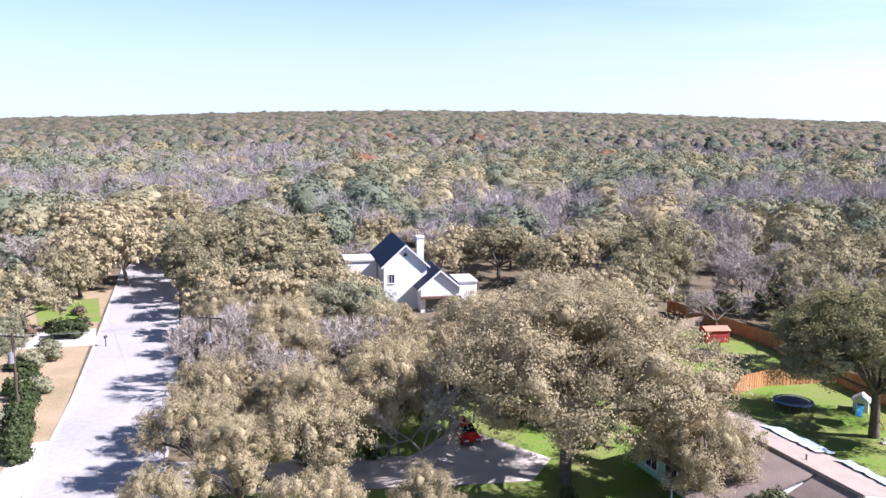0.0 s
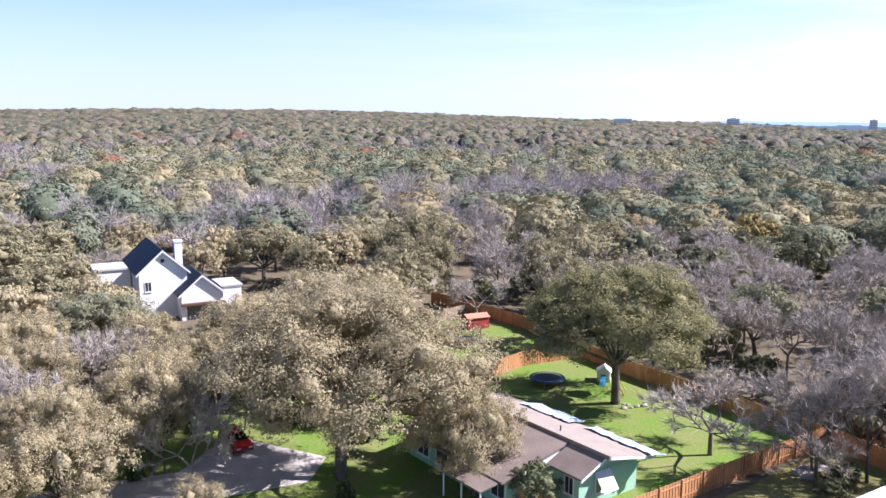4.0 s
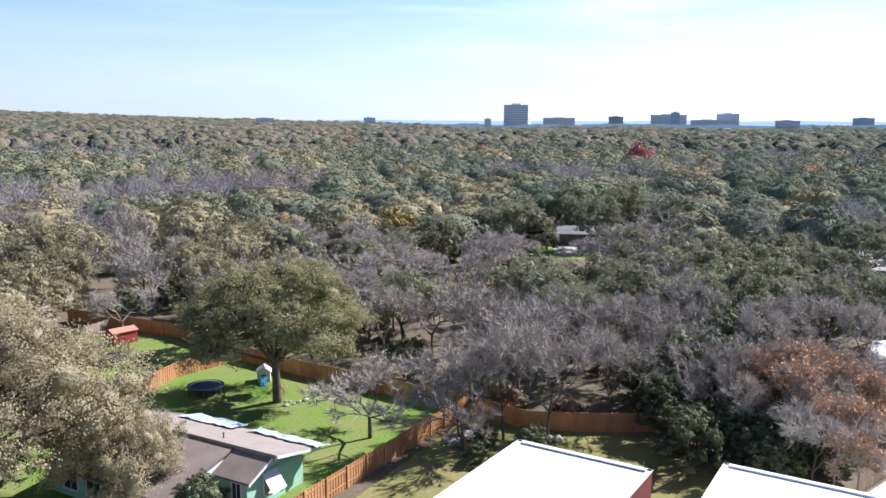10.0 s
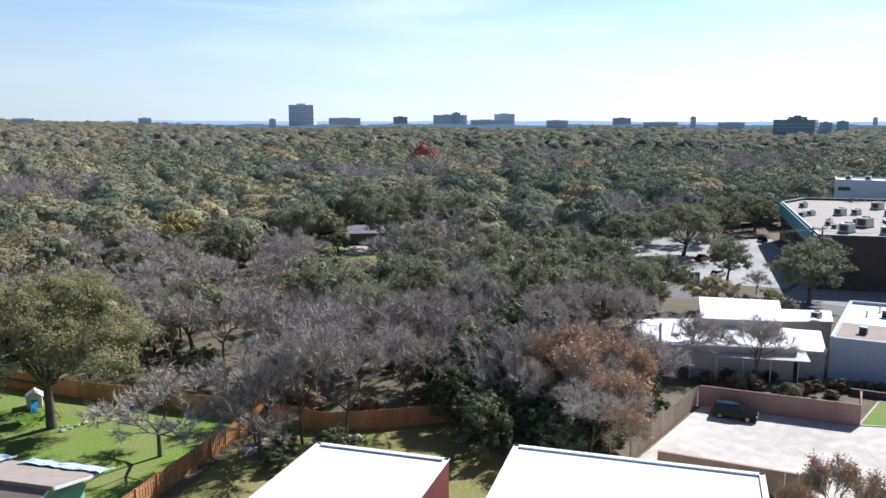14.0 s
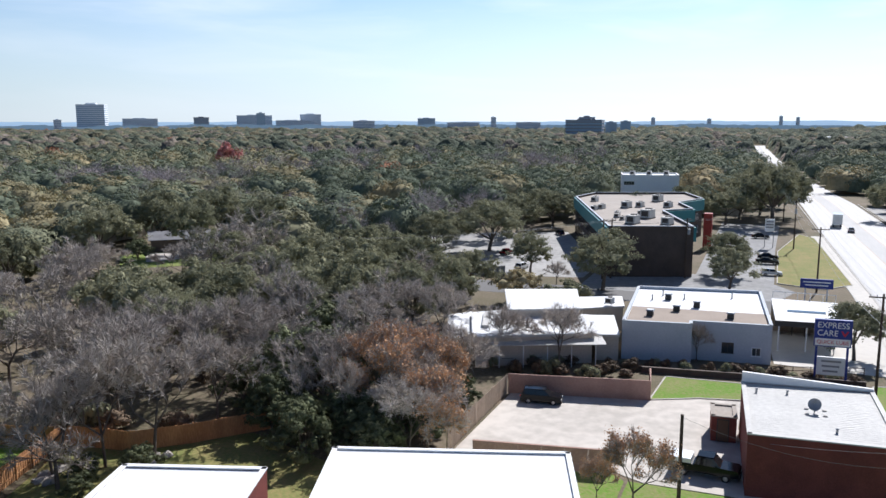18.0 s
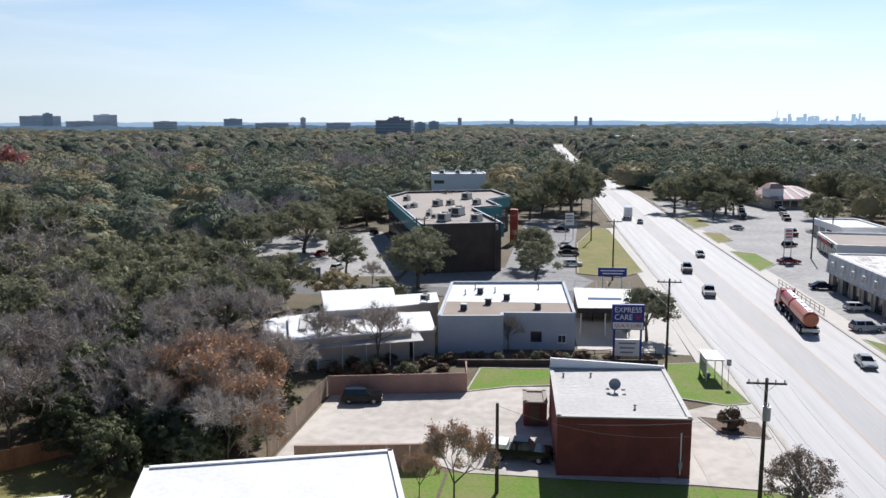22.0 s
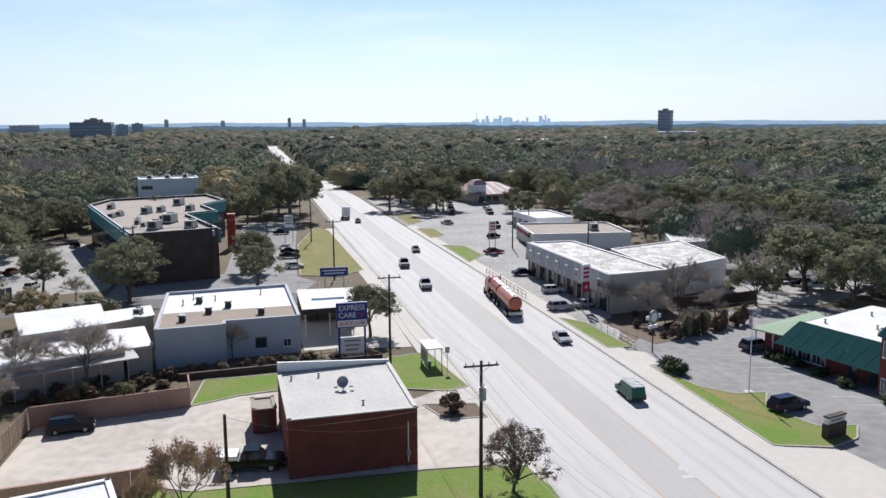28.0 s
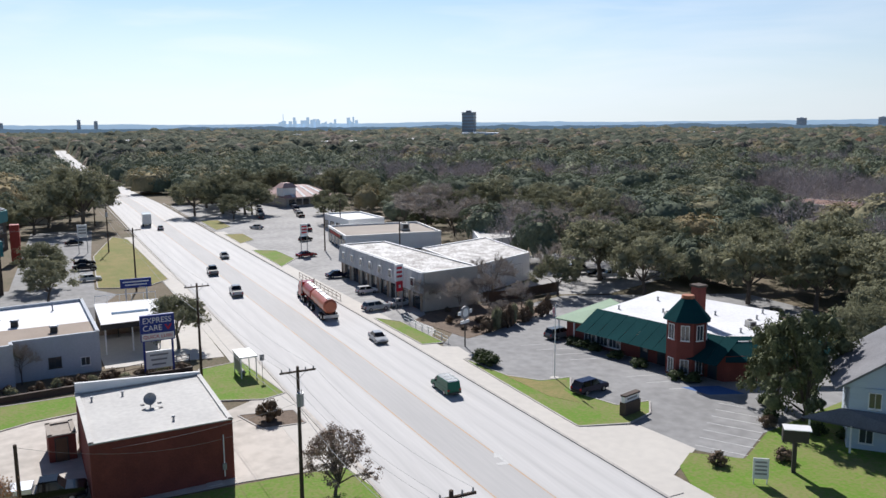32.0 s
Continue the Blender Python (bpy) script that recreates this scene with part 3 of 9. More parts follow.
# unit sizes: every model is built for a crown of the radius and height given, and scaled when planted
KINDS = {
    "great_oak": oak_kind("great spreading live oak with thinning tan-olive leaves over the drive", 41, 9.0, 13.0, 48, 22, 128, 0.132, LEAFTAN, core=0.42, low=0.35, branches=40),
    "yard_oak": oak_kind("large rounded live oak with olive leaves on the back lawn", 42, 8.6, 14.0, 44, 19, 120, 0.142, LEAFYARD, low=0.36, core=0.5, branches=26),
    "oak_a": oak_kind("broad live oak with dusty olive leaves and twisting grey limbs", 11, 6.0, 9.5, 24, 14, 78, 0.175, LEAF),
    "oak_b": oak_kind("broad live oak with dusty olive leaves and twisting grey limbs", 12, 6.0, 9.0, 22, 14, 80, 0.175, LEAF, low=0.34),
    "oak_c": oak_kind("live oak with thinning tan-olive winter leaves", 13, 6.0, 9.0, 24, 15, 96, 0.134, LEAFTAN, core=0.44, branches=20),
    "oak_d": oak_kind("live oak with thinning tan-olive winter leaves", 14, 6.0, 9.5, 24, 15, 96, 0.134, LEAFTAN, core=0.44, low=0.26, branches=20),
    "grove_a": oak_kind("live oak with dull olive-green leaves", 51, 6.0, 9.5, 20, 10, 44, 0.30, LEAF, branches=8, core=0.4),
    "grove_b": oak_kind("live oak with dull olive-green leaves", 52, 6.0, 9.0, 20, 10, 44, 0.30, LEAF, branches=8, core=0.4, low=0.33),
    "grove_c": oak_kind("live oak with thin tan-green winter leaves", 53, 6.0, 9.0, 20, 8, 36, 0.38, LEAFTAN, branches=8, core=0.45),
    "grove_d": oak_kind("live oak with thin tan-green winter leaves", 54, 6.0, 9.5, 18, 9, 36, 0.38, LEAFTAN, branches=8, core=0.45),
    "north_a": oak_kind("live oak with dusty olive winter leaves", 55, 6.0, 9.5, 20, 10, 46, 0.28, LEAFOLIVE, branches=8, core=0.4),
    "north_b": oak_kind("live oak with dusty olive winter leaves", 56, 6.0, 9.0, 20, 10, 46, 0.28, LEAFOLIVE, branches=8, core=0.4, low=0.33),
    "red": oak_kind("tree with dull red winter leaves above the woods", 57, 6.0, 9.5, 18, 9, 30, 0.42, LEAFRED, branches=6, core=0.45, group=""),
    "dark": oak_kind("dense dark evergreen shrub-tree", 15, 3.5, 6.0, 20, 10, 46, 0.19, LEAFDARK, low=0.10),
    "yellow": oak_kind("tree with yellowing leaves", 16, 5.5, 9.0, 20, 9, 40, 0.32, LEAFYEL),
    "red": oak_kind("far tree with deep red winter leaves", 17, 6.0, 9.0, 16, 6, 12, 0.7, LEAFRED),
    "mid_a": oak_kind("rounded live oak with dull green leaves", 21, 6.0, 9.0, 15, 7, 20, 0.54, LEAF, branches=4, core=0.66),
    "mid_b": oak_kind("rounded live oak with dull green leaves", 22, 6.0, 9.5, 14, 8, 20, 0.54, LEAF, branches=4, low=0.26, core=0.66),
    "mid_c": oak_kind("rounded live oak with tan-green winter leaves", 23, 6.0, 9.0, 15, 7, 20, 0.54, LEAFTAN, branches=4, core=0.62),
    "mid_d": oak_kind("dark green live oak among other trees", 24, 6.0, 9.0, 14, 8, 20, 0.54, LEAFDARK, branches=4, core=0.66),
    "bare_a": bare_kind("leafless grey-brown winter tree with fine twigs", 31, 5.5, 10.5, 6, 5200),
    "bare_b": bare_kind("leafless grey-brown winter tree with fine twigs", 32, 5.5, 10.0, 6, 5200),
    "bare_c": bare_kind("leafless spreading winter tree with dark limbs", 33, 5.5, 8.0, 6, 4200, rad=0.2),
    "pale": bare_kind("leafless tree with pale grey limbs", 34, 5.0, 9.0, 6, 3600, bark=PALEBARK, rad=0.2),
    "rust": bare_kind("half-bare tree holding rust-brown leaves", 35, 5.0, 9.0, 6, 6200, leaf=LEAFRUST, leaf_n=4200),
    "crepe": bare_kind("small bare ornamental tree with many stems", 36, 3.0, 5.0, 6, 5200, rad=0.10, twig_w=0.03),
    "brown_round": oak_kind("small rounded ornamental tree with clinging brown leaves", 38, 3.0, 5.4, 36, 11, 24, 0.12, LEAFBROWN, low=0.22, core=0.10, branches=26),
    "mid_bare": bare_kind("leafless grey winter tree in the woods", 37, 5.5, 9.5, 5, 1900, twig_w=0.075),
}

# the yards and lots beside the side street and the avenue: kind, x, y, crown radius, height
GROVE_STREET = [
    ("great_oak", 8.6, 61.5, 10.8, 15.4), ("oak_d", 3, 84, 7.0, 10.5), ("oak_c", -11, 58, 4.9, 8.5), ("oak_d", -15.5, 54, 3.6, 8), ("oak_d", -6, 72, 5.2, 9.5),
    ("oak_a", -13, 97, 6.0, 9.5), ("oak_c", -17, 78, 5.0, 9), ("bare_c", -25, 86, 4.4, 8), ("oak_b", -36, 131, 9.0, 12), ("oak_a", -22, 117, 7.2, 10),
    ("oak_c", -25, 103, 6.0, 9.5), ("oak_b", -58, 104, 5.6, 8.5), ("pale", -68, 132, 7.0, 9.5), ("oak_d", -78, 166, 9.0, 11), ("oak_c", -66, 136, 6.0, 9),
]
GROVE_HOUSE = [
    ("oak_b", 7, 143, 7.5, 10), ("oak_c", -8, 88, 4.2, 9), ("oak_c", -1, 79, 4.6, 9), ("oak_c", 16.8, 60.4, 5.0, 8.2), ("oak_d", 13, 88, 6.5, 11),
    ("oak_d", -14, 66, 3.8, 8), ("oak_c", -19, 48, 2.6, 7), ("pale", -3, 62, 3.4, 7.5), ("pale", -16, 174, 6.0, 10), ("pale", -3, 195, 7.0, 9),
    ("oak_b", 25, 151, 6.0, 8.5), ("bare_a", 26, 176, 6.0, 9.5), ("oak_a", -40, 163, 8.0, 11), ("dark", 21.4, 52.4, 2.1, 4.0), ("oak_d", 18, 96, 5.0, 9),
]
GROVE_YARD = [
    ("yard_oak", 38.2, 71.9, 10.2, 14.4), ("bare_c", 40, 58, 5.6, 7.0), ("oak_b", 28, 128, 5.5, 8.5), ("pale", 40, 142, 6.0, 9.5), ("pale", 43, 118, 5.6, 9.5),
    ("bare_b", 21, 156, 6.0, 9), ("bare_a", 68, 113, 6.2, 8.5), ("bare_c", 64, 87, 4.6, 7), ("oak_b", 67, 137, 8.0, 10), ("bare_a", 46.0, 52.6, 4.6, 11),
    ("bare_b", 49, 50, 4.8, 11.5), ("bare_a", 52, 47.6, 5.2, 11), ("bare_b", 57, 56, 6.0, 11), ("bare_a", 64, 58, 6.0, 10.5), ("pale", 35, 108, 4.2, 6.5),
]
GROVE_THICKET = [
    ("bare_b", 70, 55, 5.6, 10), ("pale", 82, 53, 6, 10.5), ("dark", 61, 41.5, 3.0, 6), ("dark", 56.5, 35.5, 3.0, 5.6), ("rust", 63.5, 30, 5.4, 9.4),
    ("dark", 70, 43, 4.6, 8.5), ("oak_b", 96, 116, 6.2, 10.5), ("bare_a", 92, 101, 7.5, 11.5), ("yellow", 99, 134, 5.8, 11), ("bare_b", 71, 104, 5.3, 8.5),
    ("oak_b", 107, 72, 7.0, 9.5), ("bare_b", 78, 99, 5.3, 8.5), ("rust", 70, 29, 4.2, 8), ("dark", 80, 47, 4.4, 8), ("bare_a", 90, 44, 6.0, 10),
]
GROVE_SHOPS = [
    ("oak_b", 135.7, 25.4, 7.2, 10), ("oak_a", 169, 57, 8.4, 10.5), ("oak_b", 146, 41.1, 4.8, 7.6), ("oak_b", 158, 6.5, 5.4, 8), ("oak_a", 144, 5.5, 4.6, 7),
    ("rust", 56.7, 8.0, 3.0, 6.6), ("rust", 57.6, 10.8, 1.7, 3.8), ("crepe", 98.2, 7.0, 1.9, 4.6), ("crepe", 89.6, 29, 3.7, 6.8), ("crepe", 89.4, 21.5, 4.0, 7.4), ("bare_a", 111, 49, 6.5, 10),
    ("dark", 84, 38, 3.6, 5.5), ("oak_b", 237, 11, 7.0, 9), ("oak_b", 304, 6, 9.0, 11), ("crepe", 138, 34, 2.4, 4), ("oak_b", 106, -10.5, 4.4, 7),
]
GROVE_SOUTH = [
    ("brown_round", 57.5, -16.5, 2.9, 5.8), ("oak_b", 285, -40, 9, 9.5), ("oak_a", 259, -48, 8, 9), ("bare_a", 197, -84, 9, 10), ("oak_b", 226, -67, 6, 8),
    ("oak_b", 120, -85, 9.0, 10.8), ("bare_c", 118, -62, 4.4, 6.5), ("crepe", 112, -46.5, 3.0, 5), ("dark", 57.9, -62.9, 3.5, 9.0), ("dark", 53.6, -61.6, 4.2, 11.5),
    ("oak_b", 108, -108, 8, 11), ("oak_b", 100, -119, 9, 12), ("oak_b", 81.5, -107, 8.4, 11.5), ("bare_b", 174, -96, 8, 10), ("oak_b", 69, -91, 4.6, 8),
]
GROVE_BACK = [
    ("oak_d", -15, 109, 5.2, 8.5), ("pale", -11, 80, 4.4, 9), ("bare_b", -5, 66, 4.0, 8.6), ("pale", -15, 70, 4.2, 8.6), ("bare_a", 1.5, 74, 4.0, 9), ("pale", -21, 76, 4.0, 8),
    ("oak_a", -52, 87, 4.2, 7.0), ("oak_b", -47, 150, 6.5, 10), ("oak_c", -74, 178, 7.5, 10.5), ("oak_b", -62, 176, 7.5, 11), ("oak_c", -72, 210, 7.5, 10),
    ("pale", -62, 108, 5.0, 8.0), ("oak_c", 20, 108, 5.0, 9), ("oak_d", 10, 98, 5.5, 10), ("oak_c", -20, 90, 4.6, 9), ("bare_c", -22, 94, 4, 7),
]
GROVE_KERB = [
    ("oak_d", -28, 94, 4.2, 8.0), ("oak_c", -31.5, 103, 4.4, 8.5), ("bare_c", -26.6, 83, 4.8, 8.2), ("oak_c", -21.5, 68, 4.0, 8.5), ("oak_b", -36, 113, 5.0, 9.0),
    ("oak_b", -42, 124, 5.5, 9.5), ("oak_c", -20.5, 60, 3.6, 8.0), ("bare_b", -13, 82, 3.6, 8.5), ("oak_b", -46, 138, 6.0, 10.5),
    ("oak_b", -68, 148, 5.5, 9.0), ("oak_a", -60, 120, 5, 8.5), ("pale", -72, 118, 6, 9), ("oak_c", -9, 48, 3.0, 7.0),
]
GROVE_BARE = [
    ("bare_b", 60, 66, 5.5, 10.5), ("bare_a", 66.5, 63, 5.5, 10), ("oak_b", 72, 62, 5.5, 9.5), ("bare_a", 78, 57, 5.5, 9.5), ("oak_a", 76, 69, 5.6, 9.5),
    ("oak_a", 84, 63, 6, 10), ("oak_b", 89.5, 56, 5.5, 9.5), ("oak_b", 94.5, 49, 5.4, 9.5), ("oak_b", 98, 58, 6, 10), ("oak_a", 100, 45, 5.2, 9),
    ("bare_b", 95, 38.5, 4.5, 8.5), ("oak_a", 104.5, 64, 6, 9.5), ("bare_c", 70, 75, 5, 8), ("bare_c", 61, 75, 5, 8), ("oak_b", 81, 78, 6, 9.5),
]
GROVE_UNDER = [
    ("dark", 74, 47, 4.0, 7), ("dark", 78.5, 41, 3.8, 6.5), ("dark", 85, 49, 4.0, 7.5), ("dark", 91, 63, 4, 7), ("dark", 66, 47.5, 3.2, 5.5),
    ("bare_a", 66.5, 27.5, 4.4, 8.5), ("rust", 73, 33, 4.4, 8), ("bare_b", 76.5, 29, 4.2, 8), ("rust", 68, 36, 4.2, 8), ("bare_a", 74, 37, 4.6, 9),
    ("dark", 82, 34, 3, 5), ("bare_b", 82, 43, 4.6, 9), ("oak_b", 92, 74, 6, 9), ("oak_a", 112, 86, 7, 10), ("oak_b", 122, 70, 6.5, 9.5),
]
GROVE_OFFICE = [
    ("oak_b", 239, -1.0, 10.4, 16.5), ("oak_a", 252, 8, 7, 9), ("oak_b", 266, 2.5, 7.5, 10), ("oak_a", 284, 8, 8, 10.5), ("oak_b", 232, 22, 7, 9),
    ("oak_b", 246, 22, 7, 9.5), ("oak_a", 160, 66, 6.5, 9), ("oak_b", 186, 62, 7, 9.5), ("oak_a", 200, 60, 7, 9.5), ("oak_b", 214, 54, 7, 9.5),
    ("oak_b", 138, 70, 5.5, 8.5), ("oak_a", 222, 60, 7, 9.5), ("oak_b", 320, -2, 8, 10.5), ("oak_a", 340, 4, 8.5, 11), ("oak_b", 259, -1.0, 10.2, 16),
]
GROVE_RIGHT = [
    ("oak_b", 94, -94.5, 7.6, 11), ("oak_a", 120, -92, 7.5, 9), ("oak_b", 128, -104, 8, 9.5), ("bare_b", 140, -96, 6, 9), ("bare_a", 150, -104, 6.5, 9.5),
    ("oak_b", 86, -100, 7.5, 11.5), ("oak_a", 73, -104, 8.0, 11), ("oak_a", 88, -122, 8, 10), ("bare_a", 184, -86, 6, 9), ("bare_b", 190, -92, 6.5, 9.5), ("oak_b", 272, -44, 7, 8.5),
    ("oak_a", 246, -42, 5.5, 7.5), ("oak_b", 300, -44, 8, 9.5), ("bare_c", 122, -79, 5, 7), ("oak_b", 60, -78, 4.5, 8.5), ("oak_a", 63, -84, 5, 9),
]
GROVE_DINER = [
    ("oak_b", 262, -33, 7.5, 11.5), ("oak_a", 264, -42, 7.5, 12), ("oak_b", 258, -50, 6.5, 10.5), ("oak_a", 248, -71, 5.0, 7.5), ("oak_b", 263, -89, 6.5, 10), ("oak_a", 302, -90, 8.0, 11),
    ("oak_b", 312, -70, 8.0, 12), ("oak_a", 308, -56, 7.5, 11.5), ("oak_b", 290, -48, 7.0, 10.5), ("oak_a", 278, -94, 7.5, 11), ("oak_b", 222, -98, 7.0, 10), ("oak_a", 234, -91, 7.0, 9.5),
    ("oak_b", 246, -96, 8.0, 11), ("oak_a", 206, -105, 7.5, 11), ("oak_b", 186, -111, 8.0, 11), ("oak_a", 172, -104, 6.5, 9.5), ("oak_b", 178, -124, 8.0, 11), ("oak_a", 215, -114, 8.0, 11),
    ("oak_b", 199, -122, 8.0, 11), ("oak_a", 160, -113, 7.0, 10), ("bare_a", 204, -80, 7.5, 12), ("bare_b", 208, -90, 8.0, 12.5), ("dark", 207, -86, 4.0, 6), ("dark", 200, -92, 4.0, 6),
]
GROVE_LODGE = [
    ("crepe", 107.5, -51, 3.2, 5.6), ("crepe", 109.5, -57, 3.0, 5.2), ("crepe", 103, -51.5, 2.2, 3.8), ("crepe", 99.5, -54, 1.8, 3.4), ("crepe", 105.5, -60.5, 2.6, 4.6), ("oak_b", 112, -71, 4.0, 6.5), ("oak_a", 106, -84, 6.5, 9.5),
    ("dark", 3, 80, 2.6, 3.2), ("dark", 7, 79, 2.4, 3.0), ("dark", -3.5, 76, 2.4, 3.0), ("dark", -8, 73, 2.4, 3.2), ("dark", -12, 69, 2.2, 3.0), ("dark", 11, 78, 2.6, 3.4), ("oak_c", -6, 66, 4.4, 10.5), ("oak_d", 1, 84, 5.0, 10), ("oak_c", 15, 74, 4.5, 9), ("dark", 13, 70, 2.2, 2.8), ("oak_d", -11, 62, 3.6, 9), ("dark", -9, 78, 2.2, 3), ("oak_c", 18, 56, 4.0, 8.6), ("oak_d", -2, 50, 2.6, 6.2),
    ("bare_c", 44.5, 50.5, 4.6, 7.5), ("dark", 48.6, 46.2, 1.8, 2.8), ("dark", 46.4, 49.6, 1.5, 2.2), ("dark", 44.0, 47.6, 1.4, 2.0),
    ("oak_b", 34, 141, 7.0, 11.5), ("oak_a", 41, 149, 7.0, 11), ("oak_b", 33, 128, 5.5, 9.5), ("oak_a", 26, 118, 5.0, 8.5), ("bare_a", 45, 128, 5.5, 9.5), ("dark", 38, 116, 3.0, 4.6), ("pale", 50, 138, 6.0, 10), ("dark", 46, 118, 3.2, 5),
    ("oak_b", 141, 115, 6.5, 11.5), ("oak_a", 152, 133, 7.5, 12), ("oak_b", 161, 124, 7.5, 12.5), ("oak_a", 160, 108, 7.5, 10.5), ("oak_b", 130, 130, 7, 10.5), ("bare_b", 116, 97, 5.5, 7.5), ("dark", 132, 122, 3.2, 4.5),
    ("oak_a", 48, 108, 5.5, 9.5), ("dark", 44, 102, 3.4, 5), ("dark", 50, 97, 3.2, 5), ("oak_b", 57, 103, 5.5, 9), ("dark", 54, 88, 3.4, 5.4), ("dark", 60, 92, 3.4, 5.5), ("dark", 58, 84, 3.0, 5), ("oak_b", 43, 93, 5.2, 9),
    ("oak_a", 62, 82, 5.5, 9), ("oak_c", -57, 136, 7.0, 11.5), ("oak_d", -61, 127, 6.5, 11), ("oak_c", -66, 152, 7.5, 12),
]
GROVE_GAPS = [
    ("oak_b", 108, 43, 5.0, 9), ("oak_a", 116, 51, 6.0, 10), ("oak_b", 124, 57, 6.0, 9.5), ("oak_a", 112, 61, 6.5, 10), ("oak_b", 121, 44, 4.6, 8),
    ("oak_b", 104, 53, 6.0, 10), ("oak_a", 129, 67, 6.0, 9.5), ("oak_b", 118, 72, 6.5, 10), ("bare_a", 50, 92, 5.5, 9), ("bare_b", 55, 100, 6.0, 9.5),
    ("bare_a", 48, 104, 5.0, 8.5), ("bare_b", 60, 95, 5.5, 9), ("pale", 46, 112, 5.0, 9), ("bare_a", 54, 111, 5.5, 9), ("oak_b", 58, 122, 6.5, 10),
    ("bare_c", 52, 84, 4.6, 7.5), ("dark", 55, 90, 3.0, 5), ("dark", 49, 98, 2.6, 4.5), ("bare_b", 56, 78, 5.0, 9), ("dark", 53, 70, 3.0, 5),
]
GROVE_BRUSH = [
    ("dark", 57.2, 28.8, 2.6, 4.4), ("dark", 61.2, 33.6, 3.0, 5.2), ("dark", 64.6, 28.2, 2.4, 4.2), ("dark", 68.8, 30.4, 2.6, 4.4), ("dark", 72.4, 27.4, 2.2, 3.8),
    ("red", 358.5, 267, 7.6, 17.5), ("bare_b", 59.5, 27, 4.2, 7.6), ("dark", 59.2, 30.5, 2.8, 4.6), ("rust", 61.5, 26.2, 4.2, 7.6),
    ("dark", 59.5, 38.5, 2.6, 4.4), ("bare_c", 62.5, 36, 4.0, 7.5), ("dark", 65, 43.5, 3.2, 5.8), ("bare_b", 66, 39, 4.6, 9), ("dark", 69, 38, 3.0, 5),
    ("rust", 70.5, 33.5, 5.0, 9), ("bare_a", 78, 34, 4.6, 9), ("dark", 73.5, 30, 2.4, 4), ("bare_b", 60.5, 47.5, 4.6, 9.5), ("bare_a", 70, 49, 5, 9.5),
]
BASE_R = {"brown_round": 3.0, "great_oak": 9.0, "yard_oak": 8.6, "dark": 3.5, "yellow": 5.5, "bare_a": 5.5, "bare_b": 5.5, "bare_c": 5.5, "pale": 5.0, "rust": 5.0, "crepe": 3.0, "mid_bare": 5.5}
BASE_H = {"red": 9.5, "north_a": 9.5, "north_b": 9.0, "brown_round": 5.4, "great_oak": 13.0, "yard_oak": 14.0, "grove_a": 9.5, "grove_b": 9.0, "grove_c": 9.0, "grove_d": 9.5, "oak_a": 9.5, "oak_b": 9.0, "oak_c": 9.0, "oak_d": 9.5, "dark": 6.0, "yellow": 9.0, "bare_a": 10.5, "bare_b": 10.0, "bare_c": 8.0, "pale": 9.0, "rust": 9.0, "crepe": 5.0}
TAKEN = []
for grove in (GROVE_STREET, GROVE_HOUSE, GROVE_YARD, GROVE_THICKET, GROVE_SHOPS, GROVE_SOUTH, GROVE_BACK, GROVE_KERB, GROVE_BARE, GROVE_UNDER, GROVE_OFFICE, GROVE_RIGHT, GROVE_BRUSH, GROVE_GAPS, GROVE_DINER, GROVE_LODGE):
    for kind, x, y, r, h in grove:
        # far oaks to the north take the leaf copy toned for side light
        if kind[:4] == "oak_" and math.hypot(x, y) > 102:
            kind = ("north" if kind[4] in "ab" and y > 1.6 * x else "grove") + kind[3:]
        plant(kind, x, y, r / BASE_R.get(kind, 6.0), h / BASE_H[kind])
        TAKEN.append((x, y, r))


# ---- woods ----
def seg_gap(x, y, line):
    best = 1e9
    for (x0, y0), (x1, y1) in zip(line, line[1:]):
        dx, dy = x1 - x0, y1 - y0
        t = max(0.0, min(1.0, ((x - x0) * dx + (y - y0) * dy) / (dx * dx + dy * dy)))
        best = min(best, math.hypot(x - x0 - t * dx, y - y0 - t * dy))
    return best


# yards thick with self-sown trees: x from, y from, x to, y to, how many, kinds
frg = random.Random(21)
for x0, y0, x1, y1, count, kinds in ((44, 84, 84, 140, 34, ("oak_b", "bare_a", "dark", "bare_b", "oak_a", "pale")), (-34, 100, 34, 165, 40, ("oak_c", "oak_b", "oak_d", "bare_a", "oak_a")), (150, -128, 236, -88, 26, ("bare_a", "bare_b", "pale", "oak_b", "bare_a")), (84, 76, 126, 120, 16, ("oak_b", "oak_a", "bare_b", "oak_b"))):
    for k in range(count):
        x, y = frg.uniform(x0, x1), frg.uniform(y0, y1)
        kind = kinds[k % len(kinds)]
        r = frg.uniform(3.0, 4.2) if kind == "dark" else frg.uniform(4.2, 6.6)
        if seg_gap(x, y, LANE) < 6 + r * 0.4 or any((x - a) ** 2 + (y - b) ** 2 < (0.5 * (r + c)) ** 2 for a, b, c in TAKEN):
            continue
        if (-18 < x < 9 and y < 140) or any(math.hypot(x - a, y - b) < 9 for a, b in ((14, 104), (16, 118), (30, 138))) or (x < 42 and y < 116 and x > 22) or (x > 110 and y > 98):
            continue
        # northern ones again get the lighter, side-lit leaf tone
        if kind[:4] == "oak_" and math.hypot(x, y) > 102:
            kind = ("north" if kind[4] in "ab" and y > 1.6 * x else "grove") + kind[3:]
        plant(kind, x, y, r / BASE_R.get(kind, 6.0), (r * 0.9 + frg.uniform(3, 5)) / BASE_H[kind] * (0.8 if kind == "dark" else 1))
        TAKEN.append((x, y, r))

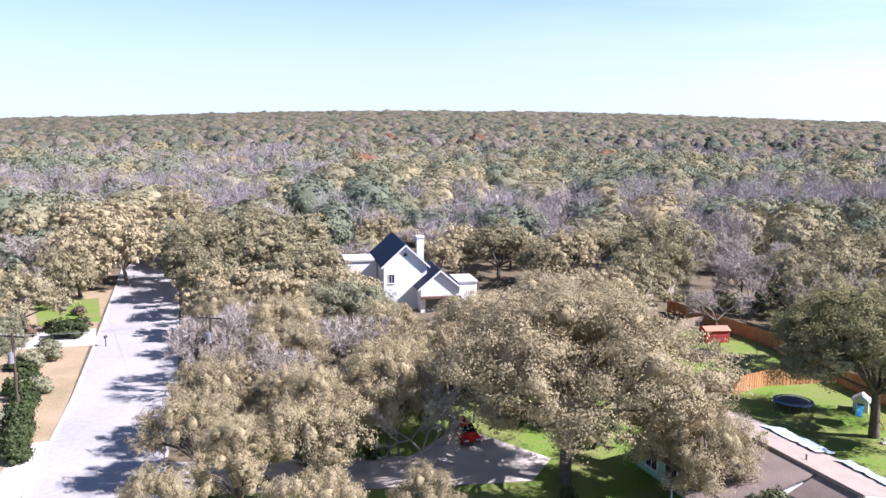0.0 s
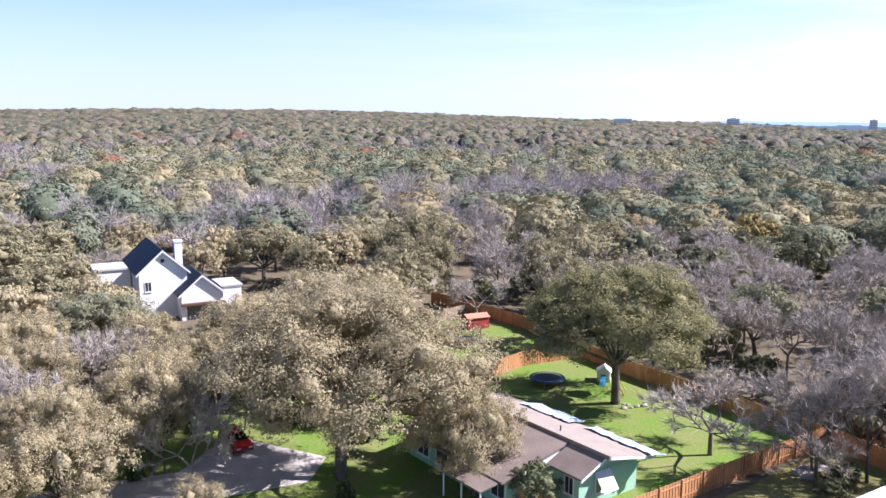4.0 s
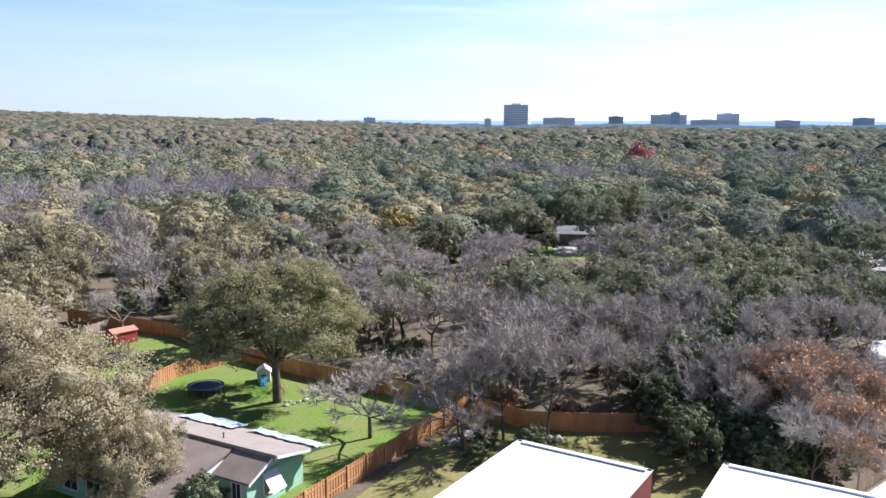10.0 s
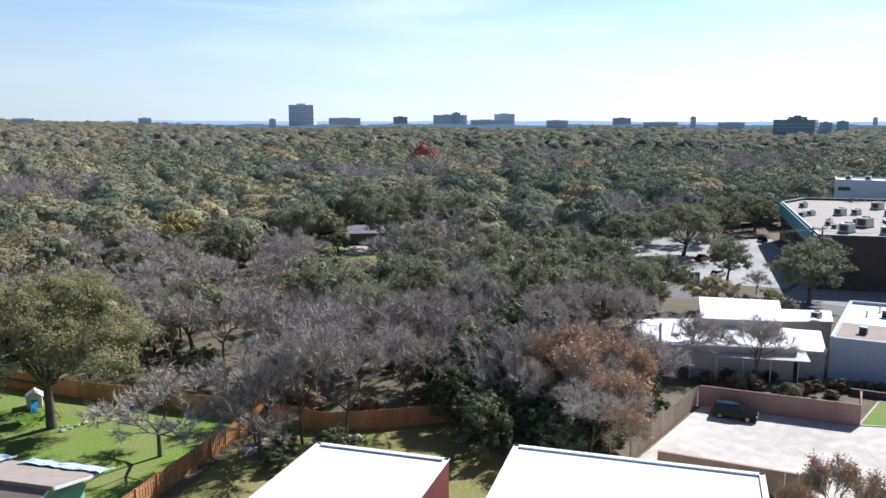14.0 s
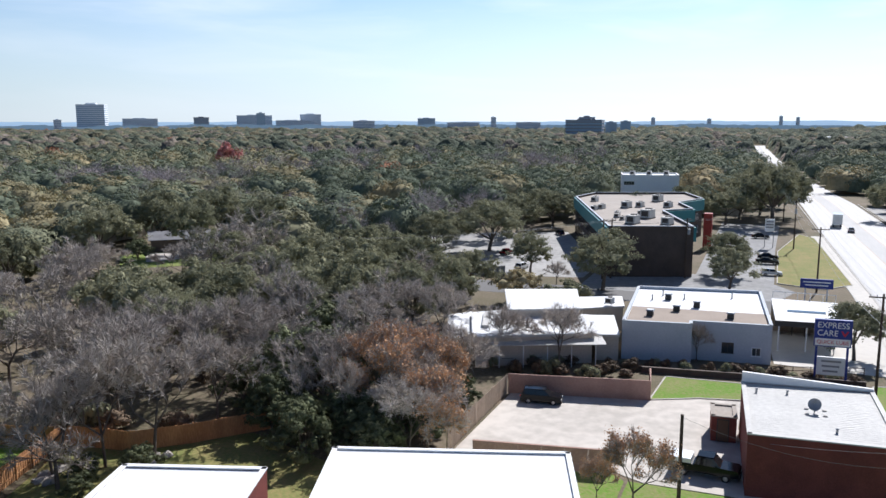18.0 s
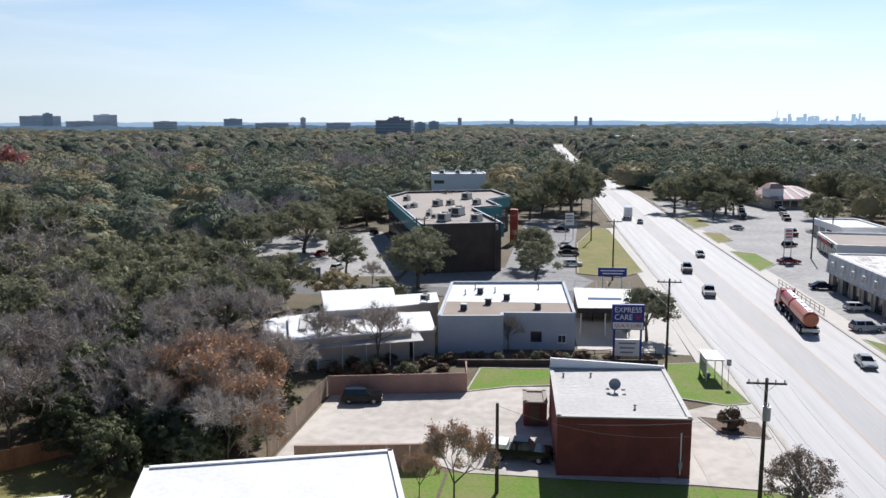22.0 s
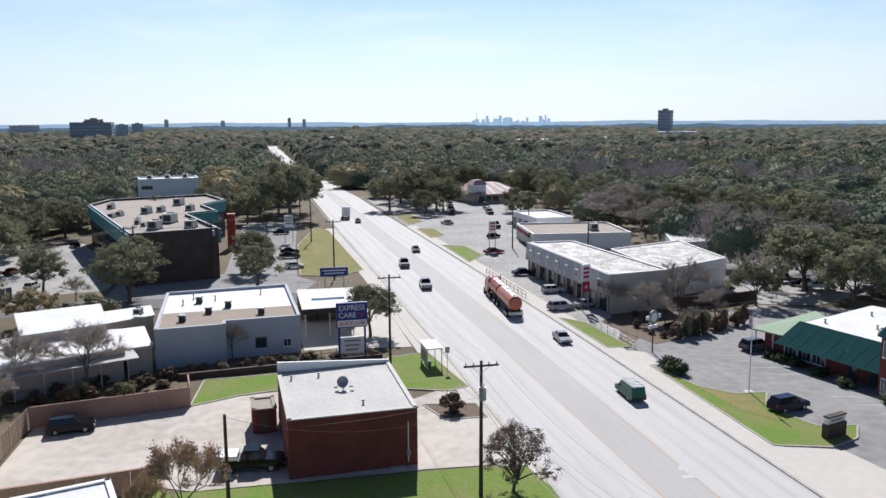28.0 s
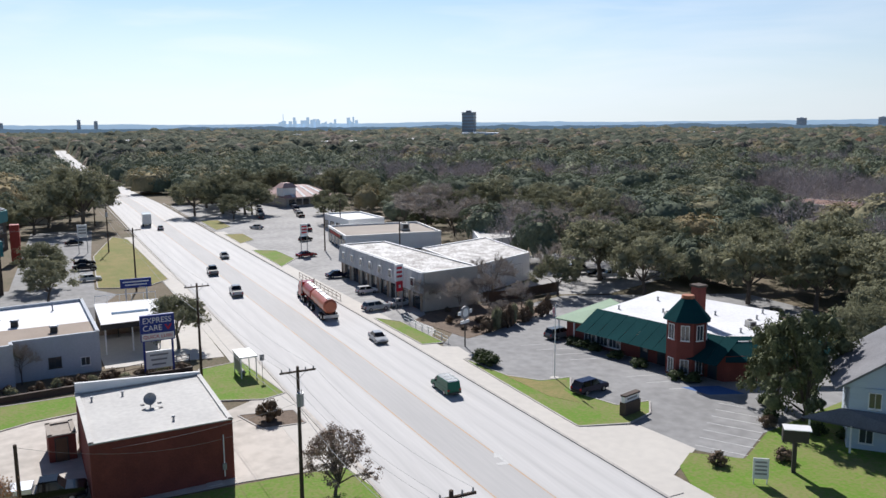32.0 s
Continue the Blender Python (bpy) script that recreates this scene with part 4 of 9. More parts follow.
# open plots, kept free of the wild woods: x from, y from, x to, y to
OPEN = [(-6, -200, 82, 46), (12, 40, 52, 62), (14, 60, 46, 100), (-30, 46, 20, 96), (60, -66, 112, 38), (56, -90, 98, -60), (82, -58, 240, 16), (126, -20, 140, 60), (140, 30, 186, 58), (150, 8, 214, 46),
        (100, -80, 196, -40), (136, 28, 206, 62), (200, -78, 258, -36), (258, -84, 304, -54), (112, 100, 152, 130), (84, -92, 116, -66), (-20, 98, 12, 140), (240, 26, 276, 50), (-62, 48, -36, 120), (34, 96, 40, 106)]


def is_open(x, y, r):
    if seg_gap(x, y, AVENUE) < (14 if x < 320 else 7.5) + r * 0.5 or seg_gap(x, y, LANE) < (5.5 + r * 0.35 if y < 150 else 2.5):
        return True
    for x0, y0, x1, y1 in OPEN:
        if x0 - r * 0.6 < x < x1 + r * 0.6 and y0 - r * 0.6 < y < y1 + r * 0.6:
            return True
    return any((x - a) ** 2 + (y - b) ** 2 < (0.62 * (r + c)) ** 2 for a, b, c in TAKEN)


def wood_patch(x, y):
    """Slow change over the land: how many of the trees are bare."""
    return noise.noise(Vector((x * 0.011, y * 0.011, 3.3)))


wrg = random.Random(5)
NEAR, MID, FARTHER = [], [], []
r = 60.0
while r < 625:
    step = 8.6 if r < 190 else 10.6 if r < 330 else 12.2
    n = int(r * radians(180) / step)
    for k in range(n):
        az = radians(-35 + 180 * (k + wrg.uniform(-0.45, 0.45)) / n)
        q = r + wrg.uniform(-0.45, 0.45) * step
        x, y = q * math.sin(az), q * math.cos(az)
        size = 3.6 + 4.8 * wrg.random() ** 1.2 if r < 190 else 5.0 + 5.0 * wrg.random() ** 1.2
        if is_open(x, y, size):
            continue
        bare = wood_patch(x, y) + wrg.uniform(-0.3, 0.3) > (0.2 if y > 40 else 0.28)
        (NEAR if r < 190 else MID if r < 330 else FARTHER).append((x, y, size, bare, wrg.random()))
        if r < 300:
            TAKEN.append((x, y, size * 0.72))
    r += step * 0.86
NEAR.sort(key=lambda t: math.hypot(t[0] - 40, t[1] - 40))
for x, y, s, bare, u in NEAR[:18]:
    kind = "mid_bare" if bare else ("mid_a", "mid_b", "mid_c", "mid_d", "mid_b", "mid_a")[int(u * 6)]
    plant(kind, x, y, s / 6.0, s / 6.0 * (0.85 + 0.4 * u))


def wood_template(seed, n, count, size, low, base, core):
    """A unit crown: leaf sprays over many small clumps that stand on a broad lobed dome."""
    rg = np.random.default_rng(seed)
    bv, bf = base
    v1 = bv * (1 + 0.07 * rg.normal(size=(len(bv), 1)).clip(-1.5, 1.5)) * np.array([core, core, core * 0.77]) + np.array([0, 0, 0.46])
    k = np.arange(n) + 0.5
    z = 1 - (1 - low) * k / n
    a = 2.399963 * k + rg.uniform(-0.5, 0.5, n)
    lobe = 1 + 0.14 * np.sin(2 * a + rg.uniform(0, 6)) + 0.10 * np.sin(3 * a + rg.uniform(0, 6))
    q = np.sqrt(np.maximum(0, 1 - z * z)) * rg.uniform(0.7, 0.94, n) * lobe
    nrm = np.stack([np.cos(a) * q, np.sin(a) * q, z], 1)
    c = np.stack([np.cos(a) * q, np.sin(a) * q, 0.46 + 0.72 * z * rg.uniform(0.78, 1.1, n)], 1)
    cr = rg.uniform(0.14, 0.30, n) * (26.0 / n) ** 0.4
    i = rg.choice(n, count, p=cr ** 2 / (cr ** 2).sum())
    e = rg.normal(size=(count, 3)) + 1.2 * nrm[i] + np.array([0, 0, 0.3])
    e /= np.linalg.norm(e, axis=1)[:, None]
    p = c[i] + e * (cr[i] * rg.uniform(0.72, 1.12, count))[:, None] * np.array([1.1, 1.1, 0.85])
    up = 0.55 * e + 0.75 * nrm[i] + 0.22 * rg.normal(size=e.shape)
    u = np.cross(up, rg.normal(size=e.shape))
    u /= np.linalg.norm(u, axis=1)[:, None]
    w = np.cross(up, u)
    w /= np.linalg.norm(w, axis=1)[:, None]
    s = size * rg.uniform(0.55, 1.35, count)[:, None]
    v2 = np.stack([p + u * s * 0.66, p - u * s * 0.4 + w * s * 0.44, p - u * s * 0.34 - w * s * 0.42], 1).reshape(-1, 3)
    return np.concatenate([v1, v2]), np.concatenate([bf, np.arange(len(v2)).reshape(-1, 3) + len(v1)])


def bare_template(seed, n, count, wide, long):
    """A unit leafless crown: fine twigs fanning out in sprays from a few limbs."""
    rg = np.random.default_rng(seed)
    k = np.arange(n) + 0.5
    z = 1 - 0.95 * k / n
    a = 2.399963 * k + rg.uniform(-0.5, 0.5, n)
    q = np.sqrt(1 - z * z) * rg.uniform(0.6, 0.9, n)
    c = np.stack([np.cos(a) * q, np.sin(a) * q, 0.5 + 0.78 * z * rg.uniform(0.75, 1.1, n)], 1)
    i = rg.integers(0, n, count)
    p = c[i] * rg.uniform(0.72, 1.04, (count, 1)) + rg.normal(size=(count, 3)) * 0.085
    d = (p - np.array([0, 0, 0.25])) + rg.normal(size=(count, 3)) * 0.55
    d /= np.linalg.norm(d, axis=1)[:, None]
    w = np.cross(d, rg.normal(size=d.shape))
    w /= np.linalg.norm(w, axis=1)[:, None]
    L = long * rg.uniform(0.5, 1.3, (count, 1))
    v = np.stack([p - w * wide * 0.5, p + w * wide * 0.5, p + d * L], 1).reshape(-1, 3)
    # the limbs that carry them
    o = np.repeat(np.array([[0, 0, 0.05]]), n, axis=0)
    side = np.cross(c - o, rg.normal(size=c.shape))
    side /= np.linalg.norm(side, axis=1)[:, None]
    lv = np.stack([o - side * 0.02, o + side * 0.02, c], 1).reshape(-1, 3)
    v = np.concatenate([v, lv])
    return v, np.arange(len(v)).reshape(-1, 3)


def wood(name, places, green, bare_t, label):
    vs, fs, ts, k = [], [], [], 0
    for x, y, s, bare, u in places:
        v, f = (bare_t if bare else green)[int(u * 997) % 4]
        a = u * 40
        ca, sa = math.cos(a), math.sin(a)
        z = float(rise(math.hypot(x, y), abs(math.degrees(math.atan2(x, y)))))
        stand = noise.noise(Vector((x * 0.02, y * 0.02, 8.1)))
        h = (4.1 + 0.42 * s + 3.2 * ((u * 7.3) % 1) + 2.2 * stand) * 0.84
        vs.append(np.stack([(v[:, 0] * ca - v[:, 1] * sa) * s + x, (v[:, 0] * sa + v[:, 1] * ca) * s + y, v[:, 2] * h + z], 1))
        fs.append(f + k)
        k += len(v)
        # tint weighted by bearing: crowns towards the sun are coloured dark as if backlit
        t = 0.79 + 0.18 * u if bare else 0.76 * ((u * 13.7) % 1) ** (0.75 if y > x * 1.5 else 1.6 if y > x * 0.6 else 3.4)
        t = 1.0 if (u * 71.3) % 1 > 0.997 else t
        ts.append(np.full(len(v), t))
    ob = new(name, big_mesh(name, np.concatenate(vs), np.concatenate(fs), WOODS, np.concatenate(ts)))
    return tagged(ob, label, "woods", kind="stuff")


NEARGREEN = [wood_template(60 + i, 44, 2600, 0.074, -0.15, DOME2, 0.70) for i in range(4)]
NEARBARE = [bare_template(70 + i, 30, 1500, 0.011, 0.2) for i in range(4)]
MIDGREEN = [wood_template(64 + i, 34, 1250, 0.08, 0.1, DOME2, 0.82) for i in range(4)]
MIDBARE = [bare_template(74 + i, 24, 850, 0.016, 0.2) for i in range(4)]
FARGREEN = [wood_template(80 + i, 26, 340, 0.118, 0.2, DOME, 0.86) for i in range(4)]
FARBARE = [bare_template(90 + i, 14, 260, 0.03, 0.22) for i in range(4)]
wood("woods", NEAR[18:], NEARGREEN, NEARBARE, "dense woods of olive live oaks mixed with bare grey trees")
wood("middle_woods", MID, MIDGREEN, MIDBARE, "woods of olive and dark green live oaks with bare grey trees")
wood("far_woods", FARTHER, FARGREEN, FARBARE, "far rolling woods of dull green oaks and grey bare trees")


def far_canopy():
    """The closed canopy beyond the single trees: crown by crown over the land, to the horizon."""
    rg = np.random.default_rng(17)
    rs = [585.0]
    while rs[-1] < 4850:
        rs.append(rs[-1] * 1.0054)
    rs = np.array(rs)
    azs = np.radians(np.arange(-36, 148, 0.21))
    Rr, Az = np.meshgrid(rs, azs, indexing="ij")
    Az = Az + rg.uniform(-0.0015, 0.0015, Az.shape)
    X, Y = Rr * np.sin(Az), Rr * np.cos(Az)
    cell = 13.0 * np.maximum(1.0, np.floor(Rr / 1100.0) * 0.4 + 0.6)
    best = np.full(X.shape, -50.0)
    tint = np.zeros(X.shape)

    def rnd(i, j, k):
        q = np.sin(i * 127.1 + j * 311.7 + k * 74.7) * 43758.5453
        return q - np.floor(q)

    I, J = np.floor(X / cell), np.floor(Y / cell)
    patch = 0.5 + 0.5 * np.sin(X * 0.0061 + 2.1 * np.sin(Y * 0.0043 + 0.7)) * np.cos(Y * 0.0057 + 1.7 * np.sin(X * 0.0037))
    for di in (-1, 0, 1):
        for dj in (-1, 0, 1):
            i, j = I + di, J + dj
            cx, cy = (i + 0.2 + 0.6 * rnd(i, j, 1)) * cell, (j + 0.2 + 0.6 * rnd(i, j, 2)) * cell
            s = 0.55 + 0.5 * rnd(i, j, 3)
            d2 = ((X - cx) ** 2 + (Y - cy) ** 2) / (cell * s * 0.82) ** 2
            h = (4.0 + 9.0 * rnd(i, j, 4) ** 1.3 - 6.5 * d2 ** 1.3 + rg.uniform(-1.3, 1.3, X.shape)) * np.sqrt(cell / 13.0)
            up = h > best
            best = np.where(up, h, best)
            u = rnd(i, j, 5)
            # same bearing weight here: backlit darkness goes into the tint towards the sun
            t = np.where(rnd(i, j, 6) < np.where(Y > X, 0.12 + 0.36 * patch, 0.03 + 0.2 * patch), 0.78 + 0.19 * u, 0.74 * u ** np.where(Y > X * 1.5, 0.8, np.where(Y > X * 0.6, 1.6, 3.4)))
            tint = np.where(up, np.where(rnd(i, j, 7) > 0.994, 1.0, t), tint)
    # taller and lower stands
    stand = np.sin(X * 0.017 + 1.3 * np.sin(Y * 0.011)) * np.cos(Y * 0.021 + 1.7 * np.sin(X * 0.009)) + 0.6 * np.sin(X * 0.047 + Y * 0.039)
    h = np.maximum(best + stand * np.clip(Rr / 700.0, 1.5, 5.0), -0.5)
    h = -1.0 + (h + 1.0) * np.clip((Rr - 588) / 16.0, 0, 1)
    yl = np.interp(X, [a for a, _ in AVENUE], [b for _, b in AVENUE])
    h = np.where((np.abs(Y - yl) < 9) & (X < 1050) & (X > 0), -1.0, h)
    Z = h + rise(Rr, np.abs(np.degrees(Az)))
    n = X.shape[1]
    i, k = np.meshgrid(np.arange(X.shape[0] - 1), np.arange(n - 1), indexing="ij")
    a = (i * n + k).ravel()
    # the canopy is cut past a mile, before the haze-painted backdrop, but climbs the ridge to the north
    edge = 2150 + 2700 * np.clip((40 - np.degrees(np.abs(Az))) / 7.0, 0, 1) + 180 * np.sin(Az * 23) + 90 * np.sin(Az * 61 + 1)
    a = a[(Rr < edge).ravel()[a]]
    f = np.concatenate([np.stack([a, a + n, a + 1], 1), np.stack([a + 1, a + n, a + n + 1], 1)])
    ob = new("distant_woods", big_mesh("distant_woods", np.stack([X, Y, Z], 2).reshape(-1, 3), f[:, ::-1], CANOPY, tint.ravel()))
    tagged(ob, "distant tree canopy stretching to the horizon", "woods", kind="stuff")


far_canopy()

plant("red", 572, 428, 1.5, 1.15)


# ---- paving, kerbs, lawns ----
YELLOW = mat("yellow_paint", (0.46, 0.30, 0.17), 0.7, (0.42, 0.36, 0.30), 0.4, 0.9, 12)
WHITEPAINT = mat("white_paint", (0.75, 0.75, 0.73), 0.6, (0.60, 0.60, 0.58), 0.6, 0.7, 12)
FADED = mat("faded_line_paint", (0.60, 0.60, 0.58), 0.7, (0.42, 0.42, 0.41), 0.6, 0.8, 12)
PALELOT = mat("pale_lot_asphalt", (0.41, 0.40, 0.385), 0.9, (0.29, 0.285, 0.275), 0.09, 1.0, 9, spec=0.15)
GREYLOT = mat("grey_lot_asphalt", (0.31, 0.308, 0.303), 0.9, (0.23, 0.228, 0.225), 0.09, 1.0, 9, spec=0.15)


def kerbed(name, poly, material, label, z=0.14, wide=0.18):
    """A raised plot of lawn or bed with a concrete kerb round it."""
    if sum(poly[i - 1][0] * poly[i][1] - poly[i][0] * poly[i - 1][1] for i in range(len(poly))) < 0:
        poly = poly[::-1]
    ob = solid(name, Geo().prism(poly, -0.05, z - 0.03), material, label, "lawn", "structure")
    g = Geo()
    n = len(poly)
    for i in range(n):
        a, b = Vector(poly[i]), Vector(poly[(i + 1) % n])
        d = (b - a).normalized()
        o = Vector((d.y, -d.x)) * wide
        g.prism([tuple(a - d * 0.0), tuple(a + o), tuple(b + o), tuple(b)], -0.04, z)
    solid("kerb", g, KERB, "weathered concrete kerb round a plot", "kerb", "structure")
    return ob


def line_run(name, line, d, wide, material, label, dash=0.0, gap=0.0, x0=-60, x1=420):
    """Painted line along a road, whole or dashed."""
    g = Geo()
    pts = offset(line, d)
    for (ax, ay), (bx, by) in zip(pts, pts[1:]):
        a, b = Vector((ax, ay)), Vector((bx, by))
        L = (b - a).length
        t = (b - a).normalized()
        s = Vector((-t.y, t.x)) * wide / 2
        k = 0.0
        while k < L:
            e = min(k + (dash or L), L)
            if x0 < a.x + t.x * k < x1:
                g.quad((*(a + t * k - s), 0.036), (*(a + t * e - s), 0.036), (*(a + t * e + s), 0.036), (*(a + t * k + s), 0.036))
            k = e + gap if dash else L
    if g.v:
        solid(name, g, material, label, "road marking", "structure")


for d in (2.05, -2.05):
    line_run("centre_line", AVENUE, d, 0.17, YELLOW, "worn orange-yellow turn-lane line")
arrow = Geo().prism([(0, -0.12), (1.6, -0.12), (1.6, -0.5), (2.6, 0.0), (1.6, 0.5), (1.6, 0.12), (0.5, 0.12), (0.5, 0.9), (0.0, 0.9)], 0.034, 0.038, facing(57, -31.5, 0))
solid("turn_arrow", arrow, FADED, "faded white turn arrow painted in the middle lane", "road marking", "structure")

for s, x0, x1 in ((1, -60, 330), (-1, -60, 420)):
    pts = [p for p in offset(AVENUE, s * 9.7) if x0 <= p[0] <= x1]
    solid("kerb", strip(pts, 0.14, -0.05, 0.13), KERB, "long concrete road kerb", "kerb", "structure")
solid("sidewalk", strip([p for p in offset([(46 + 4 * k, -29.82 + 4 * k * 0.03) for k in range(11)], -10.55)], 0.7, -0.04, 0.12), CONCRETE, "narrow concrete sidewalk beside the road", "pavement", "structure")

slab("forecourt", [(62.9, -10.4), (62.5, -19.7), (58, -20.4), (84, -19.2), (82.2, -15), (80, -12), (78.2, -9.0), (77.5, -9.0), (77.3, 1.5), (85.5, 1.4), (84.7, 5.5), (82.4, 10.2), (79.4, 24.2), (62.6, 24.4), (61.6, 21.9), (63.7, 10.5), (62.5, 8.0), (62.6, 1.0)], 0.06, LOT, "pale worn concrete yard with stains", category="pavement")
kerbed("lawn", [(82.7, 10.2), (91, 9.6), (91.5, 1.2), (85.9, 1.6), (85.0, 5.6)], GRASS, "bright mown lawn behind a concrete kerb")
kerbed("lawn", [(95.5, -11.6), (96.8, -16.6), (83, -18.6), (82.0, -16.2), (84.0, -10.8)], GRASS, "mown lawn round a bus shelter")
kerbed("planting_bed", [(78.2, -13.0), (73.8, -14.4), (73.6, -18.4), (77.4, -18.2)], MULCH, "mulched planting bed with a clipped round shrub")
slab("lawn", [(62.3, 0.4), (62.4, -13.5), (62.0, -18.9), (57.8, -19.6), (44, -19.8), (43, 9.4), (62.3, 9.2)], 0.09, GRASS, "bright mown lawn beside the brick building")
slab("lawn", [(43, 9.6), (62.2, 9.5), (63.3, 10.4), (61.1, 22.2), (62.2, 24.9), (58, 27), (52, 30), (43, 30)], 0.05, GRASS, "mown lawn between a white-roofed building and a yard wall")
slab("driveway_apron", [(62.5, -13.6), (62.2, -19.8), (30, -20.8), (30, -17), (44, -17)], 0.02, CONCRETE, "pale concrete apron beside the road", category="pavement")
slab("restaurant_lot", [(49.4, -50), (54, -46.7), (59.5, -42.2), (87, -41.2), (93, -41.6), (104, -50), (112, -72), (100, -100), (62, -100), (53, -56)], 0.02, GREYLOT, "grey asphalt parking lot with faded white bay lines", category="pavement")
slab("lot_entry", [(62.0, -39.9), (59.6, -46.9), (52.8, -47.9), (48.6, -41.5), (47, -40.4)], 0.05, CONCRETE, "pale concrete driveway entry", category="pavement")
slab("ditch_bed", [(94.5, -46.0), (107, -43.4), (110.6, -47.5), (112.6, -57.2), (112.4, -64.5), (102.6, -63.0), (96.0, -50)], 0.05, MULCH, "dark leaf-strewn ditch bed with winter brush", category="ground")
slab("lot_entry", [(86.5, -39.7), (86.2, -43.0), (91.5, -43.2), (93.5, -39.6)], 0.05, CONCRETE, "pale concrete driveway entry", category="pavement")
kerbed("lawn", [(86, -41.4), (61.6, -41.6), (60.2, -46.4), (61.6, -49.8), (64.3, -51.9), (64.7, -48.2), (70.5, -46.4), (74.4, -48.9), (74.8, -45.4), (78, -42.9)], GRASS, "grass island with dry patches between road and parking lot")
slab("dry_patch", [(78.5, -42.7), (74.6, -45.2), (73.8, -48.2), (71.0, -46.0), (66.5, -45.4), (70, -43.5)], 0.125, DRYGRASS, "straw-coloured dry patch of lawn", category="lawn")
slab("lawn", [(50.4, -44.1), (52.3, -46.8), (49.3, -50.2), (53, -56.5), (56, -70), (30, -72), (30, -44), (46, -42)], 0.06, GRASS, "lawn with bare patches beside a driveway")
slab("motel_lot", [(93.5, -40.0), (125, -37.5), (150, -35.8), (200, -33.6), (300, -29.5), (300, -76), (205, -78), (176, -54), (160, -50), (112, -47), (101, -44)], 0.02, PALELOT, "pale worn asphalt lot in front of the shops", category="pavement")
slab("back_lot", [(127, -76), (150, -80), (150, -100), (118, -100), (110, -80), (118, -60)], 0.02, PALELOT, "pale lot behind the warehouse", category="pavement")
kerbed("lawn", [(110.5, -38.6), (107, -41.2), (94, -42.2), (94.4, -39.4)], GRASS, "narrow grass verge beside the road")
kerbed("lawn", [(160, -36.4), (168, -41.0), (181, -40.0), (184, -35.4)], GRASS, "grass island between road and shop lot")
kerbed("lawn", [(196, -34.9), (201, -39.0), (213, -38.6), (214, -34.2)], DRYGRASS, "dry grass island between road and shop lot")
kerbed("lawn", [(224, -33.6), (230, -38.4), (247, -37.6), (248, -32.6)], DRYGRASS, "dry grass island between road and shop lot")
slab("parking_lot", [(137, 12), (137, -2), (146, -5), (152, -1.6), (192, -1.8), (240, -3), (240, 12), (157, 12), (157, 30), (137, 30)], 0.02, GREYLOT, "asphalt parking lot beside the dark office building", category="pavement")
kerbed("verge", [(152.8, -2.2), (191, -2.4), (222, -7.4), (216, -10.6), (156, -14.2), (150, -9.4)], DRYGRASS, "dry grass verge with a concrete kerb")
slab("cross_street", [(127, 60), (129, 20), (128, -17), (139, -17), (138, 20), (137, 60), (150, 96), (140, 98)], 0.016, ASPHALT, "grey asphalt cross street in tree shade", category="road")
slab("rear_lot", [(140, 57), (146, 31), (160, 31), (206, 48), (190, 80), (150, 74)], 0.02, PALELOT, "pale parking lot under oaks", category="pavement")
slab("station_yard", [(101, -1.6), (127, 0), (127, -14.5), (100, -15.2)], 0.03, CONCRETE, "pale concrete yard of the service station", category="pavement")
slab("side_yard", [(92, 12), (97, 16), (101, -1), (100, -11), (95.6, -11.2), (92, 0)], 0.012, EARTH, "dark ditch bank with dead weeds", category="ground")
# the ranch house's yards
slab("lawn", [(24, 82), (43, 90.5), (51, 57.5), (29, 49.5), (20, 70)], 0.03, GRASS, "bright green back lawn inside a cedar fence")
slab("lawn", [(18, 92), (26, 112), (39, 107), (41, 91), (24, 83)], 0.03, GRASS, "bright green back lawn with a trampoline")
slab("lawn", [(50.5, 56.5), (60, 43), (56, 31), (46, 30), (40, 42), (30, 48)], 0.03, DRYGRASS, "thin winter lawn with fallen leaves")
slab("lawn", [(-20, 50), (-24, 62), (-5, 80), (14, 84), (20, 66), (16, 46)], 0.025, GRASS, "shaded front lawn under oaks")
slab("driveway", [(-24, 64), (-22, 58), (-4, 60), (6, 61.5), (8, 66), (0, 73), (-4, 66)], 0.05, LOT, "worn driveway in tree shade", category="pavement")
slab("lawn", [(-36, 57), (-43, 79), (-50, 100), (-58, 124), (-76, 120), (-62, 70), (-48, 52)], 0.03, DEADLAWN, "dry brown front lawns along the street")
slab("verge", [(-33.6, 57.5), (-37.0, 71.0), (-46.6, 98.5), (-58, 132), (-64, 130), (-53, 98), (-43.5, 71), (-40, 57)], 0.042, DEADLAWN, "dry brown verge beside the street", category="lawn")
slab("lawn", [(-50.6, 111), (-57.6, 126), (-66, 122), (-58, 108)], 0.05, GRASS, "strip of green lawn beside the street")
slab("driveway", [(-46, 99), (-49.5, 107), (-60, 103), (-57, 96)], 0.055, CONCRETE, "pale concrete driveway from the street", category="pavement")
slab("sidewalk", [(-32.4, 57.4), (-36.2, 68), (-38.8, 67), (-35.2, 56.5)], 0.08, CONCRETE, "pale concrete walk beside the street", category="pavement")
for s in (1, -1):
    pts = [p for p in offset(LANE, s * 5.05) if 10 < p[1] < 260]
    solid("kerb", strip(pts, 0.13, -0.04, 0.12), KERB, "street kerb of pale concrete", "kerb", "structure")

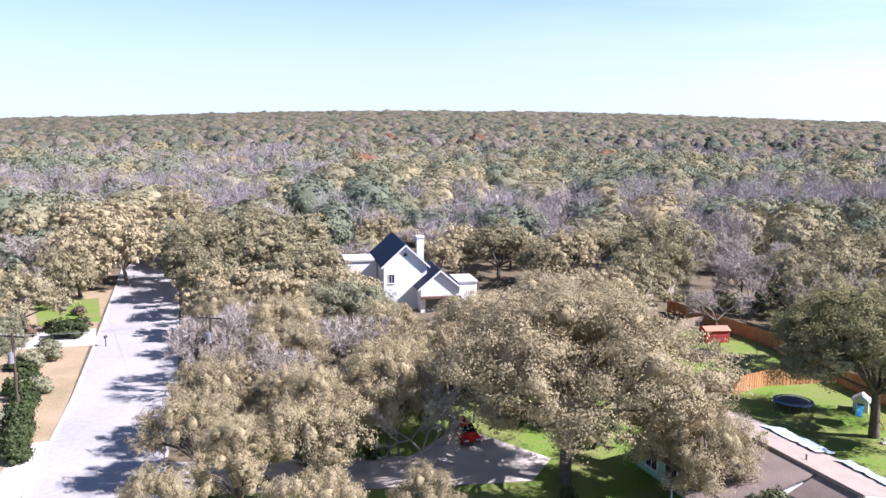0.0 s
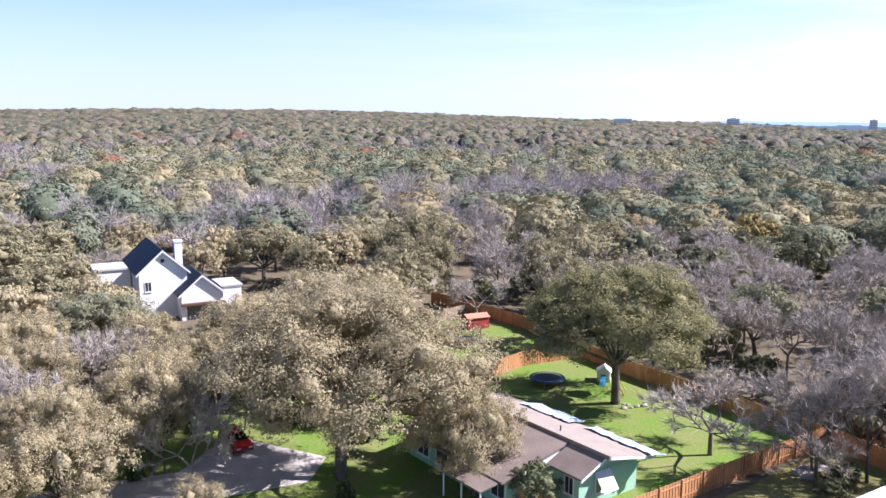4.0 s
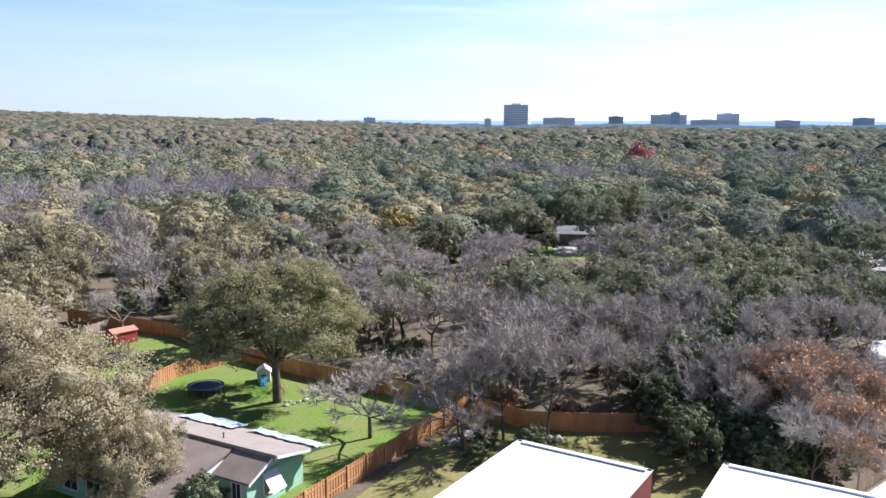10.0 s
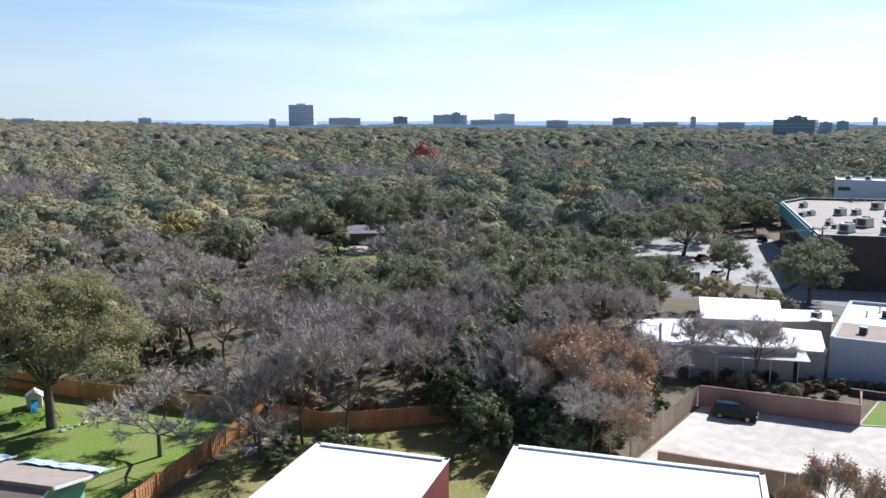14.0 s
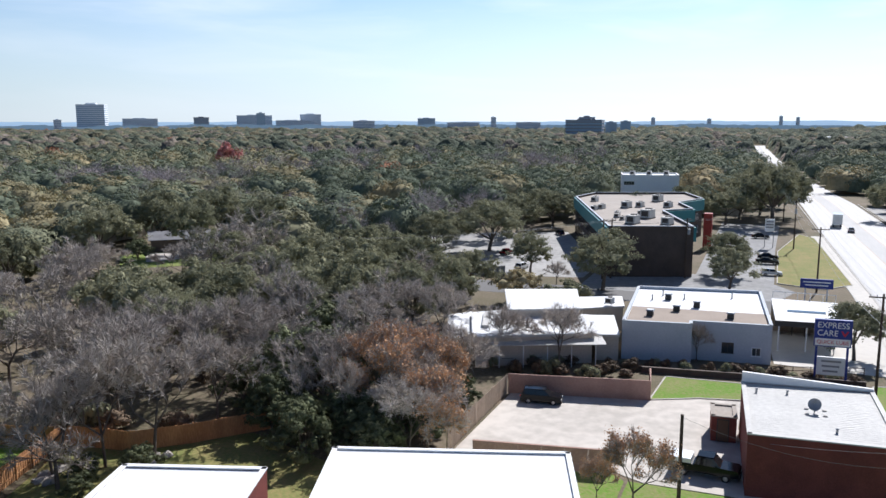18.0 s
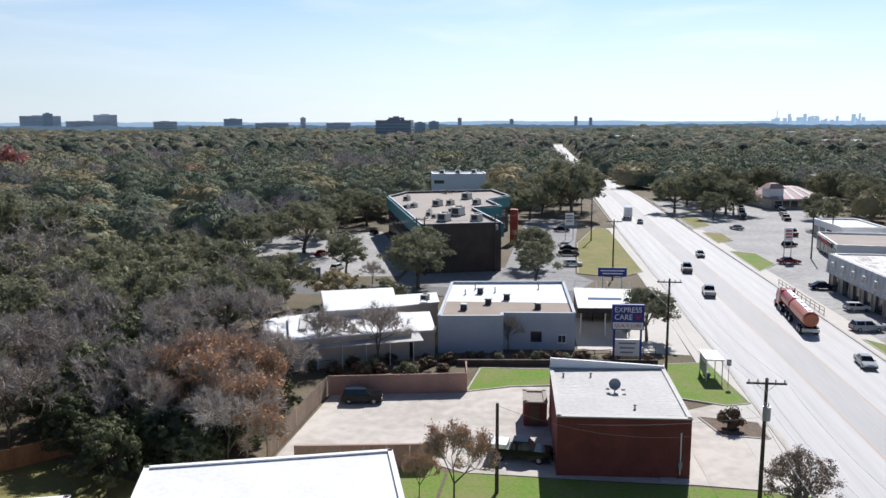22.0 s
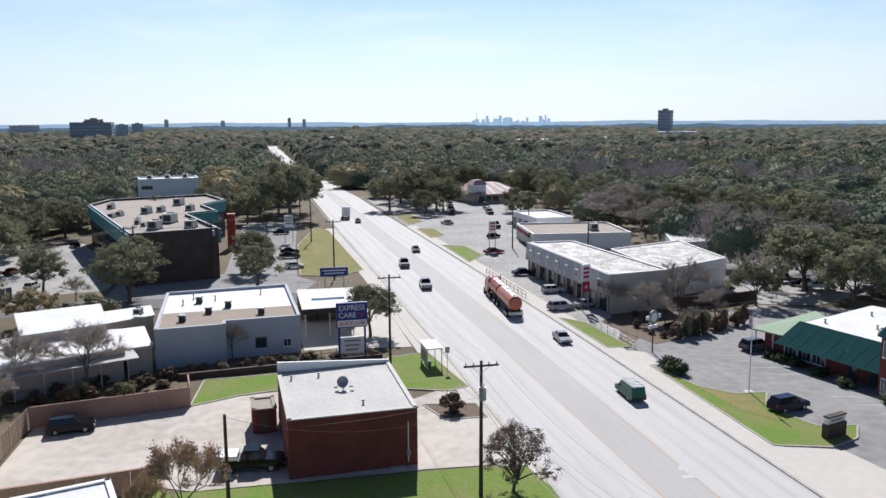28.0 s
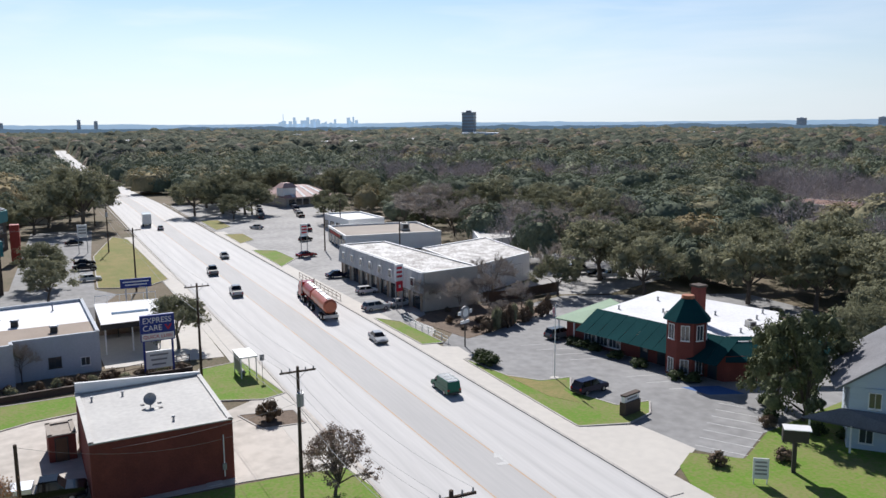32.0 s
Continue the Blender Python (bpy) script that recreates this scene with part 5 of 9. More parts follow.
for sgn, lo, hi in ((1, 2, 6), (-1, 2, 6)):
    pts = [(AVENUE[k][0], AVENUE[k][1] + sgn * (HALF[k] + 1.75)) for k in range(lo, hi)]
    solid("sidewalk", strip(pts, 1.5, -0.05, 0.074), CONCRETE, "pale concrete walk along the avenue", "pavement", "structure")

# parking bays
bays = Geo()
for k in range(9):
    m = facing(88.0 - k * 2.75, -53.0 - k * 0.72, 15)
    if k not in (4, 5):
        bays.box(-0.05, -2.6, 0.02, 0.05, 2.4, 0.026, m)
for k in range(7):
    bays.box(-0.05, -2.5, 0.02, 0.05, 2.5, 0.026, facing(51.4 + k * 1.25, -49.8 - k * 1.6, 237))
for k in range(9):
    bays.box(-0.05, -2.4, 0.02, 0.05, 2.4, 0.026, facing(118 + k * 3.2, -42.6 + k * 0.12, 0))
for k in range(12):
    bays.box(-0.05, -2.4, 0.02, 0.05, 2.4, 0.026, facing(157 + k * 2.9, 1.0, 18))
solid("bay_lines", bays, FADED, "faded white parking bay lines", "road marking", "structure")
HCP = mat("blue_bay_paint", (0.03, 0.10, 0.30), 0.7, (0.06, 0.14, 0.32), 1.0, 0.8)
slab("accessible_bay", [(63.4, -59.0), (66.6, -58.0), (65.2, -62.0), (62.0, -62.6)], 0.028, HCP, "blue painted accessible parking bay", category="road marking")


# ---- buildings ----

BRICK = mat("red_brick", (0.215, 0.058, 0.045), 0.85, (0.14, 0.04, 0.032), 0.6, 0.8, 16, 0.01)
BRICKTAN = mat("tan_brick", (0.42, 0.33, 0.25), 0.85, (0.30, 0.23, 0.17), 0.6, 0.8, 12, 0.01)
DARKBRICK = mat("dark_brick", (0.10, 0.075, 0.062), 0.85, (0.065, 0.05, 0.042), 0.5, 0.8, 16, 0.01)
STUCCO = mat("grey_blue_stucco", (0.50, 0.53, 0.57), 0.85, (0.42, 0.45, 0.49), 0.3, 0.7, 16, 0.006)
CREAM = mat("cream_wall", (0.55, 0.50, 0.43), 0.85, (0.43, 0.38, 0.32), 0.4, 0.7, 14, 0.006)
WHITEWALL = mat("white_wall", (0.82, 0.82, 0.81), 0.8, (0.74, 0.74, 0.73), 0.3, 0.6, 14, 0.004)
WHITEROOF = mat("white_roof_coating", (0.74, 0.75, 0.76), 0.7, (0.62, 0.62, 0.62), 0.25, 0.8, 10, 0.004, spec=0.2)
PATCHROOF = mat("patchy_white_roof", (0.66, 0.65, 0.63), 0.8, (0.30, 0.28, 0.26), 0.45, 1.3, 5, 0.004)
METALROOF = mat("white_metal_roof", (0.54, 0.53, 0.50), 0.7, (0.44, 0.43, 0.41), 0.25, 0.8, 9, spec=0.2)
TANROOF = mat("tan_gravel_roof", (0.36, 0.30, 0.245), 0.95, (0.28, 0.23, 0.19), 0.35, 0.7, 18, 0.01)
GRAVEL = mat("grey_gravel_roof", (0.40, 0.355, 0.31), 0.95, (0.31, 0.275, 0.24), 0.2, 0.7, 18, 0.01)
TEAL = mat("teal_fascia", (0.045, 0.20, 0.21), 0.5, (0.035, 0.16, 0.17), 0.4, 0.6)
GREENROOF = mat("green_metal_roof", (0.012, 0.056, 0.060), 0.9, (0.009, 0.043, 0.047), 0.4, 0.7, spec=0.02)
SAGE = mat("sage_green_roof", (0.20, 0.30, 0.19), 0.6, (0.16, 0.25, 0.155), 0.4, 0.7)
NAVY = mat("navy_shingles", (0.022, 0.04, 0.085), 0.7, (0.015, 0.028, 0.06), 0.6, 0.8, 14, 0.01)
SHINGLE = mat("brown_shingles", (0.25, 0.20, 0.17), 0.9, (0.17, 0.135, 0.115), 0.5, 0.8, 18, 0.015)
SHINGLETAN = mat("tan_shingles", (0.34, 0.29, 0.25), 0.9, (0.26, 0.22, 0.19), 0.5, 0.8, 18, 0.015)
SHINGLEGREY = mat("grey_shingles", (0.22, 0.22, 0.23), 0.9, (0.15, 0.15, 0.16), 0.5, 0.8, 18, 0.015)
MINT = mat("mint_siding", (0.36, 0.60, 0.44), 0.75, (0.29, 0.50, 0.36), 0.5, 0.6, stretch=(1, 1, 6))
PALEBLUE = mat("pale_blue_siding", (0.50, 0.58, 0.66), 0.75, (0.42, 0.49, 0.57), 0.5, 0.6, stretch=(1, 1, 6))
TRIM = mat("white_trim", (0.78, 0.78, 0.77), 0.6, (0.68, 0.68, 0.67), 0.6, 0.5)
DARKTRIM = mat("dark_trim", (0.06, 0.055, 0.05), 0.6)
GLASS = mat("window_glass", (0.035, 0.045, 0.055), 0.06, (0.05, 0.06, 0.07), 0.4, 0.4, spec=1.0)
GALV = mat("galvanised_metal", (0.36, 0.37, 0.38), 0.5, (0.27, 0.28, 0.29), 1.2, 0.7, metal=0.5)
DOORBROWN = mat("brown_door", (0.13, 0.075, 0.05), 0.6)
TARP = mat("blue_white_tarp", (0.62, 0.70, 0.80), 0.4, (0.33, 0.46, 0.66), 0.6, 0.9, 4, 0.03, spec=0.5)


def ccw(poly):
    return poly if sum(poly[i - 1][0] * poly[i][1] - poly[i][0] * poly[i - 1][1] for i in range(len(poly))) > 0 else poly[::-1]


def wall_run(ob, poly, z0, z1, material, thick=0.25, name="wall"):
    """One wall part for each side of a plan, butted at the corners."""
    out = []
    n = len(poly)
    for i in range(n):
        a, b = Vector(poly[i]), Vector(poly[(i + 1) % n])
        d = (b - a).normalized()
        s = Vector((-d.y, d.x)) * thick
        out.append(part(name, Geo().prism([tuple(a), tuple(b), tuple(b + s - d * thick), tuple(a + s + d * thick)], z0, z1), material, ob))
    return out


def window(ob, a, b, at, z, w, h, frame_m=None, name="window", pane_m=None, mullions=1, sill=True):
    """A window or door on the outer face of the wall from a to b (outside to the right)."""
    a, b = Vector(a), Vector(b)
    d = (b - a).normalized()
    m = Matrix(((d.x, d.y, 0, a.x + d.x * at), (d.y, -d.x, 0, a.y + d.y * at), (0, 0, 1, z), (0, 0, 0, 1)))
    t = 0.08
    g = Geo().box(-w / 2 - t, 0.0, -t, -w / 2, 0.07, h + t, m).box(w / 2, 0.0, -t, w / 2 + t, 0.07, h + t, m).box(-w / 2, 0.0, h, w / 2, 0.07, h + t, m).box(-w / 2, 0.0, -t, w / 2, 0.07, 0, m)
    for k in range(1, mullions + 1):
        x = -w / 2 + w * k / (mullions + 1)
        g.box(x - 0.025, 0.0, 0, x + 0.025, 0.06, h, m)
    fr = part(name, g, frame_m or TRIM, ob)
    part("pane", Geo().box(-w / 2, 0.004, 0, w / 2, 0.03, h, m), pane_m or GLASS, fr)
    if sill:
        part("sill", Geo().box(-w / 2 - 0.14, 0.0, -t - 0.06, w / 2 + 0.14, 0.13, -t, m), frame_m or TRIM, fr)
    return fr


def flat_building(name, label, category, poly, h, wall_m, roof_m, parapet=0.35, cap=None, pipes=(), ribs=0.0, parent=None):
    poly = ccw(poly)
    ob = thing(name, label, category)
    wall_run(ob, poly, -0.1, h, wall_m)
    n = len(poly)
    c = Vector((sum(p[0] for p in poly) / n, sum(p[1] for p in poly) / n))
    inner = [tuple(c + (Vector(p) - c) * (1 - 0.3 / max(1.0, (Vector(p) - c).length))) for p in poly]
    part("roof", Geo().prism(inner, h - parapet - 0.2, h - parapet), roof_m, ob)
    for i in range(n):
        a, b = Vector(poly[i]), Vector(poly[(i + 1) % n])
        d = (b - a).normalized()
        s = Vector((d.y, -d.x))
        part("coping", Geo().prism([tuple(a + s * 0.06 - d * 0.06), tuple(b + s * 0.06 + d * 0.06), tuple(b - s * 0.32), tuple(a - s * 0.32)], h + 0.003, h + 0.10), cap or TRIM, ob)
    if ribs:
        a, b = Vector(inner[0]), Vector(inner[1])
        e = Vector(inner[3])
        k, L = ribs, (b - a).length
        while k < L:
            p = a + (b - a) * (k / L)
            q = e + (Vector(inner[2]) - e) * (k / L)
            g = Geo()
            d = (b - a).normalized() * 0.07
            g.prism([tuple(p - d), tuple(p + d), tuple(q + d), tuple(q - d)], h - parapet, h - parapet + 0.009)
            part("seam", g, roof_m, ob)
            k += ribs
    return ob


UNITPAINT = mat("pale_unit_paint", (0.55, 0.54, 0.51), 0.6, (0.44, 0.43, 0.40), 0.9, 0.7)


def hvac(x, y, z, az=0, s=1.0, label="grey rooftop air-conditioning unit with a round fan", kind=0):
    ob = thing("air_conditioner", label, "air conditioner", facing(x, y, az, z) @ Matrix.Scale(s, 4), group="rooftop units")
    if kind == 0:
        part("case", Geo().box(-0.8, -0.6, 0.12, 0.8, 0.6, 1.05, inset=0.03), UNITPAINT, ob)
        part("base_rail", Geo().box(-0.85, -0.65, 0, 0.85, -0.5, 0.12).box(-0.85, 0.5, 0, 0.85, 0.65, 0.12), DARKTRIM, ob)
        part("fan", Geo().tube((0.3, 0, 1.05), (0.3, 0, 1.16), 0.42, 0.42, 12), DARKTRIM, ob)
        part("grille", Geo().box(-0.82, -0.4, 0.3, -0.803, 0.4, 0.9), DARKTRIM, ob)
    else:
        part("case", Geo().box(-0.4, -0.4, 0.0, 0.4, 0.4, 0.75, inset=0.05), DARKTRIM, ob)
        part("hood", Geo().box(-0.5, -0.5, 0.75, 0.5, 0.5, 0.9, inset=0.12), GALV, ob)
    return ob


def vent_pipe(x, y, z, h=0.6, r=0.09, m=None, cowl=True):
    ob = thing("vent_pipe", "short metal vent pipe on a roof", "vent pipe", pose(x, y, z), group="roof vents")
    part("pipe", Geo().tube((0, 0, 0), (0, 0, h), r, r, 8), m or GALV, ob)
    part("flashing", Geo().tube((0, 0, 0), (0, 0, 0.08), r * 2.2, r * 1.3, 8), m or GALV, ob)
    if cowl:
        part("cowl", Geo().tube((0, 0, h), (0, 0, h + r), r * 1.8, r * 0.8, 8), m or GALV, ob)
    return ob


# brick building in the yard by the avenue
B = [(63.1, 0.5), (64.0, -10.1), (77.6, -9.4), (76.4, 1.4)]
bk = flat_building("brick_building", "single-storey red brick building with a white ribbed metal roof", "building", [B[1], B[2], B[3], B[0]], 5.0, BRICK, METALROOF, 0.05, cap=METALROOF, ribs=0.42)
hp = [(76.15, 1.4), (76.45, 1.4), (77.65, -9.4), (77.35, -9.4)]
hi = Geo().add([(x, y, 5.1) for x, y in hp] + [(x, y, 6.0 if y > 0 else 5.3) for x, y in hp], [(3, 2, 1, 0), (4, 5, 6, 7), (0, 1, 5, 4), (1, 2, 6, 5), (2, 3, 7, 6), (3, 0, 4, 7)])
part("raised_parapet", hi, WHITEWALL, bk)
part("conduit", Geo().tube((63.86, -9.3, 0.4), (63.86, -9.3, 3.9), 0.05, 0.05, 8), TRIM, bk, "white conduit pipe")
part("meter_box", Geo().box(63.70, -9.45, 1.0, 63.92, -9.15, 1.5), GALV, bk)
part("door_step", Geo().box(63.2, -9.0, 0, 63.9, -7.8, 0.12), CONCRETE, bk)
for k in range(3):
    window(bk, B[1], B[2], 2.4 + k * 3.6, 0.9, 2.0, 1.6, DARKTRIM)
window(bk, B[1], B[2], 12.4, 0.05, 1.0, 2.1, DARKTRIM, "door", GLASS, 0, False)
an = flat_building("annexe", "small brick lean-to with a ribbed metal roof", "shed", [(73.75, 1.55), (77.2, 1.85), (77.0, 4.0), (73.6, 3.7)], 2.35, BRICK, GRAVEL, 0.03, cap=GRAVEL)
window(an, (73.6, 3.7), (73.75, 1.55), 1.0, 0.1, 0.9, 2.0, DARKTRIM, "door", DOORBROWN, 0, False)
dish = thing("satellite_dish", "grey mesh satellite dish on a weighted roof frame", "satellite dish", pose(70.2, -4.4, 4.8))
part("frame", Geo().box(-0.9, -1.2, 0, -0.78, 1.2, 0.10).box(0.78, -1.2, 0, 0.9, 1.2, 0.1).box(-0.9, -0.06, 0.04, 0.9, 0.06, 0.16), GALV, dish)
for k in range(6):
    part("ballast_block", Geo().box(-0.95 + (k % 2) * 1.55, -1.1 + (k // 2) * 0.8, 0.10, -0.6 + (k % 2) * 1.55, -0.7 + (k // 2) * 0.8, 0.3, inset=0.02), KERB, dish)
part("mast", Geo().tube((0, 0, 0.1), (0, 0, 0.9), 0.06, 0.06, 8), GALV, dish)
dg = Geo()
dm = look((0, 0, 0.95), (-6, 1.5, 4.5))
for i in range(4):
    r0, r1 = 0.62 * i / 4, 0.62 * (i + 1) / 4
    for k in range(14):
        t0, t1 = 2 * math.pi * k / 14, 2 * math.pi * (k + 1) / 14
        z = lambda q: -0.18 * (q / 0.62) ** 2
        dg.quad((r0 * math.cos(t0), r0 * math.sin(t0), z(r0)), (r1 * math.cos(t0), r1 * math.sin(t0), z(r1)), (r1 * math.cos(t1), r1 * math.sin(t1), z(r1)), (r0 * math.cos(t1), r0 * math.sin(t1), z(r0)), m=dm)
part("reflector", dg, GALV, dish, smooth=True)
dish.scale = (0.85, 0.85, 0.85)
part("feed_arm", Geo().tube((0, 0.4, -0.12), (0, 0, -0.6), 0.025, 0.02, 5, m=dm), DARKTRIM, dish)
for x, y in ((73.8, 0.1), (74.2, -2.4), (66.0, -5.8)):
    vent_pipe(x, y, 4.78, 0.5)

# grey-blue building and the service station behind the yard
gb = flat_building("garage_building", "pale grey-blue stucco building with a flat tan and white roof", "building", [(96.6, 15.6), (97.8, 7.6), (99.4, 7.8), (100.4, -1.2), (121, 0.4), (118.4, 17)], 4.7, STUCCO, WHITEROOF, 0.30, cap=STUCCO)
part("tan_roof_strip", Geo().prism([(97.0, 15.3), (98.0, 7.9), (99.7, 8.1), (100.6, -0.9), (107.6, -0.4), (106.2, 15.9)], 4.38, 4.45), TANROOF, gb)
window(gb, (99.4, 7.8), (100.4, -1.2), 4.2, 1.2, 1.2, 1.1, DARKTRIM, mullions=1)
window(gb, (99.4, 7.8), (100.4, -1.2), 7.4, 1.0, 0.9, 0.9, TRIM, mullions=1)
for x, y, k in ((101.5, 13.0, 1), (105.2, 10.2, 1), (108.5, 8.0, 1), (103.5, 3.6, 1), (112, 12, 1)):
    hvac(x, y, 4.4, 4, 1.0, "small dark roof fan with a metal hood", k)
for x, y in ((113, 10), (116, 4), (111, 14), (114.5, 13)):
    vent_pipe(x, y, 4.4, 0.7)
st = thing("service_station", "open service bay canopy with a white flat roof on posts", "canopy")
part("roof", Geo().prism([(106.8, -1.6), (107.6, -8.6), (120.6, -9.4), (120.6, -1.0)], 3.6, 3.9), WHITEROOF, st)
part("fascia", Geo().prism([(106.6, -1.5), (107.4, -8.7), (107.6, -8.7), (106.8, -1.5)], 3.3, 4.0), DARKTRIM, st)
for k in range(5):
    part("bay_door", Geo().box(-0.9, -0.05, 0, 0.9, 0.05, 2.8, facing(116.5, -2.2 - k * 1.6, 0)), DARKTRIM, st)
for x, y in ((107.2, -2.0), (107.8, -5.2), (107.9, -8.4), (114, -9.0), (120.3, -9.1)):
    part("post", Geo().tube((x, y, 0), (x, y, 3.6), 0.09, 0.09, 8), TRIM, st)
part("back_wall", Geo().prism([(117.6, -1.1), (117.8, -9.2), (120.4, -9.2), (120.4, -1.1)], 0, 3.6), BRICKTAN, st)
part("skylight", Geo().prism([(112.5, -3.0), (112.8, -7.6), (114.0, -7.6), (113.7, -3.0)], 3.9, 3.96), GLASS, st)
rail = thing("roof_rail", "white pipe rail along the station roof", "rail")
for k in range(6):
    part("post", Geo().tube((121.0, -1.2 - k * 1.6, 3.9), (121.0, -1.2 - k * 1.6, 4.9), 0.04, 0.04, 6), TRIM, rail)
part("bar", Geo().tube((121.0, -1.2, 4.85), (121.0, -9.2, 4.85), 0.05, 0.05, 6), TRIM, rail)

# white-roofed row beside the walled yard
hs = thing("white_roofed_house", "low cream building with several stepped white metal roofs", "house")
for poly, h in (([(86.8, 34.5), (97.2, 38.3), (100.4, 36.2), (87.6, 31.6)], 3.2), ([(86.4, 31.1), (93.3, 18.1), (102.2, 20.1), (101.1, 31.4), (97.8, 35.3)], 3.7), ([(96.6, 30.0), (100.7, 21.5), (112.4, 24.7), (108.6, 34.2)], 4.8), ([(106.6, 22.8), (110.2, 17.6), (116.5, 19.0), (113.7, 24.6)], 3.4), ([(94.6, 18.3), (95.5, 15.7), (105.1, 18.1), (104.3, 20.5)], 3.2)):
    poly = ccw(poly)
    n = len(poly)
    c = Vector((sum(p[0] for p in poly) / n, sum(p[1] for p in poly) / n))
    wall_run(hs, [tuple(c + (Vector(p) - c) * 0.95) for p in poly], -0.1, h - 0.12, CREAM)
    part("roof", Geo().prism(poly, h - 0.1, h + 0.06), WHITEROOF, hs)
    for i in range(n):
        a, b = Vector(poly[i]), Vector(poly[(i + 1) % n])
        d = (b - a).normalized()
        q = Vector((d.y, -d.x)) * 0.05
        part("gutter", Geo().prism([tuple(a + q), tuple(b + q), tuple(b), tuple(a)], h - 0.2, h + 0.03), METALROOF, hs)
part("porch_roof", Geo().add([(89.0, 31.6, 3.1), (95.3, 17.9, 3.1), (92.2, 16.6, 2.7), (87.0, 28.6, 2.7), (89.0, 31.6, 3.2), (95.3, 17.9, 3.2), (92.2, 16.6, 2.8), (87.0, 28.6, 2.8)], [(3, 2, 1, 0), (4, 5, 6, 7), (0, 1, 5, 4), (1, 2, 6, 5), (2, 3, 7, 6), (3, 0, 4, 7)]), METALROOF, hs)
for k in range(5):
    x, y = 87.6 + k * 1.1, 28.2 - k * 2.6
    part("porch_post", Geo().tube((x, y, 0), (x, y, 2.72), 0.06, 0.06, 6), TRIM, hs)
part("roof_duct", Geo().prism([(90.6, 31.4), (90.8, 30.6), (97.4, 32.6), (97.2, 33.4)], 3.76, 4.1), METALROOF, hs)
for at, w in ((3.0, 1.2), (6.5, 1.0), (10.5, 1.4)):
    window(hs, (87.4, 30.2), (93.4, 18.9), at, 1.0, w, 1.1, DARKTRIM)
hvac(109.5, 19.5, 3.78, 10, 0.8)

# dark office building with teal fascia
ob_poly = [(148.5, 27.0), (153.8, 12.5), (179.7, 21.1), (185.3, 15.4), (199.3, 19.8), (211.1, 15.4), (227.6, 21.1), (218.6, 43.7), (205.0, 45.9)]
of = flat_building("office_building", "two-storey dark brick office building with teal fascia and flat gravel roof", "building", ob_poly, 9.4, DARKBRICK, GRAVEL, 0.5, cap=STUCCO)
pc = ccw(ob_poly)
for i in range(len(pc)):
    a, b = Vector(pc[i]), Vector(pc[(i + 1) % len(pc)])
    d = (b - a).normalized()
    if min(a.x, b.x) < 150 and max(a.x, b.x) < 156:
        continue
    s = Vector((d.y, -d.x))
    part("fascia", Geo().prism([tuple(a + s * 0.5), tuple(b + s * 0.5), tuple(b + s * 0.01), tuple(a + s * 0.01)][::1], 6.6, 9.2), TEAL, of)
    L = (b - a).length
    k = 3.0
    while k < L - 2:
        window(of, a, b, k, 1.0, 2.2, 2.0, DARKTRIM)
        window(of, a, b, k, 4.2, 2.2, 1.8, DARKTRIM)
        k += 3.4
part("stair_tower", Geo().box(189.5, 11.6, 0, 191.5, 13.4, 8.0), mat("red_paint", (0.36, 0.05, 0.035), 0.6), of)
for x, y, a, k in ((186.6, 30.1, 15, 1.7), (189.5, 27.5, 15, 1.4), (167.9, 22.8, 15, 2.1), (158.0, 24.2, 15, 1.9), (158.6, 17.8, 15, 1.7), (204, 25.4, 15, 1.9), (182.8, 35.0, 15, 1.2), (179.5, 36.0, 15, 1.1), (198.6, 39.8, 10, 1.3), (203, 40.5, 10, 1.1), (167.1, 28.8, 5, 1.0), (171, 29.4, 5, 1.0), (191, 21.4, 15, 1.5), (172, 24.5, 15, 1.3), (163, 27, 5, 0.9)):
    hvac(x, y, 8.9, a, k * 0.85)
wb = flat_building("white_block", "plain two-storey white block beyond the offices", "building", [(259.4, 43.5), (262.6, 26.4), (275, 28.6), (272, 46)], 11.6, WHITEWALL, WHITEROOF, 0.3)
for k in range(4):
    window(wb, (259.4, 43.5), (262.6, 26.4), 1.0 + k * 0.8, 8.6, 0.6, 0.9, DARKTRIM, sill=False)
for x, y in ((264, 41), (265.5, 36), (268, 31)):
    hvac(x, y, 11.3, 0, 1.3)
flat_building("low_shop", "long low shop with a white roof behind trees", "building", [(262, 25), (263, 8), (280, 9), (279, 26)], 4.0, CREAM, WHITEROOF, 0.3)
sw = thing("stone_wall", "low grey stone wall at the back of a lot", "wall")
for k in range(12):
    part("stone_course", Geo().box(-0.45, -0.2, 0, 0.45, 0.2, 1.7 + 0.05 * (k % 3), facing(139.8 + k * 0.28, 55.6 - k * 0.92, -16) @ pose(0, 0, 0, 0, 0, 90)), mat("grey_stone", (0.30, 0.30, 0.30), 0.9, (0.2, 0.2, 0.2), 1.5, 0.9, 6, 0.03), sw)
for x0, y0, x1, y1, h, c in ((146, 78, 160, 86, 3.2, WHITEROOF), (178, 92, 190, 100, 3.4, SHINGLEGREY), (148, 145, 164, 152, 3.4, SHINGLEGREY), (-128, 190, -112, 204, 6.5, METALROOF)):
    flat_building("low_house", "low house half hidden by trees", "house", [(x0, y0), (x1, y0), (x1, y1), (x0, y1)], h, CREAM, c, 0.05)

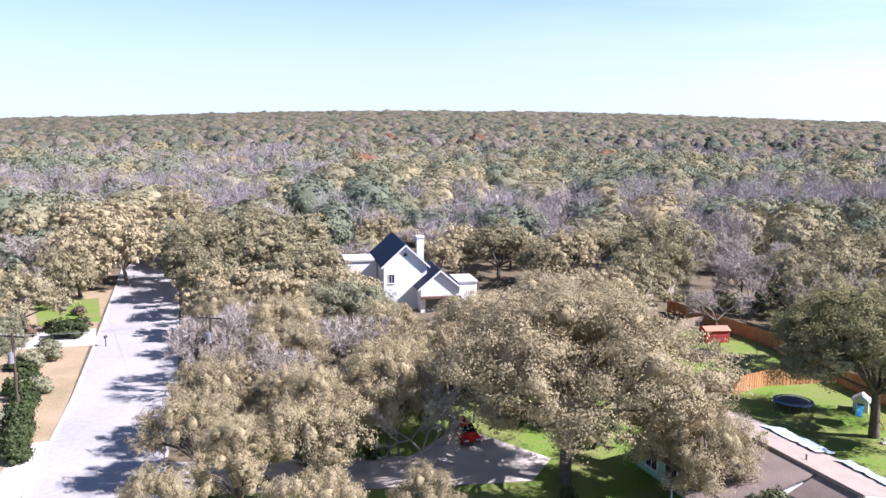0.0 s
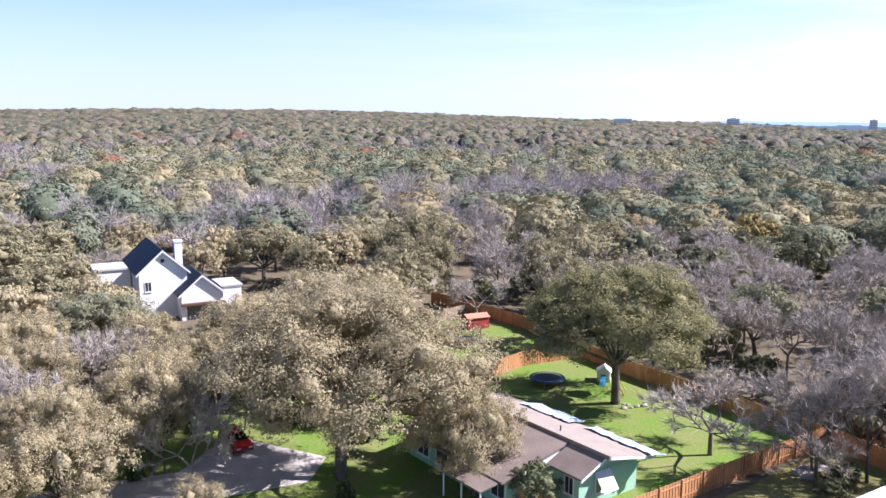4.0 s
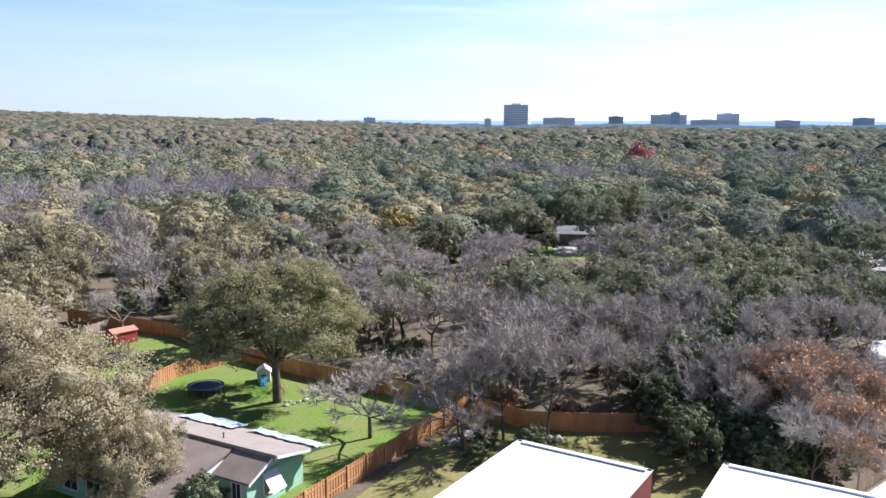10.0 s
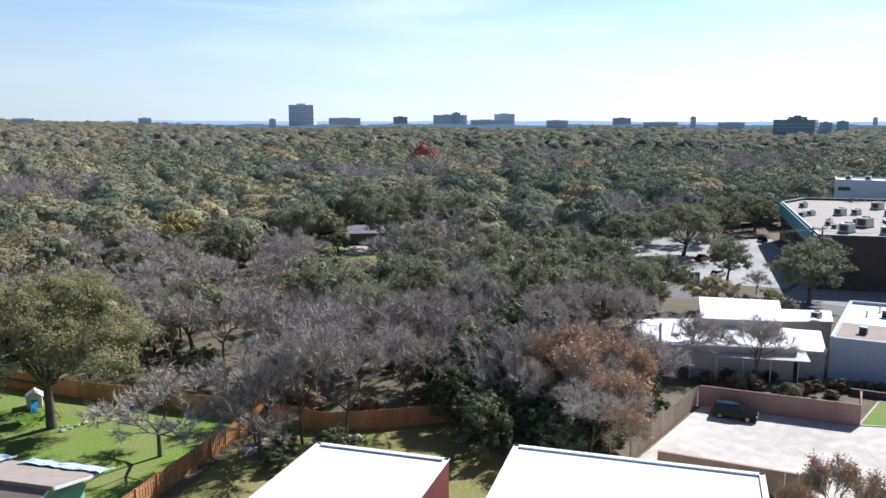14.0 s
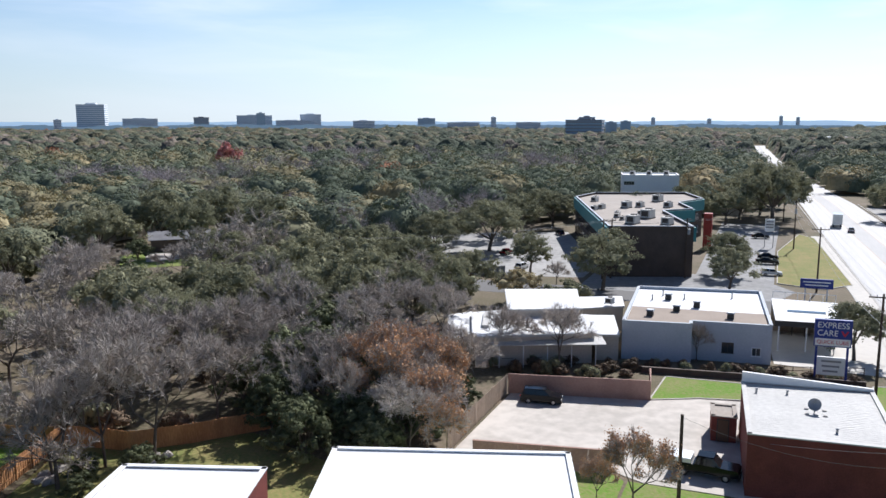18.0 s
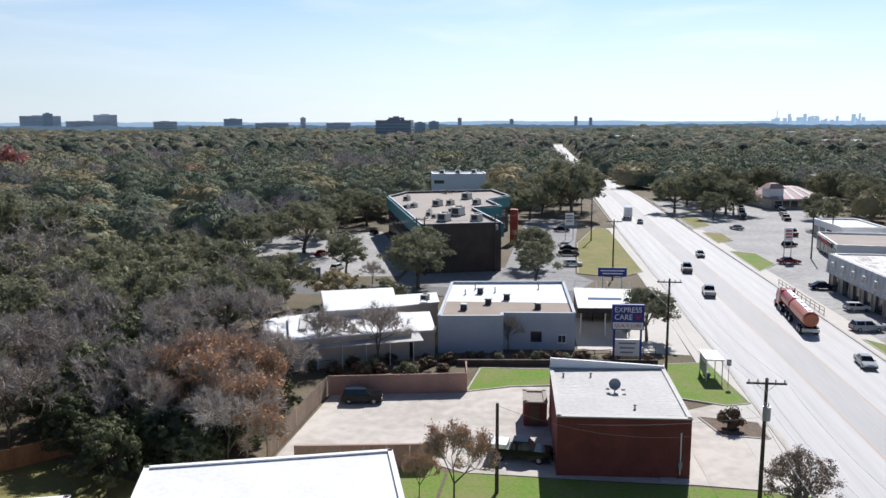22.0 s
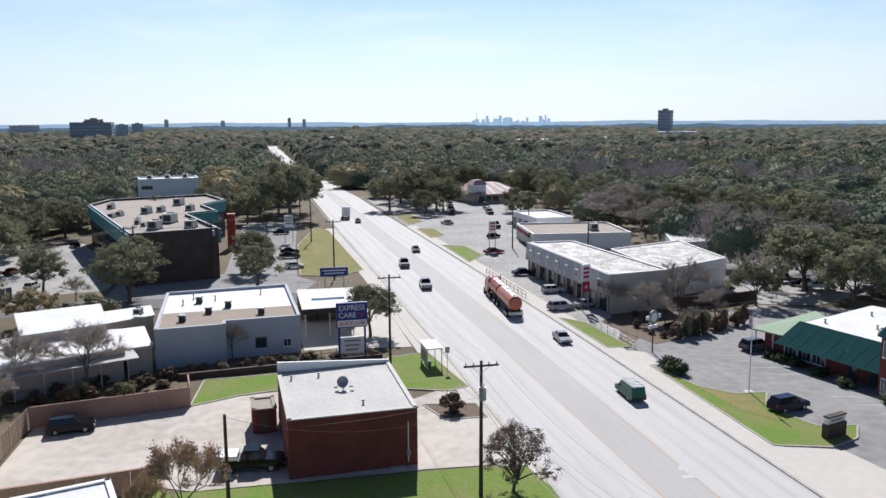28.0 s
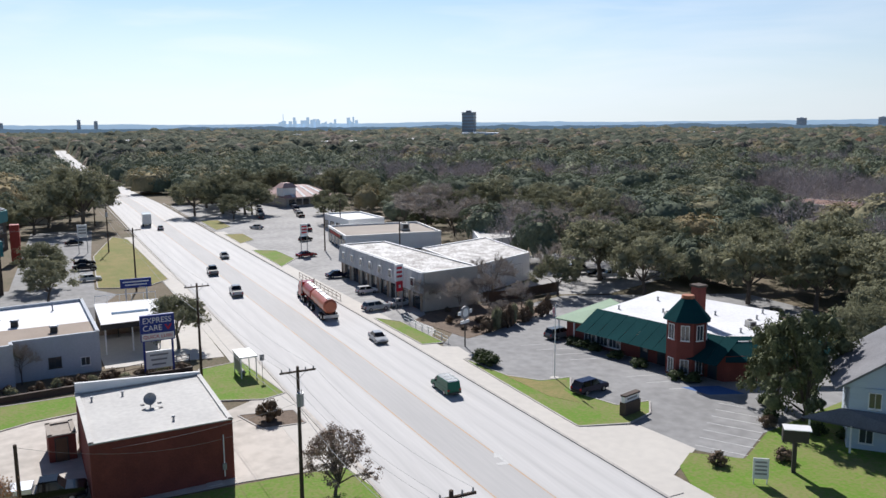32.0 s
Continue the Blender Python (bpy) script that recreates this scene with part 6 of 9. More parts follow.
# motel-like two-storey block, warehouse and shops across the avenue
mo = flat_building("shop_block", "two-storey shop block with a pale metal mansard and patchy white roof", "building", [(111.2, -46.9), (145, -44.6), (145.2, -53), (113.2, -56.8)], 6.0, CREAM, PATCHROOF, 0.12)
CORRUG = mat("pale_corrugated_panel", (0.50, 0.51, 0.52), 0.7, (0.42, 0.43, 0.44), 0.6, 0.6, 12)
for i in range(34):
    x = 111.8 + i * 0.995
    part("corrugated_panel", Geo().side([(0.02, 2.9), (0.75 + 0.06 * (i % 2), 2.9), (0.45 + 0.06 * (i % 2), 6.02), (0.02, 6.02)], -0.495, 0.495, facing(x, -46.85 + (x - 111.2) * 0.068, -3.9)), CORRUG, mo)
for i in range(8):
    window(mo, (145, -44.6), (111.2, -46.9), 2.5 + i * 4.1, 0.2, 2.4, 2.3, DARKTRIM, "shopfront")
    m = facing(113.6 + i * 4.1, -46.7 + (2.4 + i * 4.1) * 0.068, -3.9)
    part("upper_window", Geo().box(-0.55, 0.5, 3.7, 0.55, 0.80, 5.0, m), TRIM, mo)
    part("upper_pane", Geo().box(-0.45, 0.8, 3.8, 0.45, 0.83, 4.9, m), GLASS, mo)
for i in range(9):
    part("pier", Geo().box(-0.12, 0.3, 0, 0.12, 0.55, 2.9, facing(111.4 + i * 4.1, -46.85 + i * 4.1 * 0.068, -3.9)), BRICKTAN, mo)
wh = flat_building("warehouse", "pale metal warehouse with a white patched roof", "building", [(118.6, -58.6), (140.6, -58.8), (148, -76.2), (127, -74.4)], 4.9, WHITEWALL, PATCHROOF, 0.08)
for i in range(3):
    window(wh, (127, -74.4), (118.6, -58.6), 4 + i * 5.0, 0.1, 3.0, 3.2, GALV, "roller_door", GALV, 3, False)
flat_building("shed_building", "long low metal shed beyond the warehouse", "building", [(150, -76), (166, -82), (170, -92), (152, -88)], 4.0, WHITEWALL, METALROOF, 0.05)
sb = flat_building("corner_store", "flat-roofed store with red lettering band over a dark front", "building", [(172, -53.6), (192, -55.5), (190, -78), (170, -76)], 3.6, WHITEWALL, GRAVEL, 0.3)
part("sign_band", Geo().box(-7, 0.02, 2.5, 7, 0.3, 3.5, facing(182, -54.4, 5.4)), DARKTRIM, sb)
REDLET = mat("red_sign_letters", (0.55, 0.04, 0.03), 0.5)
for k in range(9):
    part("sign_bar", Geo().box(-0.45, 0.3, 2.75, 0.45, 0.36, 3.3, facing(176.5 + k * 1.25, -53.9 - k * 0.12, 5.4)), REDLET, sb)
for i in range(5):
    window(sb, (192, -55.5), (172, -53.6), 2.2 + i * 3.9, 0.2, 2.8, 2.4, DARKTRIM, "shopfront")
hvac(178, -70, 3.3, 5, 1.6)
gs = flat_building("filling_station", "small white filling-station shop with a grey band", "building", [(196, -62), (214, -60.6), (214, -71), (197, -72)], 4.2, WHITEWALL, WHITEROOF, 0.3)
for i in range(4):
    window(gs, (214, -60.6), (196, -62), 2.4 + i * 4.2, 0.6, 2.6, 2.0, DARKTRIM, "shopfront")
PINK = mat("salmon_roof", (0.47, 0.31, 0.28), 0.7, (0.38, 0.25, 0.23), 0.4, 0.6)
DM = pose(287, -70.5, 0, 0, 0, -74.4)
fs_ = thing("diner", "low diner with a salmon hipped roof, white bands and a lantern", "building")
wall_run(fs_, ccw([tuple((DM @ Vector((x, y, 0))).xy) for x, y in ((-9, -11), (9, -11), (9, 9), (-9, 9))]), -0.1, 3.3, mat("cream_diner_wall", (0.5, 0.46, 0.42), 0.8))
for nm, cs in (("front_roof", ((-9.8, -11.8, 3.2), (9.8, -11.8, 3.2), (5, -2, 6.4), (-5, -2, 6.4))), ("side_roof", ((9.8, -11.8, 3.2), (9.8, 9.8, 3.2), (5, 2, 6.4), (5, -2, 6.4))), ("side_roof", ((-9.8, 9.8, 3.2), (-9.8, -11.8, 3.2), (-5, -2, 6.4), (-5, 2, 6.4))), ("back_roof", ((9.8, 9.8, 3.2), (-9.8, 9.8, 3.2), (-5, 2, 6.4), (5, 2, 6.4))), ("roof_deck", ((-5, -2, 6.4), (5, -2, 6.4), (5, 2, 6.4), (-5, 2, 6.4)))):
    part(nm, Geo().add([DM @ Vector(p) for p in cs] + [DM @ (Vector(p) + Vector((0, 0, 0.16))) for p in cs], [(3, 2, 1, 0), (4, 5, 6, 7), (0, 1, 5, 4), (1, 2, 6, 5), (2, 3, 7, 6), (3, 0, 4, 7)]), PINK, fs_)
for k in (-6.5, -2.2, 2.2, 6.5):
    part("roof_band", Geo().add([DM @ Vector(p) for p in ((k - 0.6, -11.9, 3.42), (k + 0.6, -11.9, 3.42), (k * 0.62 + 0.5, -2.6, 6.46), (k * 0.62 - 0.5, -2.6, 6.46))], [(0, 1, 2, 3)]), WHITEROOF, fs_)
part("lantern", Geo().box(-9.2, -9.5, 3, -4.4, -4.8, 6.6, DM), WHITEWALL, fs_)
part("lantern_cap", Geo().box(-9.8, -10.1, 6.6, -3.8, -4.2, 8.2, DM, inset=1.6), PINK, fs_)
for k in range(6):
    part("shopfront", Geo().box(-8 + k * 2.8, -11.06, 0.6, -5.8 + k * 2.8, -11.01, 2.7, DM), GLASS, fs_)
LM = pose(148, 122.5, 0, 0, 0, -47)
lo = thing("low_house", "long low house with a grey roof under live oaks", "house")
wall_run(lo, ccw([tuple((LM @ Vector((x, y, 0))).xy) for x, y in ((-7.5, -4), (7.5, -4), (7.5, 4), (-7.5, 4))]), -0.1, 2.7, mat("brown_house_wall", (0.16, 0.13, 0.11), 0.85))
gable_low = ((-8.2, -4.8, 2.6), (8.2, -4.8, 2.6), (8.2, 0, 4.0), (-8.2, 0, 4.0)), ((8.2, 4.8, 2.6), (-8.2, 4.8, 2.6), (-8.2, 0, 4.0), (8.2, 0, 4.0))
for cs in gable_low:
    part("roof_slope", Geo().add([LM @ Vector(p) for p in cs] + [LM @ (Vector(p) + Vector((0, 0, 0.14))) for p in cs], [(3, 2, 1, 0), (4, 5, 6, 7), (0, 1, 5, 4), (1, 2, 6, 5), (2, 3, 7, 6), (3, 0, 4, 7)]), SHINGLEGREY, lo)
slab("lawn", [tuple((LM @ Vector(p)).xy) for p in ((-14, -5, 0), (12, -5, 0), (12, -24, 0), (-14, -24, 0))], 0.04, GRASS, "bright front lawn under live oaks")
slab("driveway", [tuple((LM @ Vector(p)).xy) for p in ((-9, -6, 0), (2, -6, 0), (0, -15, 0), (-9, -17, 0))], 0.07, LOT, "pale concrete driveway beside a lawn", category="pavement")
flat_building("far_house", "house with a brown roof among trees", "house", [(300, -128), (316, -126), (316, -138), (300, -140)], 5.0, CREAM, SHINGLETAN, 0.02)
flat_building("far_house", "large house with a brown roof among trees", "house", [(330, -98), (352, -96), (352, -112), (330, -114)], 6.5, CREAM, SHINGLETAN, 0.02)
flat_building("far_house", "house with a reddish roof among trees", "house", [(150, -190), (176, -184), (178, -200), (152, -206)], 5.0, CREAM, mat("russet_roof", (0.30, 0.18, 0.14), 0.9, (0.22, 0.14, 0.11), 0.4, 0.8), 0.02)

# green-roofed restaurant with a brick turret
re_ = thing("restaurant", "brick restaurant with green mansard, white roof and a turret", "restaurant")
fp = ccw([(88.5, -57.6), (66.0, -63.4), (64.2, -68.0), (66.5, -75.5), (75.5, -83.2), (95.0, -77.5)])
wall_run(re_, fp, -0.1, 2.9, BRICK)
part("flat_roof", Geo().prism(ccw([(86.4, -60.8), (67.4, -66.0), (66.0, -69.0), (67.6, -74.6), (75.8, -81.6), (93.2, -76.2)]), 3.7, 3.95), WHITEROOF, re_)
a, b = Vector((85.2, -57.85)), Vector((65.6, -63.0))
d = (b - a).normalized()
for k in range(12):
    p = a + d * (20.26 * k / 12)
    az = math.degrees(math.atan2(d.x, d.y)) - 90
    part("mansard_sheet", Geo().side([(-1.5, 2.25), (-1.4, 2.25), (2.7, 4.45), (2.7, 4.35)], 0.0, 20.26 / 12 - 0.03, Matrix(((d.x, d.y, 0, p.x), (d.y, -d.x, 0, p.y), (0, 0, 1, 0), (0, 0, 0, 1))) @ Matrix.Diagonal((1, -1, 1, 1))), GREENROOF, re_)
part("canopy", Geo().add([(89.6, -56.4, 2.85), (84.6, -58.0, 2.95), (90.4, -67.5, 3.5), (95.6, -69.6, 3.0)], [(0, 1, 2, 3)]).add([(89.6, -56.4, 2.7), (84.6, -58.0, 2.8), (90.4, -67.5, 3.35), (95.6, -69.6, 2.85)], [(3, 2, 1, 0)]).add([(89.6, -56.4, 2.85), (84.6, -58.0, 2.95), (84.6, -58.0, 2.8), (89.6, -56.4, 2.7)], [(3, 2, 1, 0)]), SAGE, re_, "flat sage-green canopy over a parking bay")
for x, y in ((89.2, -56.8), (86.8, -57.6), (94.8, -68.9)):
    part("canopy_post", Geo().tube((x, y, 0), (x, y, 2.78), 0.09, 0.09, 8), TRIM, re_)
part("south_slope", Geo().add([(65.4, -63.0, 2.5), (68.6, -65.8, 4.3), (61.6, -80.0, 4.2), (57.4, -81.0, 2.5)], [(0, 1, 2, 3)]).add([(65.4, -63.0, 2.4), (68.6, -65.8, 4.2), (61.6, -80.0, 4.1), (57.4, -81.0, 2.4)], [(3, 2, 1, 0)]), GREENROOF, re_)
tw = [(70.6 + 2.3 * math.cos(radians(22.5 + 45 * k)), -62.0 + 2.3 * math.sin(radians(22.5 + 45 * k))) for k in range(8)]
part("turret", Geo().prism(tw, 0, 6.6), BRICK, re_)
for k in range(8):
    x, y = tw[k]
    u, v = tw[(k + 1) % 8]
    nx, ny = (x + u) / 2 - 70.6, (y + v) / 2 + 62.0
    if nx < 1.2:
        window(re_, (x, y), (u, v), 0.88, 4.3, 0.8, 1.6, TRIM, "turret_window", GLASS, 1)
        window(re_, (x, y), (u, v), 0.88, 0.5, 0.8, 1.5, TRIM, "turret_window", GLASS, 1)
tr = Geo()
e0 = [(70.6 + 2.75 * math.cos(radians(22.5 + 45 * k)), -62.0 + 2.75 * math.sin(radians(22.5 + 45 * k)), 6.35) for k in range(8)]
e1 = [(70.6 + 0.7 * math.cos(radians(22.5 + 45 * k)), -62.0 + 0.7 * math.sin(radians(22.5 + 45 * k)), 8.7) for k in range(8)]
tr.add(e0 + e1, [(k, (k + 1) % 8, 8 + (k + 1) % 8, 8 + k) for k in range(8)] + [tuple(range(15, 7, -1)), tuple(range(7, -1, -1))])
part("turret_roof", tr, GREENROOF, re_)
part("turret_cap", Geo().tube((70.6, -62.0, 8.7), (70.6, -62.0, 9.05), 0.75, 0.7, 8), mat("copper_cap", (0.42, 0.16, 0.08), 0.6), re_)
part("chimney", Geo().box(75.2, -68.8, 3, 76.5, -67.6, 8.5), BRICK, re_)
part("chimney_cap", Geo().box(75.05, -68.95, 8.5, 76.65, -67.45, 8.75), DARKBRICK, re_)
for k in (4.0, 6.0, 8.0):
    window(re_, (88.5, -57.6), (66.0, -63.4), k, 0.6, 1.7, 1.5, TRIM, mullions=2)
for k in (12.5, 15.0, 20.2, 21.8):
    window(re_, (88.5, -57.6), (66.0, -63.4), k, 0.1, 1.0, 2.1, DARKTRIM, "door", GLASS, 0, False)
for x, y, s in ((79, -66.5, 0.8), (71.5, -72.5, 0.75), (84, -73, 0.6)):
    hvac(x, y, 3.95, 15, s)
for x, y in ((86, -64), (82, -68), (78, -73), (74, -76), (70, -69.5), (88, -72), (76, -79)):
    vent_pipe(x, y, 3.95, 0.45, 0.11)

# blue-grey office house
oh = thing("office_house", "pale blue two-storey house used as an office, grey shingle roof", "house")
wall_run(oh, ccw([(52, -62.4), (46.5, -67.4), (52.5, -74), (58, -69)]), -0.1, 5.6, PALEBLUE)
M = pose(52.2, -68.2, 0, 0, 0, -42)
part("roof", Geo().side([(-5.4, 5.3), (0, 9.0), (5.4, 5.3), (5.4, 5.5), (0, 9.25), (-5.4, 5.5)], -4.6, 4.6, M), SHINGLEGREY, oh)
for s in (-4.1, 4.0):
    part("gable", Geo().side([(-4.6, 5.6), (0, 8.8), (4.6, 5.6)], s, s + 0.15, M), PALEBLUE, oh)
part("porch_roof", Geo().add([(54.5, -59.6, 2.5), (44.5, -65.0, 2.5), (46.2, -67.0, 3.5), (52.4, -62.0, 3.6)], [(3, 2, 1, 0)]).add([(54.5, -59.6, 2.38), (44.5, -65.0, 2.38), (46.2, -67.0, 3.38), (52.4, -62.0, 3.48)], [(0, 1, 2, 3)]), SHINGLEGREY, oh)
for k in range(4):
    x, y = 54.0 - k * 3.0, -60.1 - k * 1.55
    part("porch_post", Geo().tube((x, y, 0), (x, y, 2.5), 0.09, 0.09, 8), TRIM, oh)
for k in (1.5, 4.0, 6.2):
    window(oh, (52, -62.4), (46.5, -67.4), k, 0.7, 1.0, 1.5, TRIM)
window(oh, (52, -62.4), (46.5, -67.4), 2.0, 3.9, 0.9, 1.3, TRIM)
part("banner", Geo().box(-1.1, 0.02, 3.6, 1.1, 0.08, 5.2, Matrix.Translation((48.6, -65.6, 0)) @ pose(0, 0, 0, 0, 0, 222)), mat("purple_banner", (0.12, 0.05, 0.35), 0.6, (0.5, 0.42, 0.05), 1.6, 0.9), oh)

oh.location = (-4.6, 2.5, 0)

# tall white sheds at the foot of the view
flat_building("white_roofed_shed", "brick shed with a broad flat white roof", "building", [(41.2, 40.4), (44.4, 30.9), (30.5, 26.4), (27.4, 36.2)], 5.0, BRICK, WHITEROOF, 0.06, cap=WHITEWALL)
flat_building("white_roofed_shed", "long building with a broad flat white roof", "building", [(50.3, 29.0), (55.8, 12.5), (40, 7.4), (34.6, 23.6)], 4.5, WHITEWALL, WHITEROOF, 0.06, cap=WHITEWALL)


# ---- houses by the side street ----
def gable_roof(ob, m, half_w, x0, x1, eave, ridge, material, over=0.4, thick=0.18, name="roof_slope"):
    """Two sloping slabs along the local x axis."""
    for s in (1, -1):
        k = (ridge - eave) / half_w
        e = eave - over * k
        g = Geo().side([(0, ridge), (s * (half_w + over), e), (s * (half_w + over), e + thick), (0, ridge + thick)][::s], x0 - over, x1 + over, m)
        part(name, g, material, ob)


# mint ranch house: ridge along local x, back garden along +y
HM = pose(27.2, 51.3, 0, 0, 0, -68.7)
rh = thing("ranch_house", "mint-green ranch house with brown and tan shingle roof", "house")


def at_house(*pts):
    return ccw([tuple((HM @ Vector((x, y, 0))).xy) for x, y in pts])


def sheet(ob, name, corners, material, thick=0.16):
    """A sloping roof sheet from its four corners in house axes."""
    lo = [HM @ Vector(p) for p in corners]
    hi = [HM @ (Vector(p) + Vector((0, 0, thick))) for p in corners]
    part(name, Geo().add(lo + hi, [(3, 2, 1, 0), (4, 5, 6, 7), (0, 1, 5, 4), (1, 2, 6, 5), (2, 3, 7, 6), (3, 0, 4, 7)]), material, ob)


wall_run(rh, at_house((-17, -6.4), (-4.3, -6.4), (-4.3, 0), (-17, 0)), -0.1, 2.35, MINT)
wall_run(rh, at_house((-16.9, 0.02), (-1.2, 0.02), (-1.2, 4.2), (-16.9, 4.2)), -0.1, 2.9, MINT)
wall_run(rh, at_house((-4.28, -2.2), (-1.2, -2.2), (-1.2, 0), (-4.28, 0)), -0.1, 2.6, MINT)
sheet(rh, "back_slope", ((-17.6, -0.25, 4.0), (0, -0.25, 4.0), (0, 4.9, 2.85), (-17.6, 4.9, 2.85)), SHINGLETAN)
sheet(rh, "front_slope", ((-17.4, -7.2, 2.3), (-4.1, -7.2, 2.3), (-4.1, -0.1, 3.86), (-17.4, -0.1, 3.86)), SHINGLE)
sheet(rh, "wing_slope", ((-4.0, -2.8, 2.7), (-0.4, -2.8, 2.7), (-0.4, -0.2, 3.82), (-4.0, -0.2, 3.82)), SHINGLE)
part("ridge_board", Geo().box(-17.6, -0.34, 3.86, 0.0, -0.26, 4.19, HM), SHINGLETAN, rh)
part("gable", Geo().side([(-6.4, 2.3), (0, 3.8), (0, 2.3)], -4.42, -4.3, HM), TRIM, rh)
part("gable", Geo().side([(-2.2, 2.5), (0, 3.75), (4.2, 2.85), (4.2, 2.5)], -1.34, -1.2, HM), MINT, rh)
part("fascia", Geo().side([(-2.85, 2.6), (-0.2, 3.78), (-0.2, 3.95), (-2.85, 2.8)], -0.42, -0.36, HM), TRIM, rh)
part("fascia", Geo().side([(-0.2, 3.86), (4.9, 2.75), (4.9, 2.95), (-0.2, 4.1)], -0.02, 0.04, HM), TRIM, rh)
EW = [tuple((HM @ Vector((-1.2, -2.2, 0))).xy), tuple((HM @ Vector((-1.2, 4.2, 0))).xy)]
window(rh, EW[0], EW[1], 2.4, 0.9, 1.2, 1.2, TRIM)
aw = HM @ pose(-1.15, 0.2, 0, 0, 0, 90)
part("awning", Geo().add([aw @ Vector(p) for p in ((-0.8, 0, 2.5), (0.8, 0, 2.5), (0.8, -1.0, 1.2), (-0.8, -1.0, 1.2), (-0.8, 0, 2.56), (0.8, 0, 2.56), (0.8, -1.0, 1.26), (-0.8, -1.0, 1.26))], [(0, 1, 2, 3), (7, 6, 5, 4), (3, 2, 6, 7), (0, 3, 7, 4), (1, 5, 6, 2)]), TRIM, rh, "white window awning")
FW = [tuple((HM @ Vector((-17, -6.4, 0))).xy), tuple((HM @ Vector((-4.3, -6.4, 0))).xy)]
for k in (2.0, 4.6, 11.6):
    window(rh, FW[0], FW[1], k, 0.7, 1.5, 1.3, TRIM)
window(rh, FW[0], FW[1], 8.2, 0.05, 1.0, 2.05, TRIM, "door", DOORBROWN, 0, False)
SW = [tuple((HM @ Vector((-4.28, -2.2, 0))).xy), tuple((HM @ Vector((-1.2, -2.2, 0))).xy)]
window(rh, SW[0], SW[1], 2.1, 1.0, 0.8, 1.3, TRIM)
sheet(rh, "porch_slope", ((-9.2, -9.0, 2.05), (-4.4, -9.0, 2.05), (-4.4, -7.0, 2.28), (-9.2, -7.0, 2.28)), SHINGLE, 0.1)
for x in (-9.0, -6.8, -4.6):
    part("porch_post", Geo().tube(HM @ Vector((x, -8.8, 0)), HM @ Vector((x, -8.8, 2.05)), 0.07, 0.07, 6), TRIM, rh)
for x, y, s in ((-14.0, -2.8, 0.5), (-13.9, -0.9, 0.4)):
    part("chimney", Geo().box(x - s, y - s, 2.8, x + s, y + s, 5.2, HM), BRICK, rh)
    part("chimney_cap", Geo().box(x - s - 0.08, y - s - 0.08, 5.2, x + s + 0.08, y + s + 0.08, 5.35, HM), DARKBRICK, rh)
for x, y, z, h in ((-9.4, -0.7, 3.75, 1.0), (-11.6, 1.6, 3.55, 0.4), (-6.2, 0.8, 3.8, 0.5), (-12.0, 2.4, 3.4, 0.3)):
    p = HM @ Vector((x, y, z))
    vent_pipe(p.x, p.y, p.z, h, 0.06, DARKTRIM)
# blue and white tarps along the back eave
rgt = random.Random(4)
for x0, x1, y0, y1, nm in ((-13.8, -8.0, 3.5, 5.7, "blue and white tarpaulin rumpled on the back roof"), (-6.6, 0.6, 4.0, 5.5, "pale metal sheets laid along the back eave")):
    g = Geo()
    nx, ny = 14, 5
    vs = []
    for i in range(nx + 1):
        for j in range(ny + 1):
            x = x0 + (x1 - x0) * i / nx + rgt.uniform(-0.15, 0.15)
            y = y0 + (y1 - y0) * j / ny + rgt.uniform(-0.2, 0.2)
            vs.append(HM @ Vector((x, y, 4.22 - 0.224 * y + rgt.uniform(0.0, 0.10))))
    g.add(vs, [(i * (ny + 1) + j, (i + 1) * (ny + 1) + j, (i + 1) * (ny + 1) + j + 1, i * (ny + 1) + j + 1) for i in range(nx) for j in range(ny)])
    solid("tarpaulin", g, TARP, nm, "tarpaulin")

# white gabled house with navy roof
WH = pose(-8.2, 121.5, 0, 0, 0, 13)
ww = thing("white_house", "tall white gabled house with a steep navy roof and chimney", "house")
wall_run(ww, ccw([tuple((WH @ Vector((x, y, 0))).xy) for x, y in ((-3.3, 0), (3.3, 0), (3.3, 14), (-3.3, 14))]), -0.1, 6.7, WHITEWALL)


